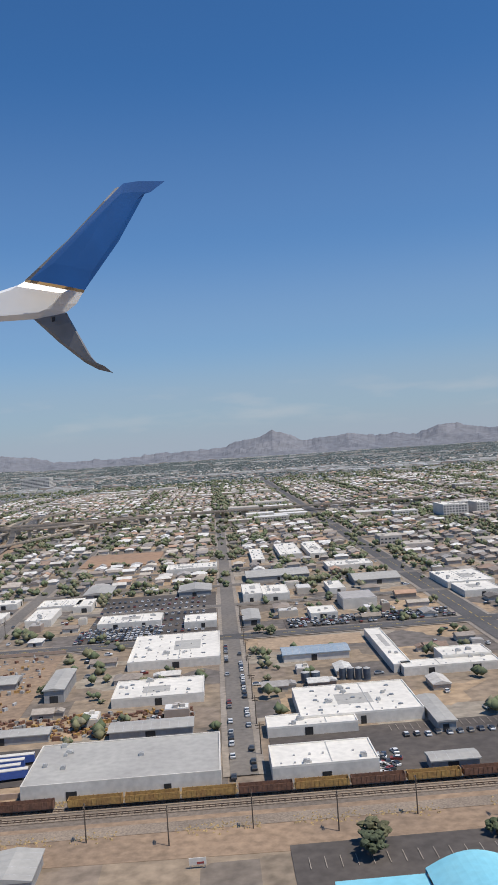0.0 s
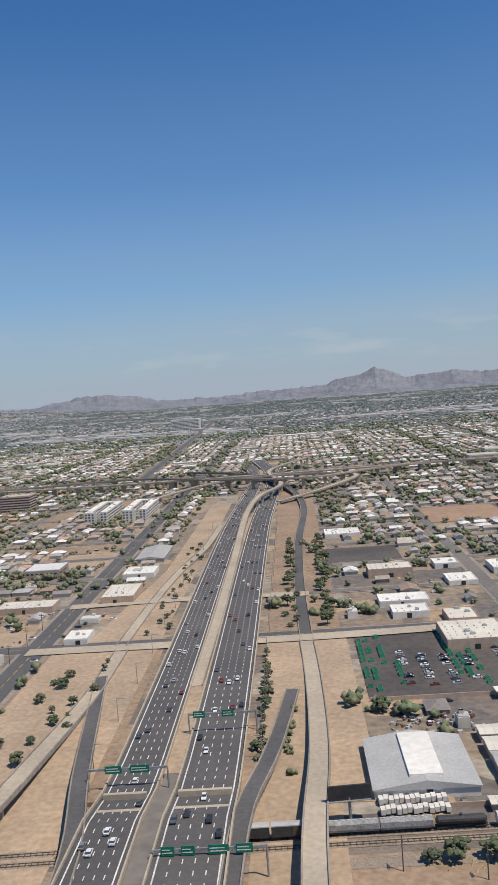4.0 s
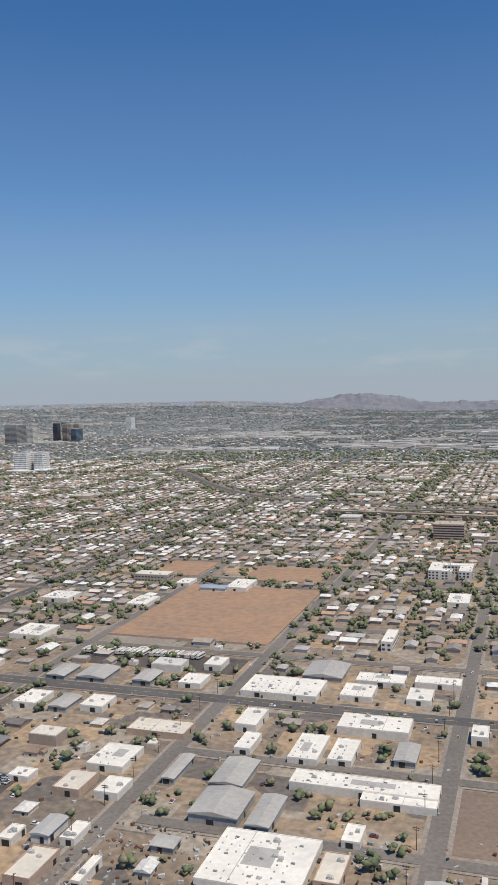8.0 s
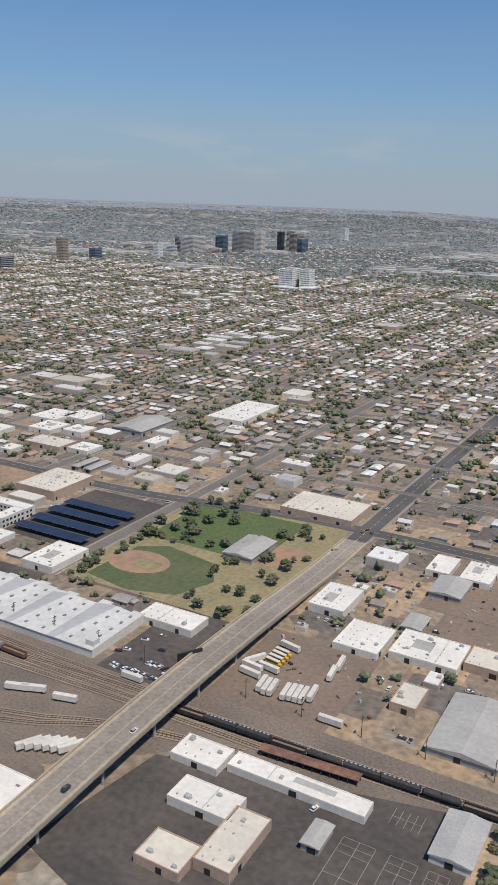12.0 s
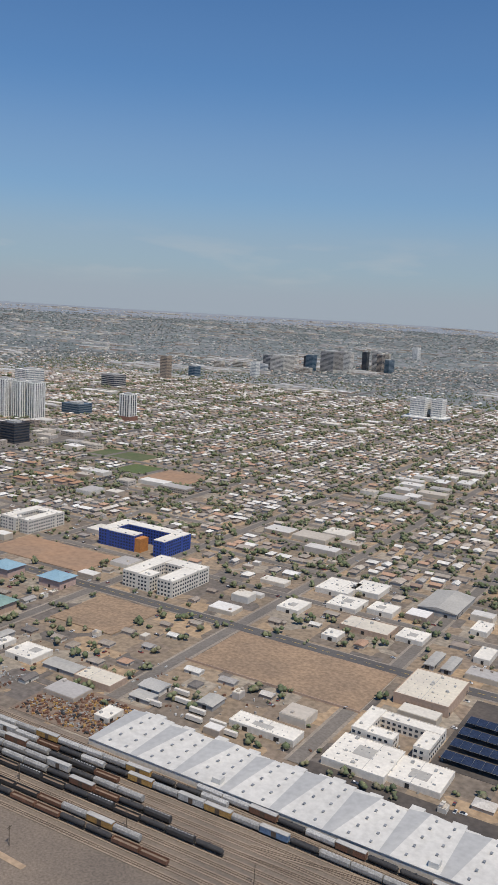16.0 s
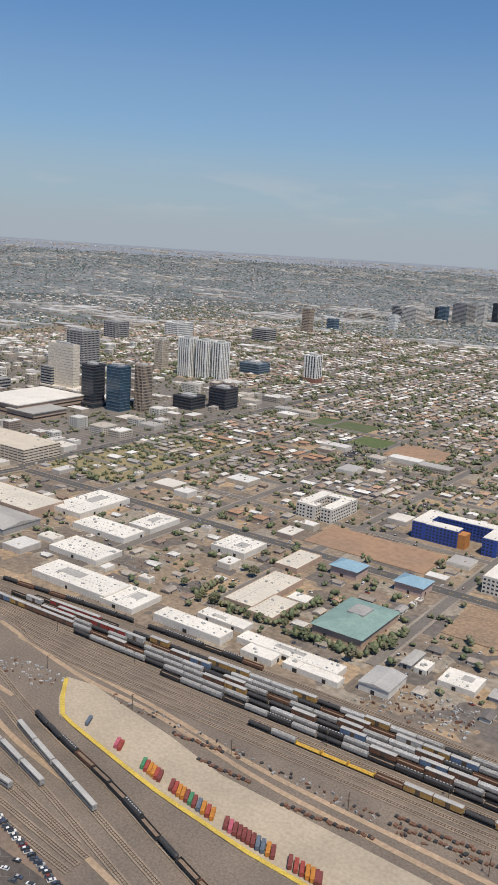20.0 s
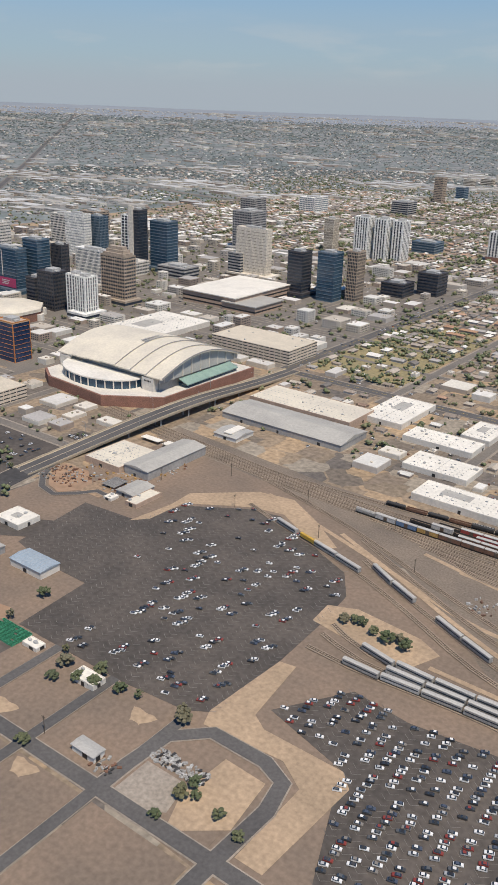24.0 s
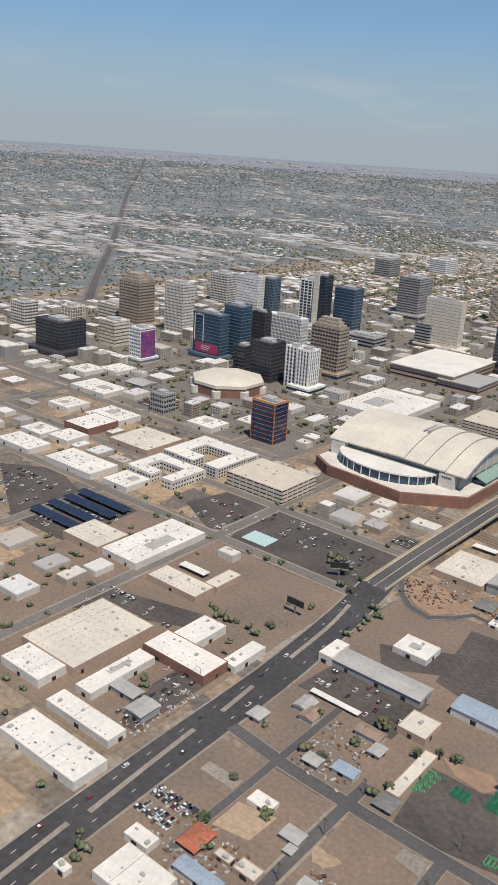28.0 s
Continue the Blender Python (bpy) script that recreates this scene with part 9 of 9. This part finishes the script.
for k in range(24):
    x, y = -433 + 2.05 * k + (1.6 if k % 7 == 6 else 0.0), 268.6 + 0.11 * k
    if bus0 is None:
        bus0 = thing("bus", x, y, 0.36, "parked white city bus with dark windows", "bus", "parked city buses", turn=82)
        part("body", Shape().box(-2.7, -0.6, 0.3, 2.7, 0.6, 1.55), m_whitewall, bus0)
        part("window_strip", Shape().box(-2.5, -0.62, 0.85, 2.6, 0.62, 1.25), m_glass, bus0)
        part("roof_pod", Shape().box(-1.6, -0.45, 1.55, 1.2, 0.45, 1.72), m_paint, bus0)
        for wx in (-1.7, 1.7):
            for wy in (-0.52, 0.52):
                placed("wheel", me_wheel, bus0, wx, wy, 0, 0, 1.5, 1.2, 1.5)
    else:
        copy_thing(bus0, pose(x, y, 0.36, 0, 0, 82 + (k * 37 % 5) - 2))
# white box trucks packed behind the pitched shed by the freeway
van0 = None
for k in range(26):
    x, y = -121.6 + 0.88 * (k % 13), 128.6 + 3.3 * (k // 13) + 0.25 * ((k * 7) % 3)
    if van0 is None:
        van0 = thing("box_truck", x, y, Z_LOT + 0.05, "parked white box truck with a square body", "truck", "parked box trucks", turn=90)
        part("box", Shape().box(-1.1, -0.38, 0.28, 0.45, 0.38, 1.15), m_whitewall, van0)
        part("cab", Shape().box(0.47, -0.34, 0.2, 1.1, 0.34, 0.82), m_paint, van0)
        part("windscreen", Shape().box(1.05, -0.3, 0.5, 1.12, 0.3, 0.76), m_glass, van0)
        for wx in (-0.7, 0.75):
            for wy in (-0.3, 0.3):
                placed("wheel", me_wheel, van0, wx, wy, 0)
    else:
        copy_thing(van0, pose(x, y, Z_LOT + 0.05, 0, 0, 90 + (k * 29 % 7) - 3))

# ---- poles, masts and wires ----
me_pole = Shape().cylinder(0, 0, 0, 5.5, 0.11, 0.07, 6).mesh("pole", m_pole)
me_arm = Shape().box(-0.75, -0.06, 5.0, 0.75, 0.06, 5.14).box(-0.55, -0.05, 4.5, 0.55, 0.05, 4.62).mesh("crossarm", m_pole)
up = thing("utility_pole", -33, 111, 0, "weathered timber utility pole with crossarms", "utility pole", "utility poles")
part("pole", me_pole, None, up)
part("crossarm", me_arm, None, up)
for k in range(-5, 12):
    copy_thing(up, pose(-33 + 11.5 * k - (30 if k < 0 else 0), 112 if k % 2 else 109, 0, 0, 0, 90))
for k in range(24):
    copy_thing(up, pose(-230 - 15 * k, 116 - 0.05 * k, 0, 0, 0, 90))
for x in (4.2, -66, -214, -290, -366):
    for k in range(8):
        copy_thing(up, pose(x, 140 + 16 * k, 0, 0, 0, 0))
for k in range(26):
    copy_thing(up, pose(-1060 + 19 * k, 62 if k % 2 else 84, 0, 0, 0, 90))
for x in (-1034, -1007, -984, -962):
    for k in range(4):
        copy_thing(up, pose(x, -66 - 18 * k, 0, 0, 0, 0))
lm = thing("light_mast", -142, 150, 0, "tall steel street light with a bent arm", "street light", "street lights")
part("mast", Shape().cylinder(0, 0, 0, 5.5, 0.1, 0.06, 6), m_steel, lm)
part("arm", Shape().box(-1.6, -0.05, 5.4, 0, 0.05, 5.5), m_steel, lm)
part("lamp_head", Shape().box(-2.0, -0.12, 5.36, -1.5, 0.12, 5.48), m_unit, lm)
for k in range(12):
    copy_thing(lm, pose(-142.5, 165 + 24 * k, 0, 0, 0, 0))
    copy_thing(lm, pose(-174.5, 150 + 24 * k, 0, 0, 0, 180))
for k in range(14):
    copy_thing(lm, pose(-1084 if k % 2 else -1096, -60 + 22 * k, 0 if not 30 < -60 + 22 * k < 220 else 3, 0, 0, 0))
# white bay lines on the car parks
s = Shape()
for x0, x1 in ((-461, -454.4), (-451.6, -446.2), (-444.2, -440.3)):
    for x in (x0, (x0 + x1) / 2, x1):
        s.box(x - 0.06, 50, 0.2, x + 0.06, 84, 0.215)
    for k in range(18):
        if x1 > -445 or k < 3 or k > 14 or k % 3 == 0:
            s.box(x0, 50 + 2 * k, 0.2, x1, 50.12 + 2 * k, 0.215)
for k in range(5):
    s.box(-455 + 1.5 * k, 92, 0.2, -454.88 + 1.5 * k, 97, 0.215)
s.box(-455, 94.4, 0.2, -449, 94.52, 0.215)
for k in range(24):
    s.box(-430.6, 50 + 1.7 * k, 0.2, -428.4, 50.12 + 1.7 * k, 0.215).box(-426.4, 50 + 1.7 * k, 0.2, -423.2, 50.12 + 1.7 * k, 0.215)
for k in range(28):
    s.box(8 + 2 * k, 99, 0.2, 8.12 + 2 * k, 102, 0.215).box(28 + 1.3 * k, 146, 0.2, 28.12 + 1.3 * k, 149, 0.215)
stuff("bay_lines", s, m_walk, "white painted parking bay lines", "bay lines")
s = Shape()
for i in range(52):
    for j in range(62):
        u, v = -1046 + 5.0 * i, -64 + 2.1 * j
        if inside(PARK_A, u, v) or inside(PARK_B, u, v):
            for e in (-1, 1):
                s.add([(u, v, 0.17), (u + 0.1 * e, v - 0.06, 0.17), (u + 1.7 * e, v + 1.14, 0.17), (u + 1.6 * e, v + 1.2, 0.17)], [(0, 1, 2, 3) if e > 0 else (3, 2, 1, 0)])
stuff("bay_lines", s, m_bay, "faded white painted parking bay lines", "bay lines")
# billboard beside the freeway and by the bridge
for x, y, a in ((-205, 126, 10), (-518, 118, 60), (-127, 127, 5), (-1099.6, -7, 0), (-1104, 27.4, 35)):
    bb = thing("billboard", x, y, 0, "large roadside billboard on one steel post", "billboard", "billboards", turn=a)
    part("post", Shape().cylinder(0, 0, 0, 4.0, 0.25), m_steel, bb)
    part("panel", Shape().box(-3.5, -0.2, 3.6, 3.5, 0.2, 6.0), m_dark, bb)
    part("catwalk", Shape().box(-3.5, -0.6, 3.5, 3.5, 0.6, 3.6), m_steel, bb)
# dry grass tufts beside the railway
s = Shape()
for k in range(5200):
    x = rng.uniform(-118, 120)
    if noise.noise(Vector((x / 9, 4.0, 2.0))) > -0.05:
        y = (126.2 if k % 3 else 113.6) + rng.gauss(0, 0.9) - 0.008 * max(0, x)
        a, h, t = rng.uniform(0.12, 0.34), rng.uniform(0.06, 0.22), rng.uniform(0, 2)
        s.add([(x + a * math.cos(t + 2.1 * i), y + a * math.sin(t + 2.1 * i), 0.04) for i in range(3)] + [(x, y, h + 0.1)], [(0, 1, 3), (1, 2, 3), (2, 0, 3)])
stuff("dry_grass", s, surf("dry_yellow_grass", (0.42, 0.30, 0.14), (0.34, 0.25, 0.13), 0.3, 3.0, 0.95, spread=0.25), "tufts of dry yellow grass beside the railway", "grass")
# perimeter walls
s = Shape()
for x0, y0, x1, y1 in ((-120, 129.6, -30, 129.8), (-119, 178, -74, 178.2), (-728, 179, -656, 179.2), (-436, 291.8, -366, 292), (-68, 228, -44, 228.2), (-584, 145, -545, 145.2)):
    s.box(x0, y0, 0, x1, y1, 0.9)
structure("boundary_wall", s, m_tanwall, "low tan block boundary wall")

for (parent, mesh), s in far_pieces.items():
    tagged(part(mesh.name.split(".")[0], s, mesh.materials[0], parent), kind="stuff")

# ---- outer wing of the aircraft, as it stands at the start, shaped to fit that camera view ----
WING = look(*PATH[0][1:])
DEPTH = 9.0
LENS = 441 / math.tan(cam.data.angle / 2)


def wing_point(x, y, back=0.0):
    k = (DEPTH + back) / LENS
    return ((x - 441) * k, (784 - y) * k, -(DEPTH + back))


def blade(outline, lean, thick):
    """A thin solid blade: its outline in picture positions of the start view, leaning back to one side and thickest
    inside.
    """
    s = Shape()
    n = len(outline)
    cx, cy = sum(p[0] for p in outline) / n, sum(p[1] for p in outline) / n
    front = [wing_point(x, y, lean * (x - cx) / 100) for x, y in outline]
    inner = [wing_point(cx + (x - cx) * 0.72, cy + (y - cy) * 0.72, lean * (x - cx) * 0.72 / 100 - thick) for x, y in outline]
    rear = [wing_point(cx + (x - cx) * 0.72, cy + (y - cy) * 0.72, lean * (x - cx) * 0.72 / 100 + thick) for x, y in outline]
    s.v = front + inner + rear
    s.f = [(i, (i + 1) % n, n + (i + 1) % n, n + i) for i in range(n)] + [((i + 1) % n, i, 2 * n + i, 2 * n + (i + 1) % n) for i in range(n)]
    s.f += [tuple(range(n, 2 * n)), tuple(range(3 * n - 1, 2 * n - 1, -1))]
    return s


m_wing = surf("aircraft_white", (0.78, 0.78, 0.78), (0.70, 0.71, 0.72), 0.4, 2.0, 0.35, spread=0.05)
m_navy = surf("aircraft_blue", (0.002, 0.082, 0.29), (0.002, 0.070, 0.25), 0.6, 2.0, 0.5, spread=0.1)
m_gold = surf("aircraft_gold", (0.55, 0.36, 0.16), (0.5, 0.33, 0.15), 0.6, 2.0, 0.35)
m_under = surf("aircraft_grey", (0.22, 0.215, 0.215), (0.19, 0.185, 0.185), 0.6, 2.0, 0.45)
wing = new("aircraft_wing")
wing.matrix_world = WING
tagged(wing, "white airliner wing tip with a blue split winglet in flight", "aircraft wing")
part("wing_panel", blade([(-330, 575), (-330, 505), (-120, 520), (0, 516), (30, 506), (47, 497), (150, 513), (136, 538), (118, 553), (95, 562), (60, 566), (0, 570)], 0.25, 0.05), m_wing, wing)
part("winglet", blade([(53, 496), (212, 331), (218, 325), (245, 321), (292, 321), (272, 327), (258, 340), (210, 428), (150, 514), (100, 504)], 0.3, 0.012), m_navy, wing, "deep blue upper winglet")
part("leading_edge", blade([(44, 497), (120, 425), (205, 333), (213, 331), (130, 420), (54, 497)], 0.3, 0.03), m_under, wing, "bare metal leading edge")
part("stripe", blade([(46, 494), (52, 493), (151, 512), (148, 519), (44, 500)], 0.3, 0.09), m_gold, wing, "thin gold stripe")
part("lower_winglet", blade([(60, 566), (118, 554), (128, 572), (162, 632), (180, 652), (201, 661), (175, 655), (150, 642), (105, 607)], -0.25, 0.03), m_under, wing, "grey lower winglet")
part("navigation_light", blade([(90, 562), (98, 560), (98, 569), (92, 571)], 0.0, 0.03), m_dark, wing, "small tail light fairing")
for k in range(3):
    part("flap_seam", blade([(-320 + 110 * k, 560 + 3 * k), (-200 + 110 * k, 556 + 3 * k), (-200 + 110 * k, 558 + 3 * k), (-320 + 110 * k, 562 + 3 * k)], 0.25, 0.06), m_under, wing, "thin dark flap seam")
